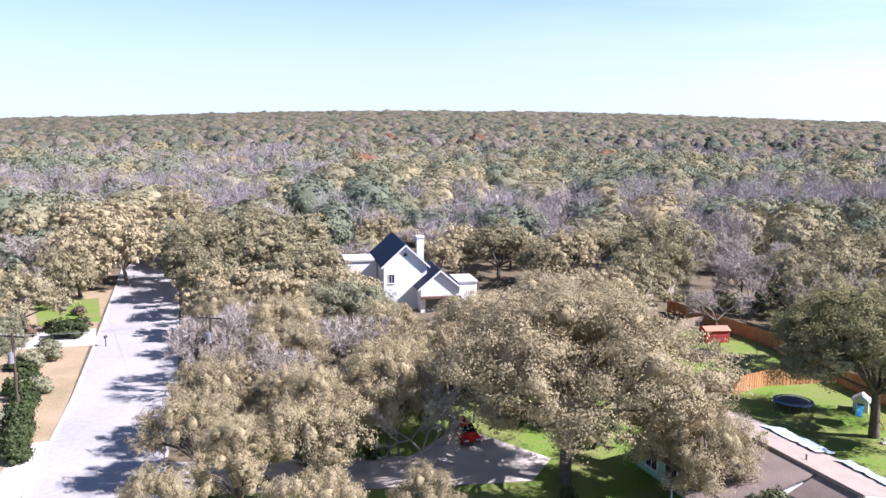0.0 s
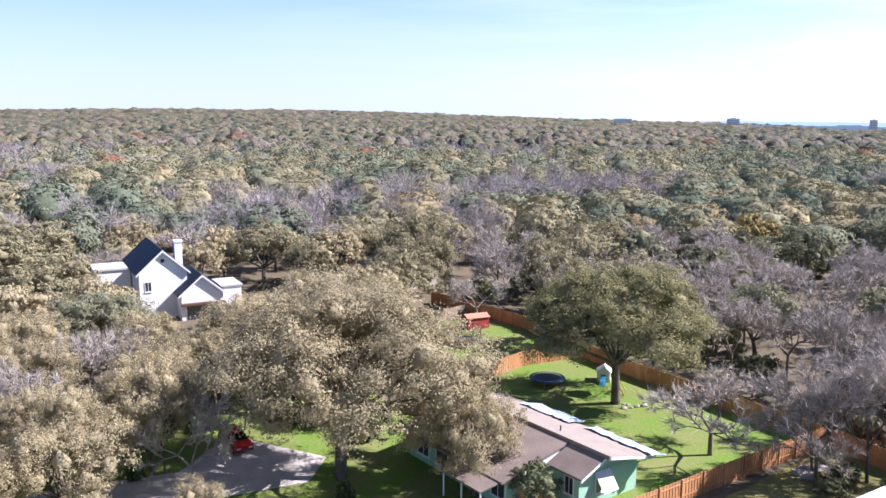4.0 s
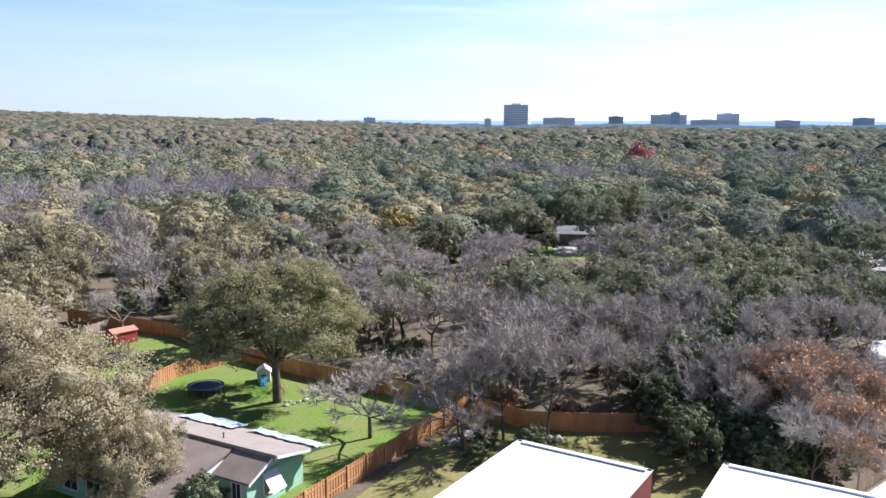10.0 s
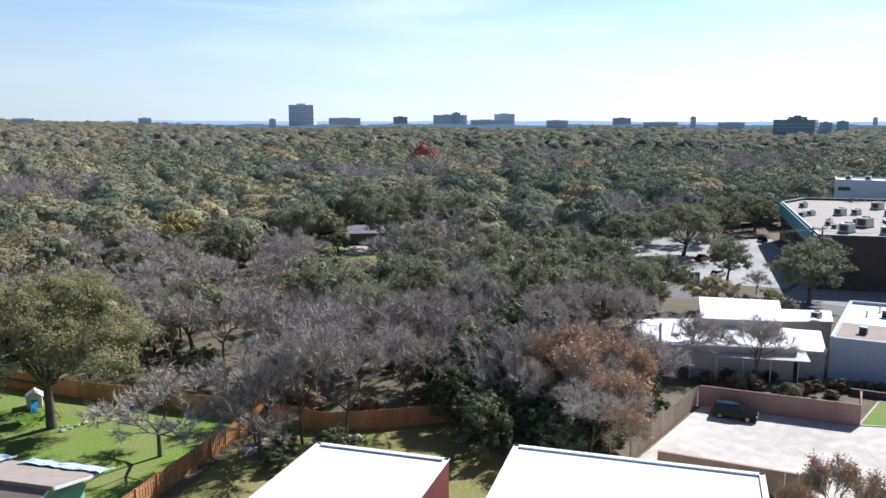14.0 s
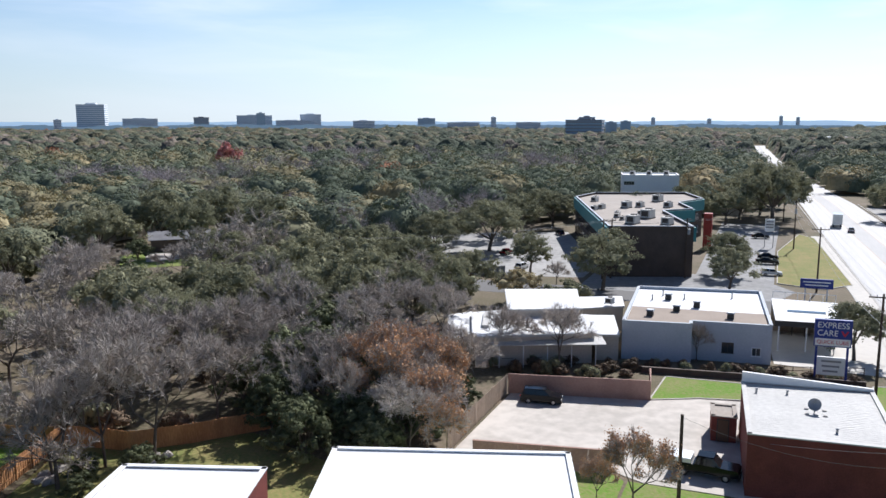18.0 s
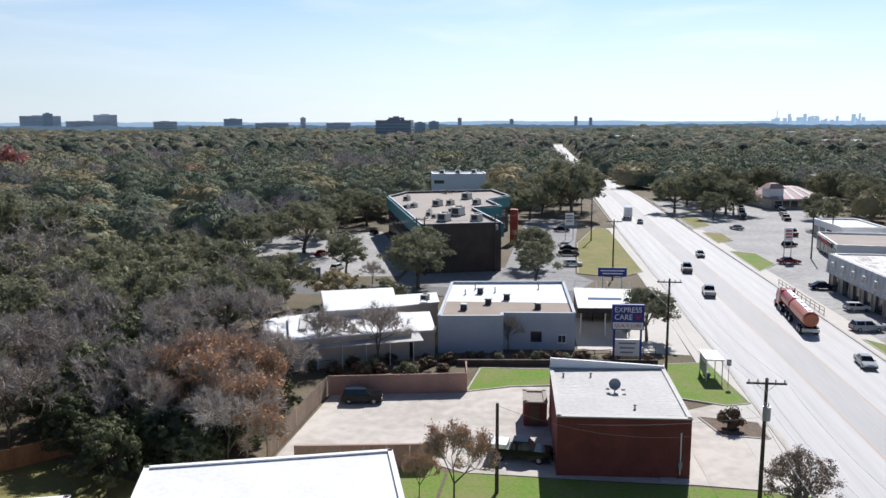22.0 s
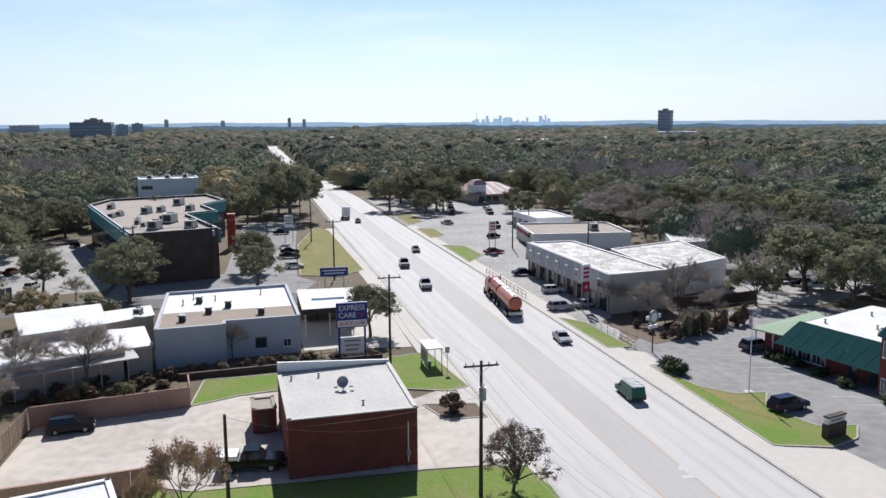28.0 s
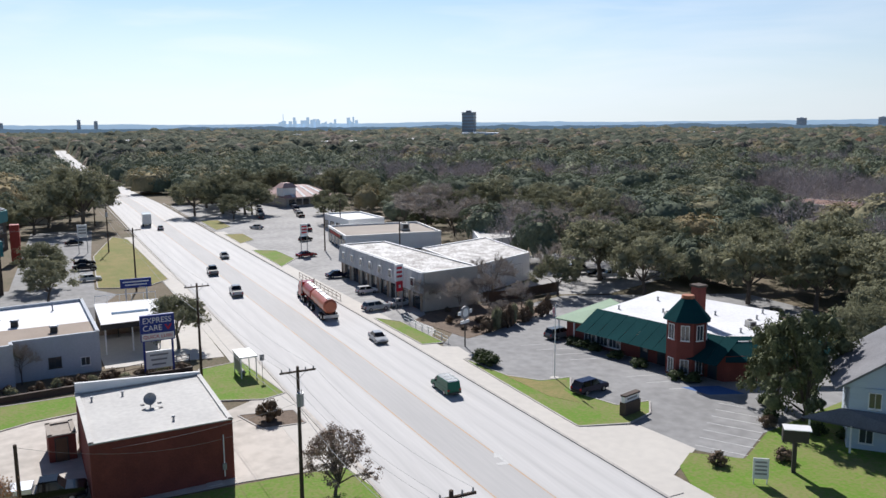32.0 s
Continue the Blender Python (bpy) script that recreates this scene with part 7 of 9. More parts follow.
def front_gable(ob, m, w, y0, y1, eave, ridge, roof, wall_m, wname="gable"):
    """A gable whose ridge runs along local y, with its face at y0."""
    for s in (1, -1):
        o = w + 0.45
        e = eave - 0.45 * (ridge - eave) / w
        g = Geo().add([m @ Vector(p) for p in ((0, y0 - 0.4, ridge), (s * o, y0 - 0.4, e), (s * o, y1 + 0.4, e), (0, y1 + 0.4, ridge), (0, y0 - 0.4, ridge + 0.22), (s * o, y0 - 0.4, e + 0.22), (s * o, y1 + 0.4, e + 0.22), (0, y1 + 0.4, ridge + 0.22))], [(0, 1, 2, 3), (7, 6, 5, 4), (0, 4, 5, 1), (1, 5, 6, 2), (2, 6, 7, 3)])
        part("roof_slope", g, roof, ob)
        part("bargeboard", Geo().add([m @ Vector(p) for p in ((0, y0 - 0.47, ridge - 0.1), (s * o, y0 - 0.47, e - 0.1), (s * o, y0 - 0.47, e + 0.2), (0, y0 - 0.47, ridge + 0.2), (0, y0 - 0.41, ridge - 0.1), (s * o, y0 - 0.41, e - 0.1), (s * o, y0 - 0.41, e + 0.2), (0, y0 - 0.41, ridge + 0.2))], [(0, 1, 2, 3), (7, 6, 5, 4)]), TRIM, ob)
    for y in (y0, y1):
        part(wname, Geo().add([m @ Vector(p) for p in ((-w, y, eave), (w, y, eave), (0, y, ridge))], [(0, 1, 2)]).add([m @ Vector(p) for p in ((-w, y + 0.15, eave), (w, y + 0.15, eave), (0, y + 0.15, ridge))], [(2, 1, 0)]), wall_m, ob)


front_gable(ww, WH, 3.3, 0.0, 14, 6.7, 9.7, NAVY, WHITEWALL)
LG = WH @ pose(4.7, -1.0, 0)
wall_run(ww, ccw([tuple((LG @ Vector((x, y, 0))).xy) for x, y in ((-2.9, -2.4), (3.0, -2.4), (3.0, 6), (-2.9, 6))]), -0.1, 3.8, WHITEWALL)
front_gable(ww, LG, 2.95, -2.4, 6, 3.8, 6.3, NAVY, WHITEWALL)
part("porch_beam", Geo().box(-3.0, -3.2, 2.2, 3.1, -2.5, 2.5, LG), DOORBROWN, ww)
window(ww, tuple((LG @ Vector((-2.9, -2.4, 0))).xy), tuple((LG @ Vector((3.0, -2.4, 0))).xy), 3.0, 0.1, 4.4, 2.0, DARKTRIM, "porch_opening", GLASS, 3, False)
fwa, fwb = tuple((WH @ Vector((-3.3, 0, 0))).xy), tuple((WH @ Vector((3.3, 0, 0))).xy)
window(ww, fwa, fwb, 1.2, 4.0, 0.8, 1.3, TRIM)
part("chimney", Geo().box(2.5, 4.2, 0, 3.6, 5.3, 10.2, WH), WHITEWALL, ww)
part("chimney_cap", Geo().box(2.4, 4.1, 10.2, 3.7, 5.4, 10.5, WH), TRIM, ww)
part("vent", Geo().tube((0, -0.1, 8.3), (0, -0.02, 8.3), 0.25, 0.3, 10, m=WH), DARKTRIM, ww)
part("side_roof", Geo().prism([tuple((WH @ Vector(p)).xy) for p in ((-8.6, 7, 0), (-3.4, 7, 0), (-3.4, 13, 0), (-8.6, 13, 0))], 6.2, 6.45), METALROOF, ww)
wall_run(ww, ccw([tuple((WH @ Vector((x, y, 0))).xy) for x, y in ((-8.4, 7.2), (-3.5, 7.2), (-3.5, 12.8), (-8.4, 12.8))]), -0.1, 6.15, WHITEWALL)
part("low_roof", Geo().prism([tuple((WH @ Vector(p)).xy) for p in ((7.9, -1, 0), (11.2, -1, 0), (11.2, 5, 0), (7.9, 5, 0))], 3.9, 4.1), METALROOF, ww)
wall_run(ww, ccw([tuple((WH @ Vector((x, y, 0))).xy) for x, y in ((8.1, -0.8), (11.0, -0.8), (11.0, 4.8), (8.1, 4.8))]), -0.1, 3.88, WHITEWALL)
for x, y, a, c, h in ((14, 104, 66, SHINGLEGREY, 3.0), (16, 118, 66, SHINGLETAN, 3.4), (-62, 300, -20, METALROOF, 4.2), (30, 138, 66, SHINGLEGREY, 3.2)):
    m = facing(x, y, a)
    o = thing("neighbour_house", "low house half hidden among the oaks", "house")
    wall_run(o, ccw([tuple((m @ Vector(p)).xy) for p in ((-6, -4, 0), (6, -4, 0), (6, 4, 0), (-6, 4, 0))]), -0.1, h, CREAM)
    gable_roof(o, m, 4.0, -6, 6, h, h + 1.6, c)


# ---- fences and walls ----
CEDAR = mat("cedar_boards", (0.60, 0.32, 0.145), 0.8, (0.42, 0.20, 0.088), 0.9, 0.9, 10, stretch=(1, 1, 0.25), rnd=0.3)
OLDBOARD = mat("weathered_boards", (0.46, 0.36, 0.27), 0.9, (0.32, 0.25, 0.19), 0.9, 0.9, 10, stretch=(1, 1, 0.25), rnd=0.3)
DARKBOARD = mat("dark_weathered_boards", (0.13, 0.085, 0.06), 0.9, (0.085, 0.06, 0.045), 0.9, 0.9, 10, stretch=(1, 1, 0.25), rnd=0.3)
ROSEWALL = mat("rose_block_wall", (0.40, 0.26, 0.21), 0.9, (0.32, 0.20, 0.165), 0.5, 0.8, 10, 0.006)


def picket_panel(seed, w, h, material):
    """A run of boards: each stands a little before or behind its neighbour, tops uneven."""
    rg = random.Random(seed)
    n = int(w / 0.155)
    prof = []
    for i in range(n):
        y = 0.016 if i % 2 else -0.016
        z = h + rg.uniform(-0.04, 0.04)
        prof += [(-w / 2 + w * i / n, y, z), (-w / 2 + w * (i + 1) / n, y, z)]
    m = len(prof)
    vs = [(x, y - 0.012, 0.03) for x, y, z in prof] + [(x, y - 0.012, z) for x, y, z in prof] + [(x, y + 0.012, z) for x, y, z in prof] + [(x, y + 0.012, 0.03) for x, y, z in prof]
    fs = []
    for i in range(m - 1):
        for a in range(3):
            fs.append((a * m + i, a * m + i + 1, (a + 1) * m + i + 1, (a + 1) * m + i))
    return Geo().add(vs, fs).mesh("picket_panel", material)


PANELS = {}


def fence(line, h, material, label, category="fence", posts=True, pitch=2.4):
    ob = thing("fence", label, category, group="yard fences")
    for (x0, y0), (x1, y1) in zip(line, line[1:]):
        a, b = Vector((x0, y0)), Vector((x1, y1))
        L = (b - a).length
        n = max(1, round(L / pitch))
        d = (b - a) / n
        ang = math.degrees(math.atan2(d.y, d.x))
        for k in range(n):
            key = (material.name, h, k % 3)
            if key not in PANELS:
                PANELS[key] = picket_panel(k, 2.4, h, material)
            c = a + d * (k + 0.5)
            p = part("picket_panel", PANELS[key], None, ob)
            p.matrix_basis = pose(c.x, c.y, 0, 0, 0, ang) @ Matrix.Diagonal((d.length / 2.4, 1, 1, 1))
            q = a + d * k
            if ("post", h, material.name) not in PANELS:
                PANELS[("post", h, material.name)] = Geo().box(-0.05, 0.02, -0.1, 0.05, 0.12, h + 0.05).mesh("post", material)
                PANELS[("rail", h, material.name)] = Geo().box(-1.2, 0.012, h * 0.25, 1.2, 0.05, h * 0.25 + 0.09).box(-1.2, 0.012, h * 0.8, 1.2, 0.05, h * 0.8 + 0.09).mesh("rail", material)
            p = part("post", PANELS[("post", h, material.name)], None, ob)
            p.matrix_basis = pose(q.x, q.y, 0, 0, 0, ang)
            p = part("rail", PANELS[("rail", h, material.name)], None, ob)
            p.matrix_basis = pose(c.x, c.y, 0, 0, 0, ang) @ Matrix.Diagonal((d.length / 2.4, 1, 1, 1))
    return ob


fence([(23.2, 82.0), (28.5, 82.9), (33.4, 86.1), (41.6, 87.8)], 1.85, CEDAR, "sunlit orange cedar board fence behind the lawn")
fence([(41.8, 87.6), (44.3, 77.9), (46.7, 70.4), (50.8, 57.6)], 1.85, CEDAR, "orange cedar board fence along the side of the lawn")
fence([(51.2, 57.2), (40, 53.4), (25.5, 48.2)], 1.85, CEDAR, "sunlit orange cedar board fence beside the ranch house")
fence([(51.4, 57.0), (52.4, 50.4), (56, 46.6), (64, 40)], 1.85, CEDAR, "brown cedar board fence in shade behind bare trees")
fence([(18.5, 56.0), (22.5, 50.6)], 1.7, CEDAR, "short cedar fence beside the house front")
fence([(42, 88), (39.9, 102.5), (35.6, 113.2), (31.5, 121)], 1.85, CEDAR, "dark red cedar fence behind the shed")
fence([(27.6, 109), (34.9, 113.4)], 1.3, OLDBOARD, "low pale board fence by the shed")
fence([(50.8, 58), (60, 66), (76, 72)], 1.7, DARKBOARD, "dark weathered fence in the thicket")
fence([(62.4, 24.7), (79.3, 24.6)], 2.1, OLDBOARD, "weathered grey-tan board fence beside the yard")
fence([(112.8, -57.7), (112.9, -64.2), (115.2, -72.8)], 1.7, DARKBOARD, "dark weathered board fence behind the ditch")
yw = thing("yard_wall", "rose-brown panel wall with posts at the back of the yard", "wall")
a, b = Vector((79.4, 24.4)), Vector((82.5, 10.2))
d = (b - a) / 7
for k in range(7):
    c = a + d * (k + 0.5)
    m = pose(c.x, c.y, 0, 0, 0, math.degrees(math.atan2(d.y, d.x)))
    part("wall_panel", Geo().box(-d.length / 2 + 0.01, -0.07, 0, d.length / 2 - 0.01, 0.07, 2.15, m), ROSEWALL, yw)
    part("post", Geo().box(-d.length / 2 - 0.12, -0.13, 0, -d.length / 2 + 0.12, -0.071, 2.2, m), ROSEWALL, yw)
fw = thing("yard_wall", "rose-brown block wall at the front of the yard", "wall")
a, b = Vector((61.3, 22.0)), Vector((63.4, 10.7))
d = (b - a) / 6
for k in range(6):
    c = a + d * (k + 0.5)
    m = pose(c.x, c.y, 0, 0, 0, math.degrees(math.atan2(d.y, d.x)))
    part("wall_panel", Geo().box(-d.length / 2 + 0.01, -0.08, 0, d.length / 2 - 0.01, 0.08, 1.95, m), ROSEWALL, fw)
    part("coping", Geo().box(-d.length / 2 + 0.006, -0.12, 1.952, d.length / 2 - 0.006, 0.12, 2.03, m), ROSEWALL, fw)
part("wing_panel", Geo().prism([(82.4, 10.2), (82.6, 10.2), (88, 10.9), (87.9, 11.1)], 0, 1.8), ROSEWALL, yw)
kr = thing("retaining_wall", "low dark retaining wall along the ditch", "wall")
part("wall", Geo().prism([(91.8, 12.5), (92.2, 12.5), (95.4, -10.8), (95.0, -10.8)], -0.1, 0.7), DARKBRICK, kr)


def rail_fence(line, h, material, label, pitch=2.0):
    ob = thing("guard_rail", label, "rail")
    for (x0, y0), (x1, y1) in zip(line, line[1:]):
        a, b = Vector((x0, y0)), Vector((x1, y1))
        n = max(1, round((b - a).length / pitch))
        for k in range(n + 1):
            p = a + (b - a) * (k / n)
            part("post", Geo().tube((p.x, p.y, 0), (p.x, p.y, h), 0.05, 0.05, 6), material, ob)
        for z in (h - 0.05, h * 0.5):
            part("bar", Geo().tube((*a, z), (*b, z), 0.045, 0.045, 6), material, ob)
    return ob


RUST = mat("rusty_pipe", (0.14, 0.09, 0.07), 0.8)
rail_fence([(146.6, -36.6), (124.5, -37.7)], 1.1, RUST, "dark pipe rail along the edge of the shop lot")
rail_fence([(107.2, -41.9), (93.2, -42.6)], 1.0, WHITEPAINT, "white pipe rail above a ditch")
rail_fence([(95.6, 2), (99.6, -11)], 1.0, RUST, "dark pipe rail along the ditch")


# ---- poles, wires, signs ----
POLE = mat("creosote_pole", (0.10, 0.07, 0.052), 0.9, (0.06, 0.045, 0.035), 1.5, 0.8, 6, stretch=(1, 1, 0.2))
CERAMIC = mat("grey_insulator", (0.4, 0.4, 0.4), 0.4)
WIRE = mat("wire", (0.34, 0.34, 0.33), 0.5)


def power_pole(x, y, h, az, arms=1, can=True, label="dark wooden power pole with a crossarm and transformer"):
    ob = thing("power_pole", label, "power pole", facing(x, y, az), group="power poles")
    part("pole", Geo().tube((0, 0, -0.2), (0, 0, h), 0.17, 0.11, 10), POLE, ob)
    for k in range(arms):
        z = h - 0.45 - k * 0.9
        arm = part("crossarm", Geo().box(-1.35, -0.06, z, 1.35, 0.06, z + 0.13), POLE, ob)
        for q in (-1.2, -0.6, 0.6, 1.2):
            part("insulator", Geo().tube((q, 0, z + 0.13), (q, 0, z + 0.36), 0.055, 0.04, 7), CERAMIC, arm)
        part("brace", Geo().tube((-0.7, 0.07, z), (0, 0.12, z - 0.6), 0.02, 0.02, 4).tube((0.7, 0.07, z), (0, 0.12, z - 0.6), 0.02, 0.02, 4), GALV, ob)
    if can:
        c = part("transformer", Geo().tube((0, -0.42, h - 2.9), (0, -0.42, h - 1.9), 0.27, 0.27, 12), GALV, ob)
        part("bushing", Geo().tube((0.1, -0.42, h - 1.9), (0.1, -0.42, h - 1.65), 0.05, 0.03, 6), CERAMIC, c)
    return ob


def wire(a, b, sag=0.6, r=0.011):
    a, b = Vector(a), Vector(b)
    n = 10
    pts = [a.lerp(b, k / n) - Vector((0, 0, sag * 4 * (k / n) * (1 - k / n))) for k in range(n + 1)]
    d = (b - a).normalized()
    u = Vector((-d.y, d.x, 0)).normalized() * r
    w = Vector((0, 0, r))
    vs = [p + o for p in pts for o in (u, w - u * 0.5, -w - u * 0.5)]
    g = Geo().add(vs, [(3 * k + j, 3 * k + (j + 1) % 3, 3 * k + 3 + (j + 1) % 3, 3 * k + 3 + j) for k in range(n) for j in range(3)])
    return solid("power_line", g, WIRE, "thin dark overhead power line", "power line", group="power lines")


ROADPOLES = [(33.5, -15.4, 11.0), (57.2, -13.9, 10.8), (92.2, -11.4, 11.0), (147.6, -8.2, 11.0), (196, -5.6, 11.0), (250, -4, 11.0)]
for x, y, h in ROADPOLES:
    power_pole(x, y, h, 88, 1, x in (57.2, 196), "dark wooden power pole with a crossarm beside the road")
for (x0, y0, h0), (x1, y1, h1) in zip(ROADPOLES, ROADPOLES[1:]):
    for o in (-1.2, 0.6, 1.2):
        wire((x0 + 0.03 * o, y0 + o, h0 - 0.1), (x1 + 0.03 * o, y1 + o, h1 - 0.1), 0.8)
    wire((x0, y0, h0 - 3.2), (x1, y1, h1 - 3.2), 1.0, 0.02)
yp = thing("yard_pole", "plain grey-brown wooden pole in the yard", "pole", pose(59.2, 5.0, 0))
part("pole", Geo().tube((0, 0, -0.2), (0, 0, 7.3), 0.16, 0.12, 10), POLE, yp)
wire((57.2, -13.9, 8.0), (63.3, -1.0, 4.4), 0.3)
wire((59.2, 5.0, 7.1), (64, -10, 3.6), 0.9)
power_pole(-25.6, 81.0, 8.6, 10, 1, True)
power_pole(-42.2, 73.8, 8.4, 10, 1, True)
power_pole(-64, 152, 9, 10, 1, False, "dark wooden power pole beside the side street")
for o in (-0.6, 0.6):
    wire((-42.2 + o, 73.8, 8.2), (-25.6 + o, 81.0, 8.4), 0.5)
wire((-25.6, 81, 8.0), (-64, 152, 8.6), 1.0)
for x, y, h in ((146, 27.5, 11), (147.2, 26.2, 11), (152.5, 13.6, 11), (118, 66, 9.5), (203, -62, 9), (176, -50, 10), (150, -58, 9), (-96, 232, 9)):
    power_pole(x, y, h, 20, 1, x in (152.5, 118), "weathered power pole among the buildings")
for o in (-1, 0, 1):
    wire((146, 27.5 + o, 10.6), (152.5, 13.6 + o, 10.6), 0.5)
    wire((152.5, 13.6 + o, 10.6), (196, -5.6 + o, 10.9), 1.0)
    wire((146, 27.5 + o, 10.6), (118, 66 + o, 9.2), 0.8)


def lettering(parent, text, size, m, material, name="lettering"):
    cu = bpy.data.curves.new(name, "FONT")
    cu.body, cu.size, cu.extrude, cu.align_x, cu.align_y = text, size, 0.012, "CENTER", "CENTER"
    tmp = bpy.data.objects.new(name, cu)
    me = bpy.data.meshes.new_from_object(tmp)
    me.materials.clear()
    me.materials.append(material)
    bpy.data.objects.remove(tmp)
    ob = new(name, me)
    ob.parent = parent
    ob.matrix_basis = m
    return ob


SIGNBLUE = mat("sign_blue", (0.025, 0.05, 0.26), 0.4, (0.02, 0.04, 0.21), 0.5, 0.4)
SIGNRED = mat("sign_red", (0.55, 0.03, 0.05), 0.5)
SIGNWHITE = mat("sign_white", (0.80, 0.80, 0.79), 0.5, (0.72, 0.72, 0.71), 0.8, 0.5)
SIGNGREY = mat("sign_grey_letters", (0.30, 0.30, 0.31), 0.6)
SG = pose(95.0, -7.2, 0, 0, 0, -86.5)
ps = thing("pylon_sign", "blue and white pylon sign of a quick lube shop", "sign", SG)
for x in (-1.55, 1.55):
    part("leg", Geo().box(x - 0.11, -0.11, 0, x + 0.11, 0.11, 4.3), SIGNBLUE, ps)
part("cabinet", Geo().box(-1.85, -0.22, 4.3, 1.85, 0.22, 7.3), SIGNBLUE, ps)
part("white_band", Geo().box(-1.75, -0.232, 4.4, 1.75, -0.222, 5.2), SIGNWHITE, ps)
lettering(ps, "QUICK LUBE", 0.56, pose(0, -0.246, 4.8, 90, 0, 0), SIGNRED)
lettering(ps, "EXPRESS", 0.92, pose(-0.02, -0.236, 6.66, 90, 0, 0) @ Matrix.Scale(0.92, 4, (1, 0, 0)), SIGNWHITE)
lettering(ps, "CARE", 0.92, pose(-0.55, -0.236, 5.78, 90, 0, 0) @ Matrix.Scale(0.92, 4, (1, 0, 0)), SIGNWHITE)
part("logo_mark", Geo().add([(0.75, -0.24, 6.1), (0.95, -0.24, 6.1), (1.15, -0.24, 5.75), (1.35, -0.24, 6.1), (1.55, -0.24, 6.1), (1.2, -0.24, 5.5), (1.1, -0.24, 5.5)], [(6, 5, 4, 3, 2, 1, 0)]), SIGNRED, ps)
part("message_board", Geo().box(-1.4, -0.12, 1.1, 1.4, 0.12, 3.1), SIGNWHITE, ps)
for k in range(3):
    part("message_bar", Geo().box(-1.0 + 0.1 * k, -0.135, 2.55 - k * 0.55, 1.0 - 0.15 * k, -0.122, 2.75 - k * 0.55), SIGNGREY, ps)
bs = thing("billboard", "long low blue sign with white lettering bars", "sign", pose(139.4, -7.7, 0, 0, 0, -88))
part("board", Geo().box(-2.4, -0.15, 2.2, 2.4, 0.15, 3.7), SIGNBLUE, bs)
for x in (-1.6, 1.6):
    part("post", Geo().box(x - 0.1, -0.1, 0, x + 0.1, 0.1, 2.2), TRIM, bs)
for k in range(2):
    part("text_bar", Geo().box(-2.0 + 0.3 * k, -0.165, 3.1 - k * 0.5, 2.0 - 0.3 * k, -0.152, 3.3 - k * 0.5), SIGNWHITE, bs)
for x, y, az, h, w, hh, c, lb in ((115.0, -44.2, -70, 7.0, 1.5, 2.6, SIGNRED, "tall white sign with a red panel on posts"), (173, -44.5, -75, 6.8, 1.7, 2.6, SIGNRED, "white double-post shop sign with red lettering bars"), (197, -0.4, -88, 6.5, 2.0, 2.8, SIGNGREY, "tall white lot sign on posts")):
    o = thing("shop_sign", lb, "sign", pose(x, y, 0, 0, 0, az))
    part("panel", Geo().box(-w / 2, -0.15, h - hh, w / 2, 0.15, h), SIGNWHITE, o)
    if y < -44.1 and x < 120:
        part("lower_panel", Geo().box(-w / 2 + 0.2, -0.19, h - hh - 1.6, w / 2 - 0.1, 0.12, h - hh - 0.05), c, o)
        part("emblem", Geo().box(-0.22, -0.2, h - hh - 1.1, 0.22, -0.192, h - hh - 0.6), SIGNWHITE, o)
    for k in range(3):
        part("text_bar", Geo().box(-w / 2 + 0.2, -0.165, h - 0.75 - k * 0.65, w / 2 - 0.2, -0.152, h - 0.4 - k * 0.65), c, o)
    for s in (-1, 1):
        part("post", Geo().tube((s * (w / 2 - 0.1), 0, 0), (s * (w / 2 - 0.1), 0, h - hh), 0.08, 0.08, 8), GALV, o)
rs_ = thing("round_sign", "grey shaped sign on a dark pole by the lot entry", "sign", pose(91.2, -44.0, 0, 0, 0, -65))
part("pole", Geo().tube((0, 0, 0), (0, 0, 3.6), 0.09, 0.08, 8), DARKTRIM, rs_)
part("disc", Geo().tube((0, -0.1, 4.5), (0, 0.1, 4.5), 0.85, 0.85, 16), SIGNGREY, rs_)
part("ring", Geo().tube((0, -0.12, 4.5), (0, -0.10, 4.5), 0.55, 0.55, 16), SIGNWHITE, rs_)
part("wing", Geo().box(-1.3, -0.09, 4.3, 1.3, 0.09, 4.75), SIGNWHITE, rs_)
part("lower_board", Geo().box(-0.8, -0.09, 3.1, 0.8, 0.09, 3.5), SIGNWHITE, rs_)
fp_ = thing("flagpole", "tall white flagpole with a small flag hanging", "flagpole", pose(75.0, -47.3, 0))
part("base", Geo().tube((0, 0, 0), (0, 0, 0.16), 0.55, 0.5, 14), CONCRETE, fp_)
part("pole", Geo().tube((0, 0, 0.1), (0, 0, 8.6), 0.07, 0.04, 8), SIGNWHITE, fp_)
part("ball", Geo().ball((0, 0, 8.68), 0.1, 0.1, 0.1), YELLOW, fp_)
fl = Geo()
for k in range(6):
    fl.quad((0.05 + 0.08 * k, 0.10 * math.sin(k * 1.3), 8.3 - 0.06 * k), (0.13 + 0.08 * k, 0.10 * math.sin((k + 1) * 1.3), 8.24 - 0.06 * k), (0.10 + 0.06 * k, 0.10 * math.sin((k + 1) * 1.3), 7.3 - 0.05 * k), (0.05 + 0.06 * k, 0.10 * math.sin(k * 1.3), 7.3 - 0.05 * k))
part("flag", fl, mat("flag_cloth", (0.45, 0.12, 0.14), 0.8, (0.55, 0.55, 0.6), 3.0, 0.9, 3), fp_)
ms = thing("monument_sign", "dark brick monument sign with a white name panel", "sign", pose(62.4, -48.1, 0, 0, 0, -72))
part("plinth", Geo().box(-1.25, -0.35, 0.05, 1.25, 0.35, 1.4), DARKBRICK, ms)
part("cap", Geo().box(-1.25, -0.3, 2.0, 1.25, 0.3, 2.15), DARKBRICK, ms)
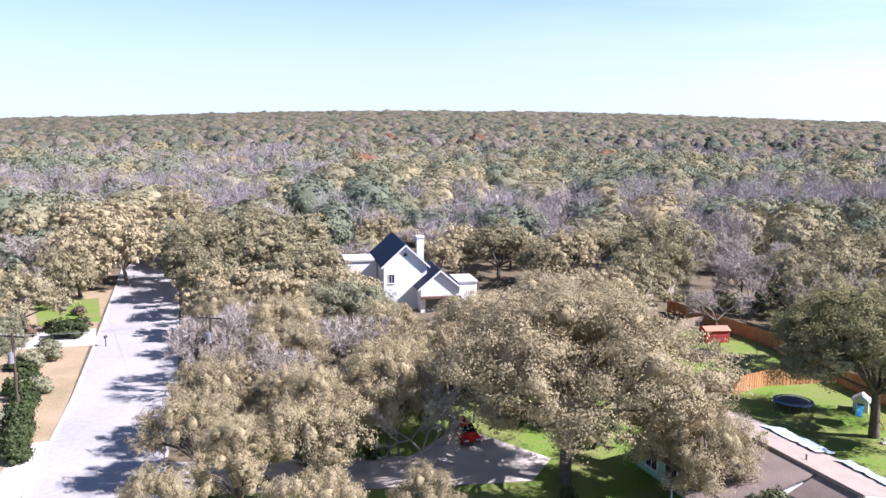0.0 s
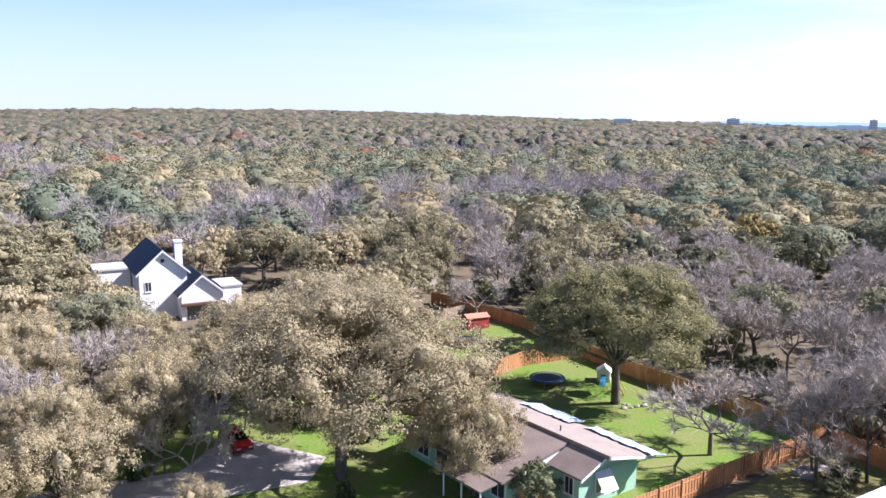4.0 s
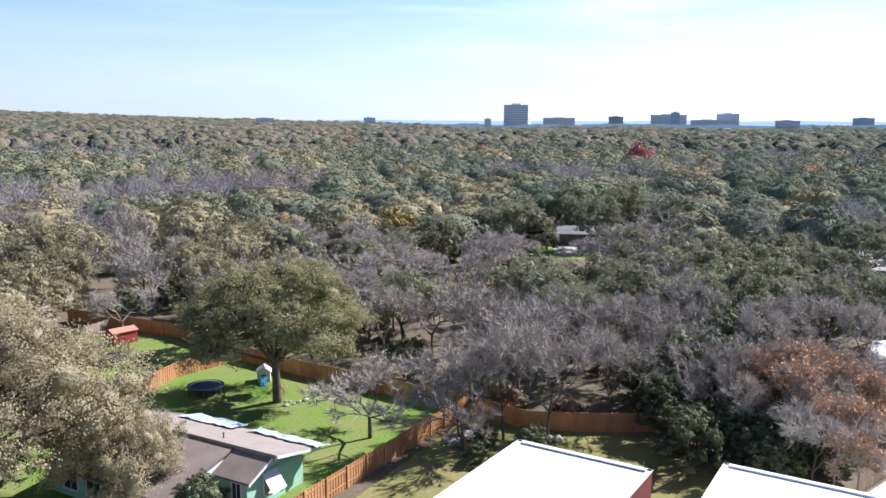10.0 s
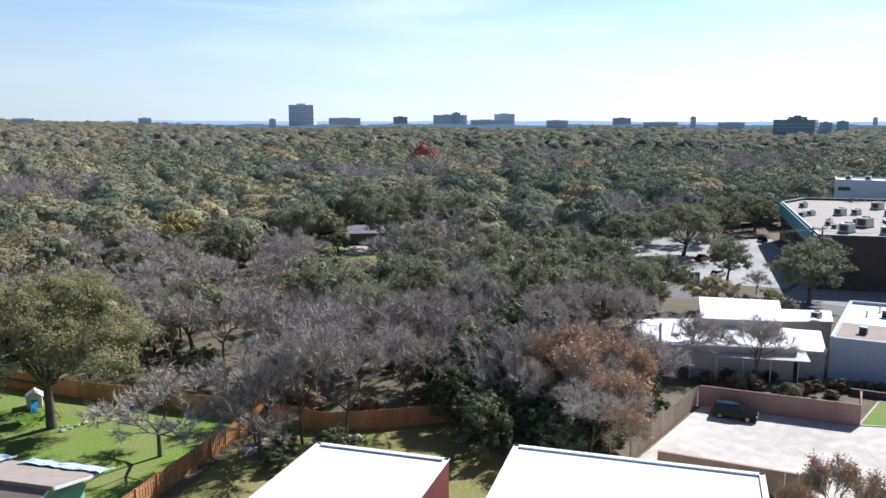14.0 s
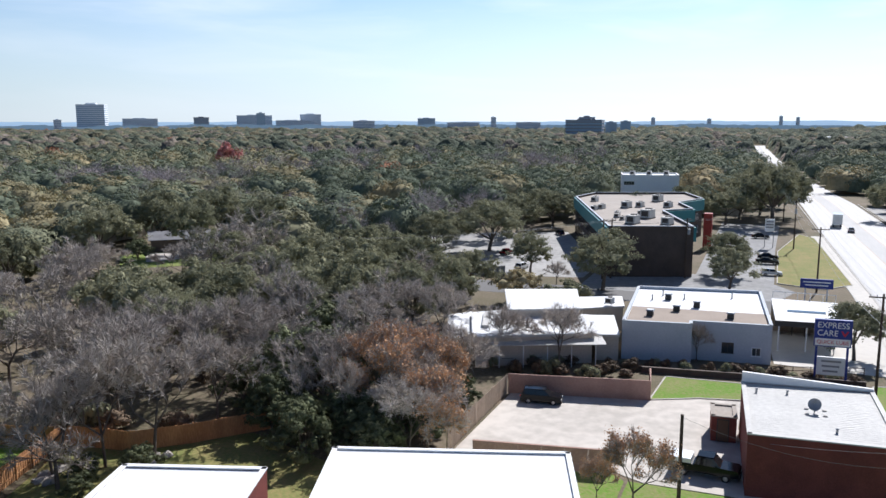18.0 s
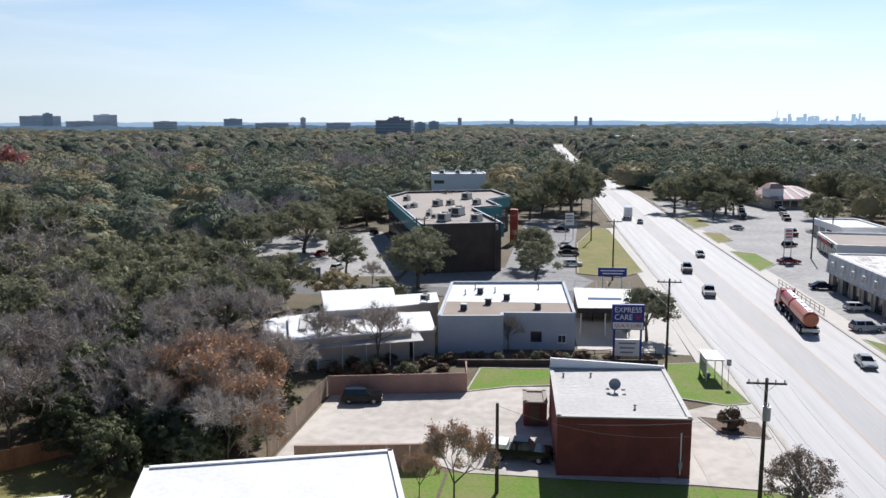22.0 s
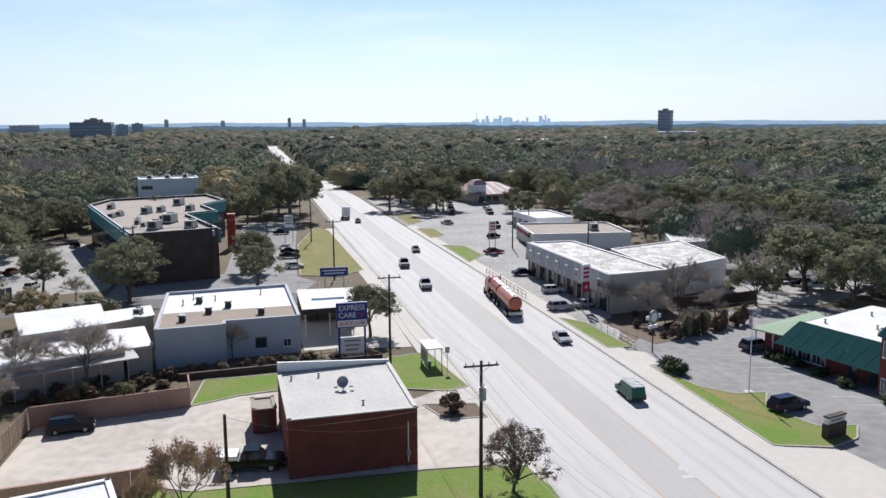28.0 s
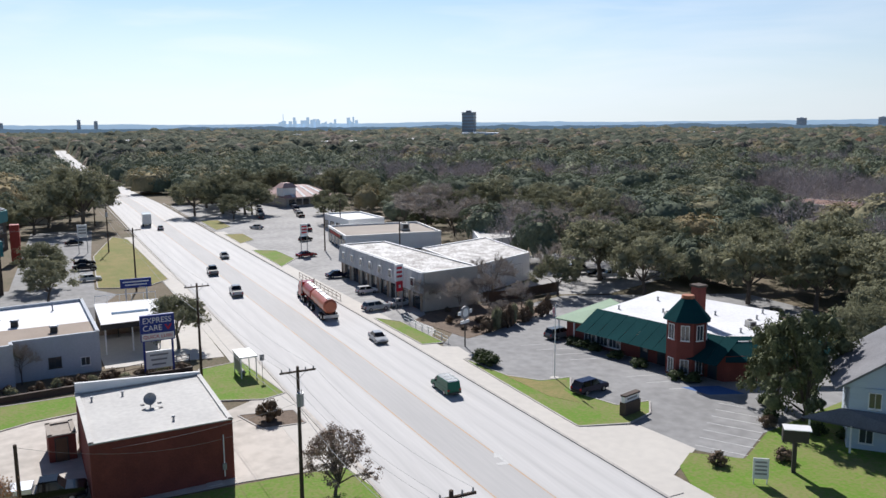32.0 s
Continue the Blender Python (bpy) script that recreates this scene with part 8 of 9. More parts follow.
part("panel", Geo().box(-1.2, -0.2, 1.4, 1.2, 0.2, 2.0), SIGNWHITE, ms)
part("text_bar", Geo().box(-0.8, -0.215, 1.6, 0.8, -0.202, 1.8), SIGNGREY, ms)
ks = thing("lot_sign", "black cabinet sign on a thick dark post", "sign", pose(45.6, -51.7, 0, 0, 0, -128))
part("post", Geo().box(-0.16, -0.16, 0, 0.16, 0.16, 3.0), DARKTRIM, ks)
part("cabinet", Geo().box(-1.0, -0.3, 2.7, 1.0, 0.3, 4.0), DARKTRIM, ks)
part("visor", Geo().box(-1.05, -0.5, 4.0, 1.05, 0.5, 4.07, pose(0, 0, 0.02, 7, 0, 0)), SIGNWHITE, ks)
ys = thing("yard_sign", "white board sign on two short posts in the grass", "sign", pose(45.1, -47.6, 0, 0, 0, -125))
part("board", Geo().box(-0.6, -0.04, 0.5, 0.6, 0.04, 2.2), SIGNWHITE, ys)
for k in range(4):
    part("text_bar", Geo().box(-0.45, -0.055, 1.8 - k * 0.32, 0.45, -0.042, 1.95 - k * 0.32), SIGNGREY, ys)
for s in (-0.5, 0.5):
    part("post", Geo().box(s - 0.04, -0.03, 0, s + 0.04, 0.03, 0.5), TRIM, ys)
sh = thing("bus_shelter", "white bus shelter with a flat roof and a bench", "bus shelter", pose(91.6, -16.2, 0.1, 0, 0, 3))
part("roof", Geo().box(-1.9, -1.0, 2.35, 1.9, 1.0, 2.5), SIGNWHITE, sh)
for x in (-1.7, 1.7):
    for y in (-0.85, 0.85):
        part("post", Geo().box(x - 0.05, y - 0.05, 0, x + 0.05, y + 0.05, 2.35), SIGNWHITE, sh)
part("back_panel", Geo().box(-1.6, 0.82, 0.4, 1.6, 0.86, 2.1), mat("perforated_screen", (0.35, 0.35, 0.34), 0.6), sh)
part("bench", Geo().box(-1.2, 0.2, 0.42, 1.2, 0.65, 0.48).box(-1.0, 0.3, 0, -0.9, 0.5, 0.42).box(0.9, 0.3, 0, 1.0, 0.5, 0.42), DARKTRIM, sh)
bpo = thing("bus_stop_sign", "slim post with a small bus stop sign", "sign", pose(88.9, -17.6, 0.1))
part("post", Geo().tube((0, 0, 0), (0, 0, 2.8), 0.035, 0.035, 6), GALV, bpo)
part("plate", Geo().box(-0.02, -0.25, 2.1, 0.02, 0.25, 2.8), SIGNGREY, bpo)


# ---- vehicles ----
RUBBER = mat("tyre_rubber", (0.025, 0.025, 0.025), 0.85)
RIM = mat("alloy_rim", (0.5, 0.5, 0.5), 0.35, metal=0.8)
CARGLASS = mat("car_glass", (0.012, 0.014, 0.016), 0.06, spec=0.4)
LAMPW = mat("headlamp", (0.75, 0.75, 0.72), 0.15)
LAMPR = mat("tail_lamp", (0.40, 0.02, 0.02), 0.2)
CARS = {}


def paint(name, c):
    return mat("paint_" + name, c, 0.12, tuple(q * 0.92 for q in c), 0.6, 0.4, 6, spec=0.22)


def loft(g, prof, half_low, half_high, z_mid, z_top):
    """A side profile in (y, z), drawn across the car's width, narrower towards its top."""
    n = len(prof)
    vs = []
    for s in (-1, 1):
        for y, z in prof:
            t = max(0.0, min(1.0, (z - z_mid) / max(0.01, z_top - z_mid)))
            vs.append((s * (half_low + (half_high - half_low) * t), y, z))
    g.add(vs, [tuple(range(n)), tuple(range(2 * n - 1, n - 1, -1))] + [(i, n + i, n + (i + 1) % n, (i + 1) % n) for i in range(n)])
    return g


SHAPES = {
    "sedan": (4.7, 1.8, [(-2.35, 0.35), (2.35, 0.35), (2.35, 0.62), (2.15, 0.78), (1.1, 0.92), (-1.45, 0.95), (-2.2, 0.92), (-2.35, 0.75)], [(1.05, 0.90), (0.25, 1.42), (-0.95, 1.44), (-1.75, 0.93)]),
    "suv": (4.8, 1.9, [(-2.35, 0.4), (2.35, 0.4), (2.38, 0.75), (2.2, 0.98), (1.2, 1.08), (-2.25, 1.1), (-2.38, 0.8)], [(1.15, 1.05), (0.45, 1.66), (-1.9, 1.68), (-2.3, 1.08)]),
    "van": (5.2, 1.95, [(-2.55, 0.35), (2.55, 0.35), (2.6, 0.7), (2.4, 0.95), (1.7, 1.1), (-2.5, 1.1), (-2.6, 0.7)], [(1.75, 1.05), (0.95, 1.85), (-2.3, 1.9), (-2.52, 1.08)]),
    "pickup": (5.7, 1.98, [(-2.8, 0.5), (2.8, 0.5), (2.85, 0.85), (2.7, 1.1), (1.4, 1.18), (-0.85, 1.18), (-0.85, 1.12), (-2.8, 1.12), (-2.85, 0.8)], [(1.35, 1.15), (0.7, 1.82), (-0.55, 1.84), (-0.85, 1.15)]),
}


def car(kind, colour, x, y, az, label, name=None, rack=False):
    key = (kind, colour.name, rack)
    nm = name or {"sedan": "car", "suv": "car", "van": "van", "pickup": "pickup_truck"}[kind]
    at = facing(x, y, az, 0.03) @ Matrix.Scale({"sedan": 0.93, "suv": 0.87, "van": 0.84, "pickup": 0.95}[kind], 4)
    if key in CARS:
        ob = copy_thing(CARS[key], at)
        return tagged(ob, label)
    L, W, low, top = SHAPES[kind]
    ob = thing(nm, label, nm.replace("_", " "), at, group="vehicles")
    part("body", loft(Geo(), low, W / 2, W / 2 - 0.06, 0.7, 1.2), colour, ob)
    zt = max(z for _, z in top)
    zb = min(z for _, z in top)
    part("cabin", loft(Geo(), top, W / 2 - 0.08, W / 2 - (0.14 if rack else 0.26), zb, zt), colour if rack else CARGLASS, ob)
    if rack:
        part("windscreen", loft(Geo(), [(top[0][0] + 0.02, zb), (top[1][0] + 0.02, zt - 0.08), (top[1][0] - 0.3, zt - 0.08), (top[0][0] - 0.9, zb)], W / 2 - 0.07, W / 2 - 0.13, zb, zt), CARGLASS, ob)
    rf = [(y, z + 0.02) for y, z in top if z > zt - 0.1]
    y1, y0 = max(q[0] for q in rf) + 0.12, min(q[0] for q in rf) - 0.12
    part("roof", Geo().box(-W / 2 + 0.25, y0, zt - 0.04, W / 2 - 0.25, y1, zt + 0.05, inset=0.07), LAMPW if rack else colour, ob)
    for s in (-1, 1):
        for yy in ((y0 + y1) / 2 + 0.1, y0 + 0.05):
            part("pillar", Geo().add([(s * (W / 2 - 0.07), yy - 0.06, zb), (s * (W / 2 - 0.07), yy + 0.06, zb), (s * (W / 2 - 0.245), yy + 0.05, zt), (s * (W / 2 - 0.245), yy - 0.05, zt)], [(0, 1, 2, 3) if s > 0 else (3, 2, 1, 0)]), colour, ob)
        part("mirror", Geo().box(s * W / 2 - 0.02, top[0][0] - 0.45, zb, s * W / 2 + s * 0.16, top[0][0] - 0.3, zb + 0.14) if s > 0 else Geo().box(s * W / 2 - 0.16, top[0][0] - 0.45, zb, s * W / 2 + 0.02, top[0][0] - 0.3, zb + 0.14), colour, ob)
        part("headlight", Geo().box(s * 0.62 - 0.2, L / 2 - 0.12, 0.62, s * 0.62 + 0.2, L / 2 + 0.03, 0.76), LAMPW, ob)
        part("tail_light", Geo().box(s * (W / 2 - 0.17) - 0.12, -L / 2 - 0.03, 0.72, s * (W / 2 - 0.17) + 0.12, -L / 2 + 0.1, 0.95), LAMPR, ob)
        for yy in (L * 0.31, -L * 0.30):
            wheel = part("wheel", Geo().tube((s * (W / 2 - 0.2), yy, 0.34), (s * (W / 2 + 0.015), yy, 0.34), 0.35, 0.35, 16), RUBBER, ob)
            part("rim", Geo().tube((s * (W / 2 + 0.01), yy, 0.34), (s * (W / 2 + 0.03), yy, 0.34), 0.21, 0.2, 12), RIM, wheel)
    part("bumper", Geo().box(-W / 2 + 0.06, L / 2 - 0.1, 0.32, W / 2 - 0.06, L / 2 + 0.06, 0.52, inset=0.03), DARKTRIM, ob)
    part("bumper", Geo().box(-W / 2 + 0.06, -L / 2 - 0.06, 0.34, W / 2 - 0.06, -L / 2 + 0.1, 0.55, inset=0.03), DARKTRIM, ob)
    if kind == "pickup":
        part("bed", Geo().box(-W / 2 + 0.1, -2.7, 1.10, W / 2 - 0.1, -0.95, 1.125), DARKTRIM, ob)
    if rack:
        for yy in (-1.9, -0.7, 0.5):
            part("rack_bar", Geo().tube((-0.8, yy, zt + 0.18), (0.8, yy, zt + 0.18), 0.03, 0.03, 6), LAMPW, ob)
        part("ladder", Geo().tube((-0.5, -2.2, zt + 0.24), (-0.5, 1.0, zt + 0.24), 0.03, 0.03, 5).tube((-0.1, -2.2, zt + 0.24), (-0.1, 1.0, zt + 0.24), 0.03, 0.03, 5), LAMPW, ob)
    CARS[key] = ob
    return ob


P_BLACK, P_WHITE, P_SILVER = paint("black", (0.006, 0.007, 0.010)), paint("white", (0.72, 0.72, 0.71)), paint("silver", (0.42, 0.43, 0.44))
P_NAVY, P_RED, P_GREY, P_GREEN = paint("navy", (0.02, 0.022, 0.05)), paint("dark_red", (0.20, 0.015, 0.02)), paint("grey", (0.16, 0.165, 0.17)), paint("green", (0.03, 0.13, 0.075))
car("pickup", P_BLACK, 66.0, 3.6, 184, "black pickup truck with silver toolboxes beside the brick building")
tb = thing("toolbox", "silver flat toolbox lid on the pickup bed", "toolbox", facing(66.0, 3.6, 184, 1.16))
part("lid", Geo().box(-0.9, -2.75, 0, 0.9, -1.0, 0.35, inset=0.05), mat("bright_aluminium", (0.7, 0.72, 0.75), 0.3, metal=0.7), tb)
car("suv", P_BLACK, 77.9, 20.5, 172, "black sport utility car parked by the yard wall")
car("suv", P_NAVY, 69.6, -48.3, 168, "dark navy sport utility car parked at the island")
car("suv", P_GREY, 89.6, -57.2, 172, "grey sport utility car beside the restaurant")
for x, y, az, k, c, lb in ((97.5, -69, 20, "sedan", P_SILVER, "silver car behind the restaurant"), (92, -78, 40, "suv", P_WHITE, "white car behind the restaurant"), (84, -90, 100, "pickup", P_BLACK, "black pickup behind the restaurant"), (79, -91, 100, "sedan", P_GREY, "grey car behind the restaurant"), (62, -88, 100, "suv", P_WHITE, "white car behind the restaurant"),
                           (128.0, -43.4, 176, "suv", P_WHITE, "white sport utility car in front of the shop block"), (116.6, -45.0, 168, "sedan", P_SILVER, "silver car in front of the shop block"), (115.6, -40.6, 172, "suv", P_SILVER, "silver wagon leaving the shop lot"), (144, -43.2, 178, "sedan", P_NAVY, "dark blue car in front of the shop block"), (169.5, -44, 168, "sedan", P_RED, "dark red car in the shop lot"),
                           (160.8, -1.2, 178, "suv", P_WHITE, "white sport utility car in the office lot"), (173.5, -0.3, 178, "sedan", P_BLACK, "black car in the office lot"), (180.0, -0.4, 178, "sedan", P_BLACK, "black car in the office lot"), (211.7, 1.5, 175, "sedan", P_BLACK, "dark car in the office lot"), (205, 8, 175, "suv", P_WHITE, "white car in the office lot"), (200, 9.5, 175, "sedan", P_SILVER, "silver car in the office lot"), (190, 9, 175, "sedan", P_RED, "red car by the office building"),
                           (200, 48.6, 60, "suv", P_NAVY, "dark car beside the office building"), (150.5, 44, 100, "suv", P_WHITE, "white car under oaks"), (154, 62, 100, "sedan", P_WHITE, "white car under oaks"), (166, 52, 100, "sedan", P_RED, "red car under oaks"),
                           (212, -55.5, 95, "pickup", P_RED, "red pickup at the filling station"), (193, -50, 150, "suv", P_BLACK, "black car by the corner store"), (222, -44, 60, "sedan", P_SILVER, "silver car crossing the shop lot"),
                           (0.6, 70.2, 160, "suv", paint("red", (0.45, 0.02, 0.02)), "bright red car in a shaded driveway")):
    car(k, c, x, y, az, lb)
rgv = random.Random(8)
for k in range(16):
    car(("sedan", "suv", "pickup")[k % 3], (P_BLACK, P_WHITE, P_SILVER, P_NAVY)[k % 4], 245 + (k % 8) * 5.0 + rgv.uniform(-0.6, 0.6), -50 - (k // 8) * 12 - (k % 8) * 0.9, 95 + rgv.uniform(-5, 5), "parked car in the diner's lot")
for k in range(5):
    car(("pickup", "suv")[k % 2], (P_BLACK, P_WHITE, P_GREY)[k % 3], 134 - k * 3.3, -84 - k * 1.0, 20, "truck parked behind the warehouse")
# traffic, standing where it is caught
car("pickup", P_SILVER, 136.5, -23.2, 93, "silver pickup truck on the road")
car("pickup", P_GREY, 158, -22.6, 93, "grey pickup truck on the road")
car("sedan", P_SILVER, 98.5, -34.8, 272, "silver-grey car on the road")
car("sedan", P_GREY, 176, -27.8, 272, "grey car on the road")
car("sedan", P_SILVER, 232, -20.0, 93, "silver car on the road")
car("van", P_GREEN, 76.5, -34.6, 90, "green van with a white roof rack and ladder on the road", rack=True)
tk = thing("tanker_truck", "orange tanker truck with a red cab on the road", "truck", facing(124.5, -33.0, 93, 0.03))
TANKO = mat("orange_tank", (0.50, 0.13, 0.05), 0.3, (0.38, 0.09, 0.04), 0.5, 0.6, spec=0.6)
CABRED = paint("cab_red", (0.38, 0.03, 0.02))
part("front_tank", Geo().tube((0, -3.2, 2.1), (0, 2.4, 2.1), 1.05, 1.05, 18), mat("red_tank", (0.36, 0.05, 0.035), 0.3, (0.28, 0.04, 0.03), 0.5, 0.6, spec=0.6), tk)
part("rear_tank", Geo().tube((0, -12.4, 2.1), (0, -4.0, 2.1), 1.05, 1.05, 18), TANKO, tk)
part("tank_end", Geo().tube((0, -12.7, 2.1), (0, -12.4, 2.1), 0.8, 1.05, 18), TANKO, tk)
for k in range(6):
    part("hatch", Geo().tube((0, -11.6 + k * 2.5, 3.1), (0, -11.6 + k * 2.5, 3.28), 0.28, 0.26, 10), GALV, tk)
part("walkway", Geo().box(-0.35, -12.2, 3.12, 0.35, -4.2, 3.16), GALV, tk)
part("walkway", Geo().box(-0.35, -3.0, 3.12, 0.35, 2.2, 3.16), GALV, tk)
part("bumper", Geo().box(-1.1, -12.95, 0.5, 1.1, -12.75, 0.95), RIM, tk)
part("chassis", Geo().box(-0.45, -12.6, 0.75, 0.45, 6.2, 1.0), DARKTRIM, tk)
part("cab", loft(Geo(), [(3.0, 0.7), (5.0, 0.7), (5.0, 2.0), (4.7, 2.95), (3.0, 3.0)], 1.2, 1.05, 2.0, 3.0), CABRED, tk)
part("bonnet", Geo().box(-0.85, 5.0, 0.7, 0.85, 6.4, 1.9, inset=0.08), CABRED, tk)
part("windscreen", Geo().add([(-0.95, 5.02, 2.05), (0.95, 5.02, 2.05), (0.9, 4.78, 2.85), (-0.9, 4.78, 2.85)], [(0, 3, 2, 1)]), CARGLASS, tk)
for s in (-1, 1):
    part("exhaust", Geo().tube((s * 1.0, 2.8, 1.2), (s * 1.0, 2.8, 3.5), 0.09, 0.09, 8), RIM, tk)
    for yy in (5.6, 2.2, 1.0, -2.6, -5.0, -10.4, -11.7):
        wheel = part("wheel", Geo().tube((s * 0.75, yy, 0.5), (s * 1.22, yy, 0.5), 0.5, 0.5, 16), RUBBER, tk)
        part("rim", Geo().tube((s * 1.2, yy, 0.5), (s * 1.24, yy, 0.5), 0.27, 0.25, 10), RIM, wheel)
bt = thing("box_truck", "white box truck far along the road", "truck", facing(244, -17.4, 92, 0.03))
part("box", Geo().box(-1.2, -4.0, 0.9, 1.2, 2.0, 3.6, inset=0.03), LAMPW, bt)
part("cab", loft(Geo(), [(2.05, 0.6), (4.2, 0.6), (4.25, 1.3), (3.5, 2.5), (2.05, 2.6)], 1.05, 0.95, 1.4, 2.6), P_WHITE, bt)
for s in (-1, 1):
    for yy in (3.2, -2.4):
        part("wheel", Geo().tube((s * 0.8, yy, 0.45), (s * 1.1, yy, 0.45), 0.45, 0.45, 14), RUBBER, bt)


# ---- yard things ----
TRAMP = mat("trampoline_mat", (0.03, 0.04, 0.06), 0.6)
TBLUE = mat("trampoline_pad", (0.05, 0.10, 0.20), 0.6)
tp = thing("trampoline", "round trampoline with a dark mat and blue pad", "trampoline", pose(33.7, 79.2, 0))
part("mat", Geo().tube((0, 0, 0.82), (0, 0, 0.85), 1.55, 1.55, 22), TRAMP, tp)
part("pad", Geo().add([(r * math.cos(2 * math.pi * k / 22), r * math.sin(2 * math.pi * k / 22), z) for r, z in ((1.56, 0.90), (1.95, 0.88), (1.95, 0.82)) for k in range(22)], [(i * 22 + k, i * 22 + (k + 1) % 22, (i + 1) * 22 + (k + 1) % 22, (i + 1) * 22 + k)[::-1] for i in range(2) for k in range(22)]), TBLUE, tp)
for k in range(6):
    t = radians(60 * k)
    part("leg", Geo().tube((1.85 * math.cos(t), 1.85 * math.sin(t), 0), (1.85 * math.cos(t), 1.85 * math.sin(t), 0.85), 0.03, 0.03, 6), GALV, tp)
t2 = thing("netted_trampoline", "round trampoline inside a dark safety net", "trampoline", pose(29.7, 96.4, 0))
part("mat", Geo().tube((0, 0, 0.75), (0, 0, 0.8), 1.9, 1.9, 20), TRAMP, t2)
for k in range(8):
    t = radians(45 * k)
    part("pole", Geo().tube((1.95 * math.cos(t), 1.95 * math.sin(t), 0), (1.95 * math.cos(t), 1.95 * math.sin(t), 2.5), 0.035, 0.035, 6), DARKTRIM, t2)
for z in (0.95, 1.35, 1.75, 2.15, 2.48):
    g = Geo()
    for k in range(20):
        a, b = 2 * math.pi * k / 20, 2 * math.pi * (k + 1) / 20
        g.tube((1.95 * math.cos(a), 1.95 * math.sin(a), z), (1.95 * math.cos(b), 1.95 * math.sin(b), z), 0.03, 0.03, 3, False)
    part("net_hoop", g, DARKTRIM, t2)
ng = Geo()
for k in range(60):
    a = 2 * math.pi * k / 60
    ng.tube((1.95 * math.cos(a), 1.95 * math.sin(a), 0.85), (1.95 * math.cos(a), 1.95 * math.sin(a), 2.45), 0.014, 0.014, 3, False)
part("net", ng, DARKTRIM, t2)
SHEDRED = mat("shed_red", (0.42, 0.06, 0.055), 0.8, (0.34, 0.05, 0.045), 0.8, 0.6, stretch=(1, 1, 4))
SHEDROOF = mat("shed_pink_roof", (0.46, 0.25, 0.17), 0.8, (0.38, 0.20, 0.14), 0.8, 0.6)
sdm = facing(33.6, 104.7, 82)
sd = thing("garden_shed", "small red garden shed with a tan-pink low roof", "shed")
wall_run(sd, ccw([tuple((sdm @ Vector(p)).xy) for p in ((-1.05, -1.6, 0), (1.05, -1.6, 0), (1.05, 1.6, 0), (-1.05, 1.6, 0))]), 0, 1.65, SHEDRED, 0.08)
for k in (1, -1):
    part("roof_slope", Geo().add([sdm @ Vector(p) for p in ((0, -1.75, 2.02), (k * 1.2, -1.75, 1.6), (k * 1.2, 1.75, 1.6), (0, 1.75, 2.02), (0, -1.75, 2.08), (k * 1.2, -1.75, 1.66), (k * 1.2, 1.75, 1.66), (0, 1.75, 2.08))], [(0, 1, 2, 3), (7, 6, 5, 4), (0, 4, 5, 1), (1, 5, 6, 2)]), SHEDROOF, sd)
for y in (-1.6, 1.52):
    part("gable", Geo().add([sdm @ Vector(p) for p in ((-1.05, y, 1.65), (1.05, y, 1.65), (0, y, 2.0), (-1.05, y + 0.08, 1.65), (1.05, y + 0.08, 1.65), (0, y + 0.08, 2.0))], [(0, 1, 2), (5, 4, 3)]), SHEDRED, sd)
part("door", Geo().box(-0.5, -1.66, 0.05, 0.5, -1.605, 1.5, sdm), SHEDROOF, sd)
pl = thing("play_house", "small white and blue plastic play house with a slide", "play house", facing(40.4, 79.0, 120))
PLW, PLB, PLY = mat("white_plastic", (0.75, 0.74, 0.70), 0.4), mat("blue_plastic", (0.06, 0.32, 0.50), 0.4), mat("yellow_plastic", (0.60, 0.45, 0.05), 0.4)
part("body", Geo().box(-0.7, -0.7, 0, 0.7, 0.7, 1.2, inset=0.04), PLW, pl)
part("roof", Geo().side([(-0.85, 1.15), (0, 1.75), (0.85, 1.15)], -0.8, 0.8), PLW, pl)
part("door", Geo().box(-0.3, -0.74, 0.05, 0.3, -0.705, 0.95), PLB, pl)
part("slide", Geo().add([(0.75, -0.3, 0.9), (0.75, 0.3, 0.9), (2.2, 0.3, 0.08), (2.2, -0.3, 0.08), (0.75, -0.3, 0.82), (0.75, 0.3, 0.82), (2.2, 0.3, 0.0), (2.2, -0.3, 0.0)], [(0, 3, 2, 1), (4, 5, 6, 7), (0, 4, 7, 3), (1, 2, 6, 5)]), PLB, pl)
sgw = thing("seesaw", "yellow and white toy climbing frame on the grass", "toy", facing(39.6, 74.4, 40))
part("frame", Geo().tube((-0.8, 0, 0), (0, 0, 1.1), 0.06, 0.06, 6).tube((0.8, 0, 0), (0, 0, 1.1), 0.06, 0.06, 6), PLY, sgw)
part("bar", Geo().tube((0, 0, 1.05), (0, 1.6, 0.9), 0.05, 0.05, 6).tube((-0.6, 1.6, 0), (0, 1.6, 0.9), 0.05, 0.05, 6).tube((0.6, 1.6, 0), (0, 1.6, 0.9), 0.05, 0.05, 6), PLY, sgw)
STONE = mat("pale_rock", (0.42, 0.38, 0.34), 0.9, (0.3, 0.27, 0.24), 1.5, 0.8, 6, 0.03)
rgs = random.Random(3)
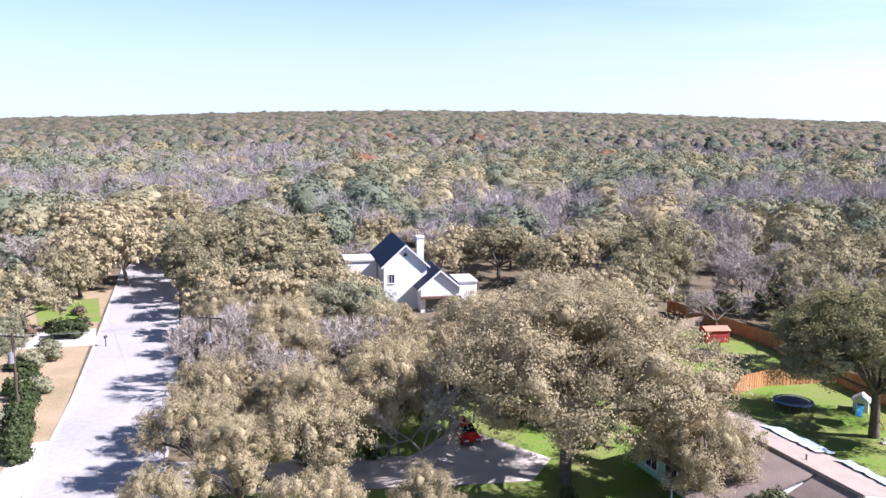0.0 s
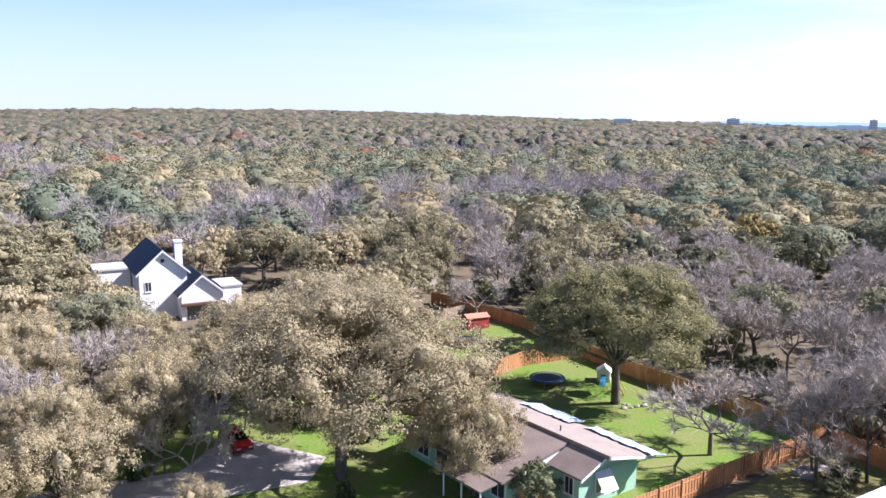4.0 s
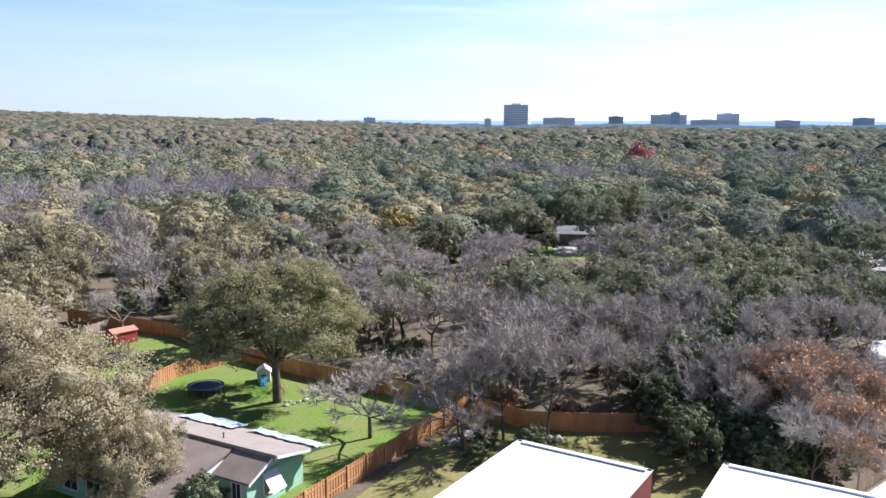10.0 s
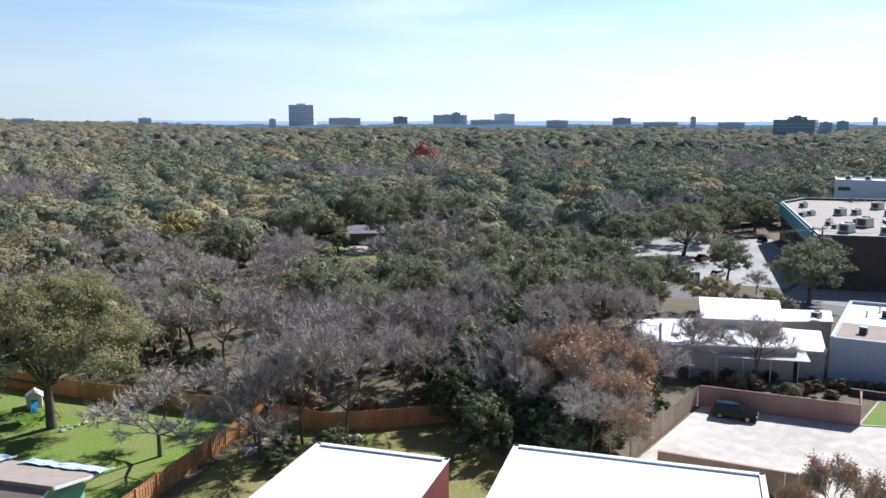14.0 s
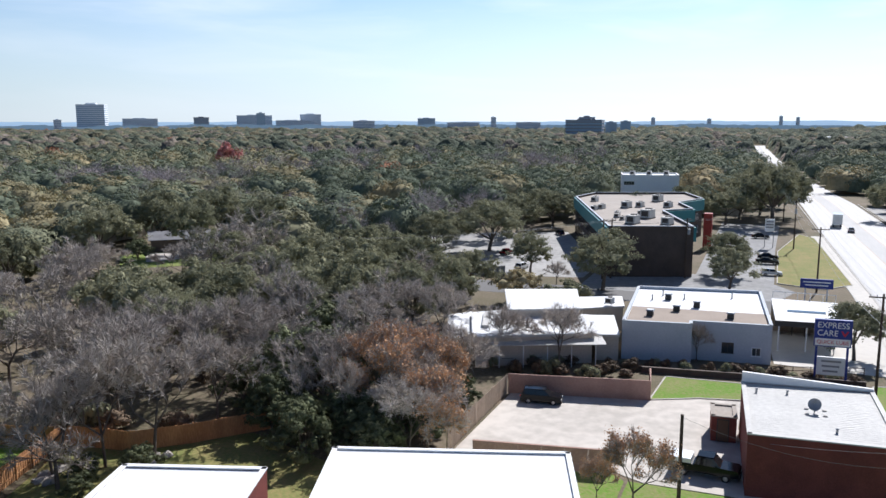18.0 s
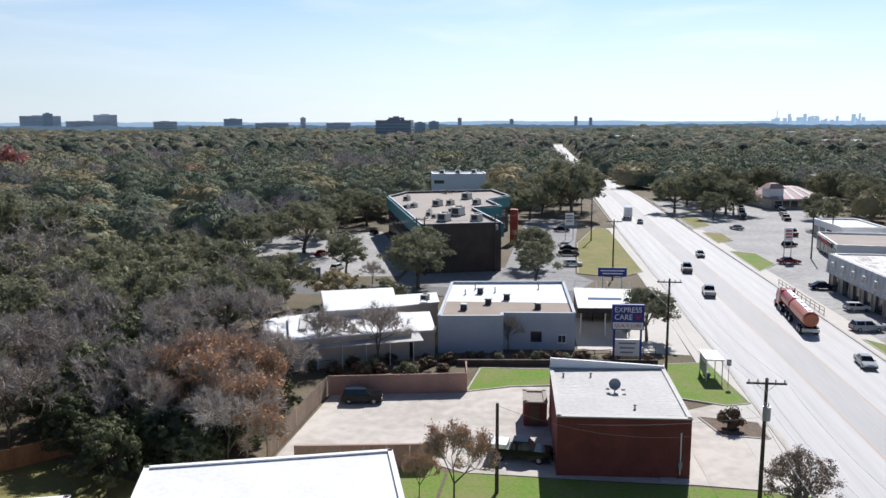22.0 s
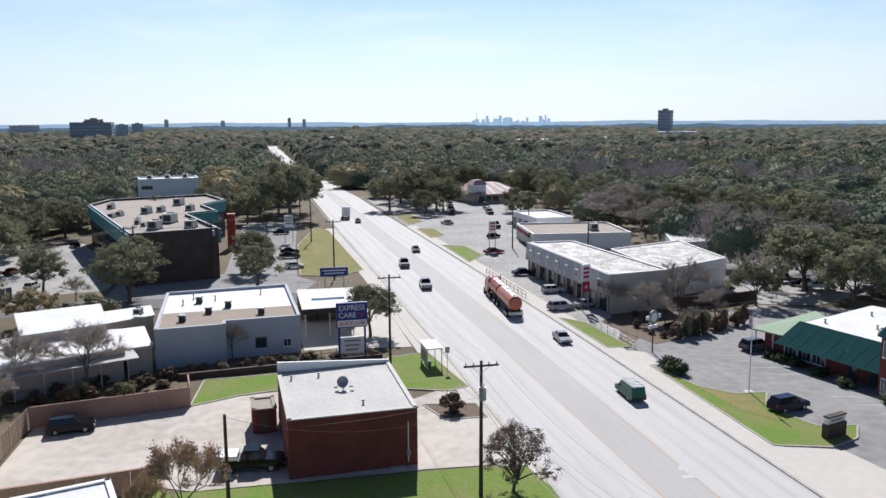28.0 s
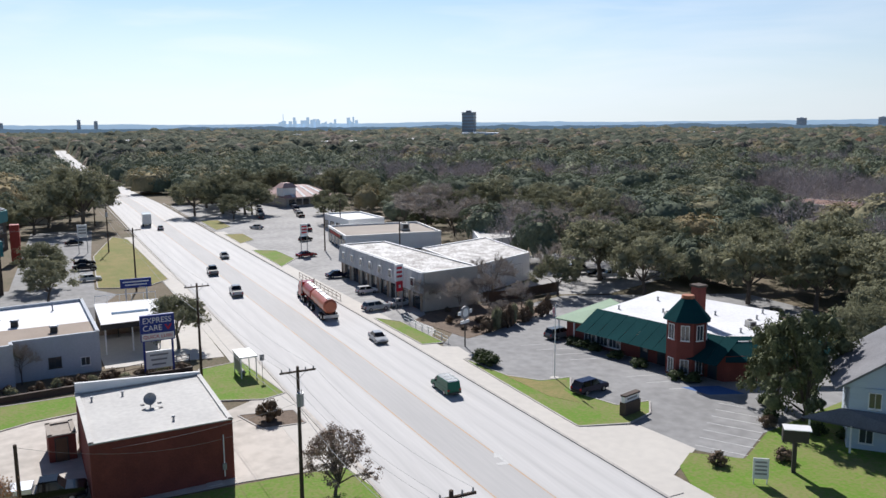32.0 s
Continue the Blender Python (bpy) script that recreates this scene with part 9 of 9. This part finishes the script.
for cx, cy, n, s in ((46.0, 52.6, 12, 0.5), (51.4, 47.4, 9, 0.5), (39.6, 70.4, 7, 0.35), (50.4, 47.6, 6, 0.4)):
    for k in range(n):
        g = Geo()
        x, y = cx + rgs.uniform(-1.5, 1.5), cy + rgs.uniform(-1.0, 1.0)
        r = s * rgs.uniform(0.5, 1.2)
        g.ball((x, y, r * 0.3), r, r * rgs.uniform(0.6, 1), r * 0.55, 4, 6, 0.2, rgs)
        solid("rock", g, STONE, "pale rough rock piled round a tree foot", "rock", group="garden rocks")


# ---- shrubs ----
def shrub_model(seed, leaf, r, h, n=10, cards=60, size=0.16):
    rg = np.random.default_rng(seed)
    c = crown_places(rg, n, r * 0.9, h, 0.0)
    c[:, 2] = np.clip(c[:, 2], r * 0.3, h)
    rr = np.full(n, r * 0.48)
    v1, f1 = lumps(rg, c, rr, ICO1, squash=0.8)
    v2, f2 = card_cloud(rg, c, rr, cards, size)
    return big_mesh("foliage", np.concatenate([v1, v2]), np.concatenate([f1, np.concatenate([f2[:, [0, 1, 2]], f2[:, [0, 2, 3]]]) + len(v1)]), leaf)


HEDGE = mat("hedge_leaves", (0.06, 0.085, 0.025), 0.7, (0.035, 0.05, 0.018), 1.0, 0.8, 8, leafy=0.15, rnd=0.5)
DEADWEED = mat("dead_weeds", (0.17, 0.12, 0.08), 0.9, (0.10, 0.075, 0.05), 1.0, 0.8, 8, leafy=0.1, rnd=0.5)
SHRUBS = {"green": shrub_model(1, HEDGE, 1.0, 1.3), "dry": shrub_model(2, DEADWEED, 1.0, 1.4, 8, 70), "brown": shrub_model(3, mat("brown_ball_leaves", (0.15, 0.10, 0.06), 0.8, (0.09, 0.065, 0.04), 1.0, 0.8, leafy=0.1), 1.0, 1.8, 12, 60), "olive": shrub_model(4, LEAF, 1.0, 1.5, 10, 60)}
STEMS = Geo().tube((0, 0, -0.1), (0, 0, 0.5), 0.06, 0.04, 5, False).tube((0, 0, 0.2), (0.3, 0.1, 0.7), 0.04, 0.02, 5, False).tube((0, 0, 0.2), (-0.25, -0.2, 0.7), 0.04, 0.02, 5, False).mesh("stem", BARK)


def shrub(kind, x, y, r, h=None, z=0.0, label=None):
    o = thing("shrub", label or {"green": "clipped dark green garden shrub", "dry": "dry brown leafless winter brush", "brown": "brown round clipped shrub on a short stem", "olive": "loose olive-green wild shrub"}[kind], "shrub", pose(x, y, z, 0, 0, (x * 57 + y * 31) % 360), group="shrubs")
    part("stem", STEMS, None, o)
    part("foliage", SHRUBS[kind], None, o)
    o.scale = (r, r, (h or r * 1.3) / 1.35)
    return o


shrub("brown", 75.6, -15.4, 0.95, 1.7, 0.1)
for k in range(3):
    shrub("green", 83.4 + (k - 1) * 1.1, -43.0, 1.15, 1.4, 0.1, "clipped dark green hedge at the island's tip")
for x, y in ((86.0, -57.0), (84.2, -57.4), (82.4, -57.8), (78.4, -58.2), (74.6, -58.6), (69.0, -59.4), (67.4, -60.4)):
    shrub("green", x, y, 0.95, 1.1)
for x, y in ((58.8, -62.0), (55.4, -59.4), (54.0, -57.6), (49.4, -47.2), (47.6, -52.8), (50.8, -60.2), (48.6, -61.6), (46.4, -62.8)):
    shrub("dry" if y > -58 else "green", x, y, 0.8, 1.1)
rgb_ = random.Random(12)
for k in range(10):
    t = k / 9
    shrub(("dry", "olive", "dry")[k % 3], 96.5 + 5.5 * t + rgb_.uniform(-0.4, 0.4), -50 - 12.5 * t + rgb_.uniform(-0.5, 0.5), rgb_.uniform(0.7, 1.1), rgb_.uniform(1.8, 3.0))
for k in range(12):
    shrub("dry", rgb_.uniform(97, 110), rgb_.uniform(-56, -47), rgb_.uniform(0.4, 0.8), rgb_.uniform(0.5, 1.1))
for k in range(22):
    t = k / 21
    shrub(("dry", "olive", "dry")[k % 3], 93.0 + 3.0 * t + rgb_.uniform(-0.8, 0.8), 16 - 26 * t + rgb_.uniform(-0.6, 0.6), rgb_.uniform(0.5, 1.0), rgb_.uniform(0.7, 1.3))
for k in range(46):
    x, y = 52 + rgb_.uniform(0, 30), 30 + rgb_.uniform(0, 40)
    if (x - 50) * 0.5 + 44 > y and x < 62:
        continue
    shrub(("dry", "dry", "olive")[k % 3], x, y, rgb_.uniform(0.8, 1.7), rgb_.uniform(1.0, 2.4))
for k in range(26):
    x, y = 86 + rgb_.uniform(-3, 3), 12 + rgb_.uniform(0, 26)
    shrub(("dry", "olive")[k % 2], x + 3, y, rgb_.uniform(0.5, 1.0), rgb_.uniform(0.7, 1.5))
for k in range(30):
    x, y = -40 - rgb_.uniform(0, 18), 56 + rgb_.uniform(0, 60)
    if seg_gap(x, y, LANE) > 7.5:
        shrub(("green", "olive", "green", "dry")[k % 4], x, y, rgb_.uniform(0.8, 1.7), rgb_.uniform(0.9, 1.9))
for k in range(34):
    x, y = -22 + rgb_.uniform(0, 34), 52 + rgb_.uniform(0, 34)
    if seg_gap(x, y, LANE) > 7 and not (-5 < x < 9 and 58 < y < 74):
        shrub(("green", "olive", "green")[k % 3], x, y, rgb_.uniform(0.6, 1.3), rgb_.uniform(0.7, 1.6))
for k in range(12):
    shrub("olive" if k % 2 else "green", 24 + k * 0.7 + rgb_.uniform(-0.3, 0.3), 84 + k * 0.35 + rgb_.uniform(0, 0.8), 0.8, 1.2)
for k in range(16):
    t = k / 15
    shrub("green", -36.9 - 9.5 * t + rgb_.uniform(-0.3, 0.3), 63.5 + 20.5 * t, 1.25, 1.5 + 0.3 * (k % 3), 0, "clipped dark green hedge along the street")
shrub("green", -50.8, 102.8, 2.3, 2.6, 0, "large round green bush beside a driveway")
shrub("olive", -48.5, 92.5, 1.6, 2.0)
mb = thing("mailbox", "small dark mailbox on a post by the kerb", "mailbox", pose(-44.5, 98.6, 0))
part("post", Geo().box(-0.05, -0.05, 0, 0.05, 0.05, 1.1), POLE, mb)
part("box", Geo().box(-0.12, -0.28, 1.1, 0.12, 0.28, 1.35, inset=0.02), DARKTRIM, mb)


# ---- skyline ----
# tower colours raised pale and bluish, carrying distance haze and lifting unlit faces
TOWERWALL = mat("tower_concrete", (0.76, 0.79, 0.83), 0.8, (0.66, 0.70, 0.75), 0.05, 0.5)
TOWERBROWN = mat("tower_brown", (0.30, 0.30, 0.33), 0.8, (0.24, 0.245, 0.27), 0.05, 0.5)
TOWERGLASS = mat("tower_glass", (0.27, 0.37, 0.48), 0.12, (0.32, 0.43, 0.55), 0.05, 0.5, spec=0.8)


def tower(az, dist, w, h, depth, floors, wall_m, name, label, turn=0.0):
    x, y = dist * math.sin(radians(az)), dist * math.cos(radians(az))
    m = facing(x, y, az + turn, float(rise(dist, abs(az))))
    ob = thing(name, label, "building", m)
    part("core", Geo().box(-w / 2 + 0.6, -depth / 2 + 0.6, 0, w / 2 - 0.6, depth / 2 - 0.6, h - 0.5), TOWERGLASS, ob)
    for k in range(floors):
        z = h * k / floors
        part("storey_band", Geo().box(-w / 2, -depth / 2, z, w / 2, depth / 2, z + h / floors * 0.48), wall_m, ob)
    part("roof", Geo().box(-w / 2, -depth / 2, h - 1.6, w / 2, depth / 2, h), wall_m, ob)
    part("plant_room", Geo().box(-w / 5, -depth / 5, h, w / 6, depth / 6, h + h * 0.06), wall_m, ob)
    return ob


def sky_block(az, wide, top, dist, wall_m, name, label, turn=0.0, lift=0.0):
    """A far building from its bearing, its width and the height of its top in degrees, and its distance."""
    if az < 70 and dist < 2000:
        dist *= 2.1
    h = EYE + dist * math.tan(radians(top)) - float(rise(dist, abs(az)))
    w = dist * radians(wide)
    return tower(az, dist, w * 0.93, h, min(60, w * 0.6), max(2, int(min(h, 60) / 4.4)), wall_m, name, label, turn)


sky_block(45.05, 1.83, 1.05, 1500, TOWERWALL, "office_tower", "pale office tower with rows of dark windows", 12)
sky_block(47.9, 2.32, 0.17, 1700, TOWERWALL, "office_block", "low office block beyond the woods")
sky_block(51.74, 1.06, 0.25, 1650, TOWERBROWN, "office_block", "small office block beyond the woods")
sky_block(55.2, 2.5, 0.38, 1640, TOWERWALL, "office_block", "pale office block beyond the woods")
sky_block(55.62, 0.62, 0.53, 1560, TOWERGLASS, "office_block", "dark glass office block beyond the woods")
sky_block(57.69, 2.3, 0.05, 1600, TOWERWALL, "office_block", "broad pale office block beyond the woods")
sky_block(58.96, 1.52, 0.45, 1640, TOWERWALL, "office_block", "pale office block beyond the woods")
sky_block(66.94, 1.31, 0.18, 1800, TOWERGLASS, "office_block", "dark glazed office block beyond the woods")
sky_block(77.89, 2.66, 0.07, 1350, TOWERBROWN, "office_block", "brown banded office block beyond the woods", 8)
sky_block(78.0, 1.2, 0.25, 1365, TOWERBROWN, "office_block", "brown upper storeys of an office block")
sky_block(79.64, 0.84, -0.1, 1380, TOWERGLASS, "office_block", "blue glass office block beyond the woods")
sky_block(80.6, 0.76, -0.03, 1700, TOWERGLASS, "office_block", "blue-grey office block beyond the woods")
sky_block(116.08, 0.94, 0.66, 1300, TOWERBROWN, "apartment_tower", "dark brown tower standing alone above the woods", 20)
sky_block(116.86, 2.75, -0.75, 1250, TOWERWALL, "office_block", "low pale building at the foot of the tower")
for az, wd, top, d in ((27.7, 1.31, 0.11, 2600), (34.8, 0.87, 0.15, 2700), (43.0, 0.5, 0.1, 2600), (62.6, 1.6, 0.02, 2600), (69.5, 2.4, -0.1, 2900), (71.6, 0.4, 0.25, 2900), (74, 1.8, -0.1, 2700), (82.4, 0.3, 0.2, 3800), (90.4, 0.25, 0.28, 4200), (91.4, 0.25, 0.2, 4200), (137.8, 0.66, 0.1, 3800), (142.4, 0.6, 0.12, 3600), (86, 0.3, 0.12, 4100)):
    sky_block(az, wd, top, d, TOWERWALL, "far_block", "far pale building near the horizon")
# distance haze put into a blue base and a glow, for far city and hills
HAZEBLUE = bpy.data.materials.new("city_in_haze")
HAZEBLUE.use_nodes = True
fb = HAZEBLUE.node_tree.nodes["Principled BSDF"]
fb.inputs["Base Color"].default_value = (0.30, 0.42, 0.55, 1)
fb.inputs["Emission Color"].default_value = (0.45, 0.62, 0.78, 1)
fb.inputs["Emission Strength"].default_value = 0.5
cg = Geo()
crg = random.Random(2)
for k in range(34):
    az = radians(102.9 + 5.4 * crg.random() ** 1.0)
    h = crg.uniform(24, 44) * (1 if k % 4 else 1.45)
    w = crg.uniform(9, 24)
    cg.box(-w / 2, -8, 0, w / 2, 8, h, facing(4820 * math.sin(az), 4820 * math.cos(az), math.degrees(az)))
az = radians(103.3)
cg.tube((4820 * math.sin(az), 4820 * math.cos(az), 0), (4820 * math.sin(az), 4820 * math.cos(az), 82), 3, 1.5, 6)
solid("backdrop_city", cg, HAZEBLUE, "faint blue downtown skyline on the horizon", "backdrop", "structure")
# aerial haze painted as blue-grey colour with a weak glow
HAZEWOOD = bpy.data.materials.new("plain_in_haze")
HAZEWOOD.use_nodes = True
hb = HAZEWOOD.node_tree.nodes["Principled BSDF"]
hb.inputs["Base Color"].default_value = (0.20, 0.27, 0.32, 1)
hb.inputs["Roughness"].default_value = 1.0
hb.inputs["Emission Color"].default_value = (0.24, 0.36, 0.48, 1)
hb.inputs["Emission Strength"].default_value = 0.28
for dist, a0, a1, top, mt, nm, lb in ((4880, -50, 155, 25, HAZEBLUE, "backdrop_hills", "low blue hazy hills on the horizon"), (2950, 36, 155, 14.5, HAZEWOOD, "backdrop_plain", "hazy blue-grey wooded plain far away")):
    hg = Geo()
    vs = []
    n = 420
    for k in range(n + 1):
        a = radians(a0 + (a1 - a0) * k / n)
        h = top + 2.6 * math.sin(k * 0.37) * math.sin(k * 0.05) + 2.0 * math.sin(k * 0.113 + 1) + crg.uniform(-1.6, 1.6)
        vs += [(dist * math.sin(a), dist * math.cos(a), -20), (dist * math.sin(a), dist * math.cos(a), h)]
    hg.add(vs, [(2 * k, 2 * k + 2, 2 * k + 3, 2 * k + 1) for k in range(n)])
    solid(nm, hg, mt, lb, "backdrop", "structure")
WAREW = mat("distant_white_roof", (0.8, 0.8, 0.8), 0.6)
for az, d, w in ((103.6, 1500, 70), (110.5, 1900, 130), (113, 1000, 50), (107, 900, 40), (93.5, 1100, 40), (121, 1500, 60), (126, 1700, 120), (131, 1500, 90), (72, 1900, 90), (67, 2000, 80), (60, 2200, 120), (49, 2200, 140), (29.5, 2400, 50), (36, 2300, 60)):
    a = radians(az)
    solid("far_warehouse", Geo().box(-w / 2, -12, 0, w / 2, 12, 9, facing(d * math.sin(a), d * math.cos(a), az)), WAREW, "distant white flat-roofed building among trees", "building")
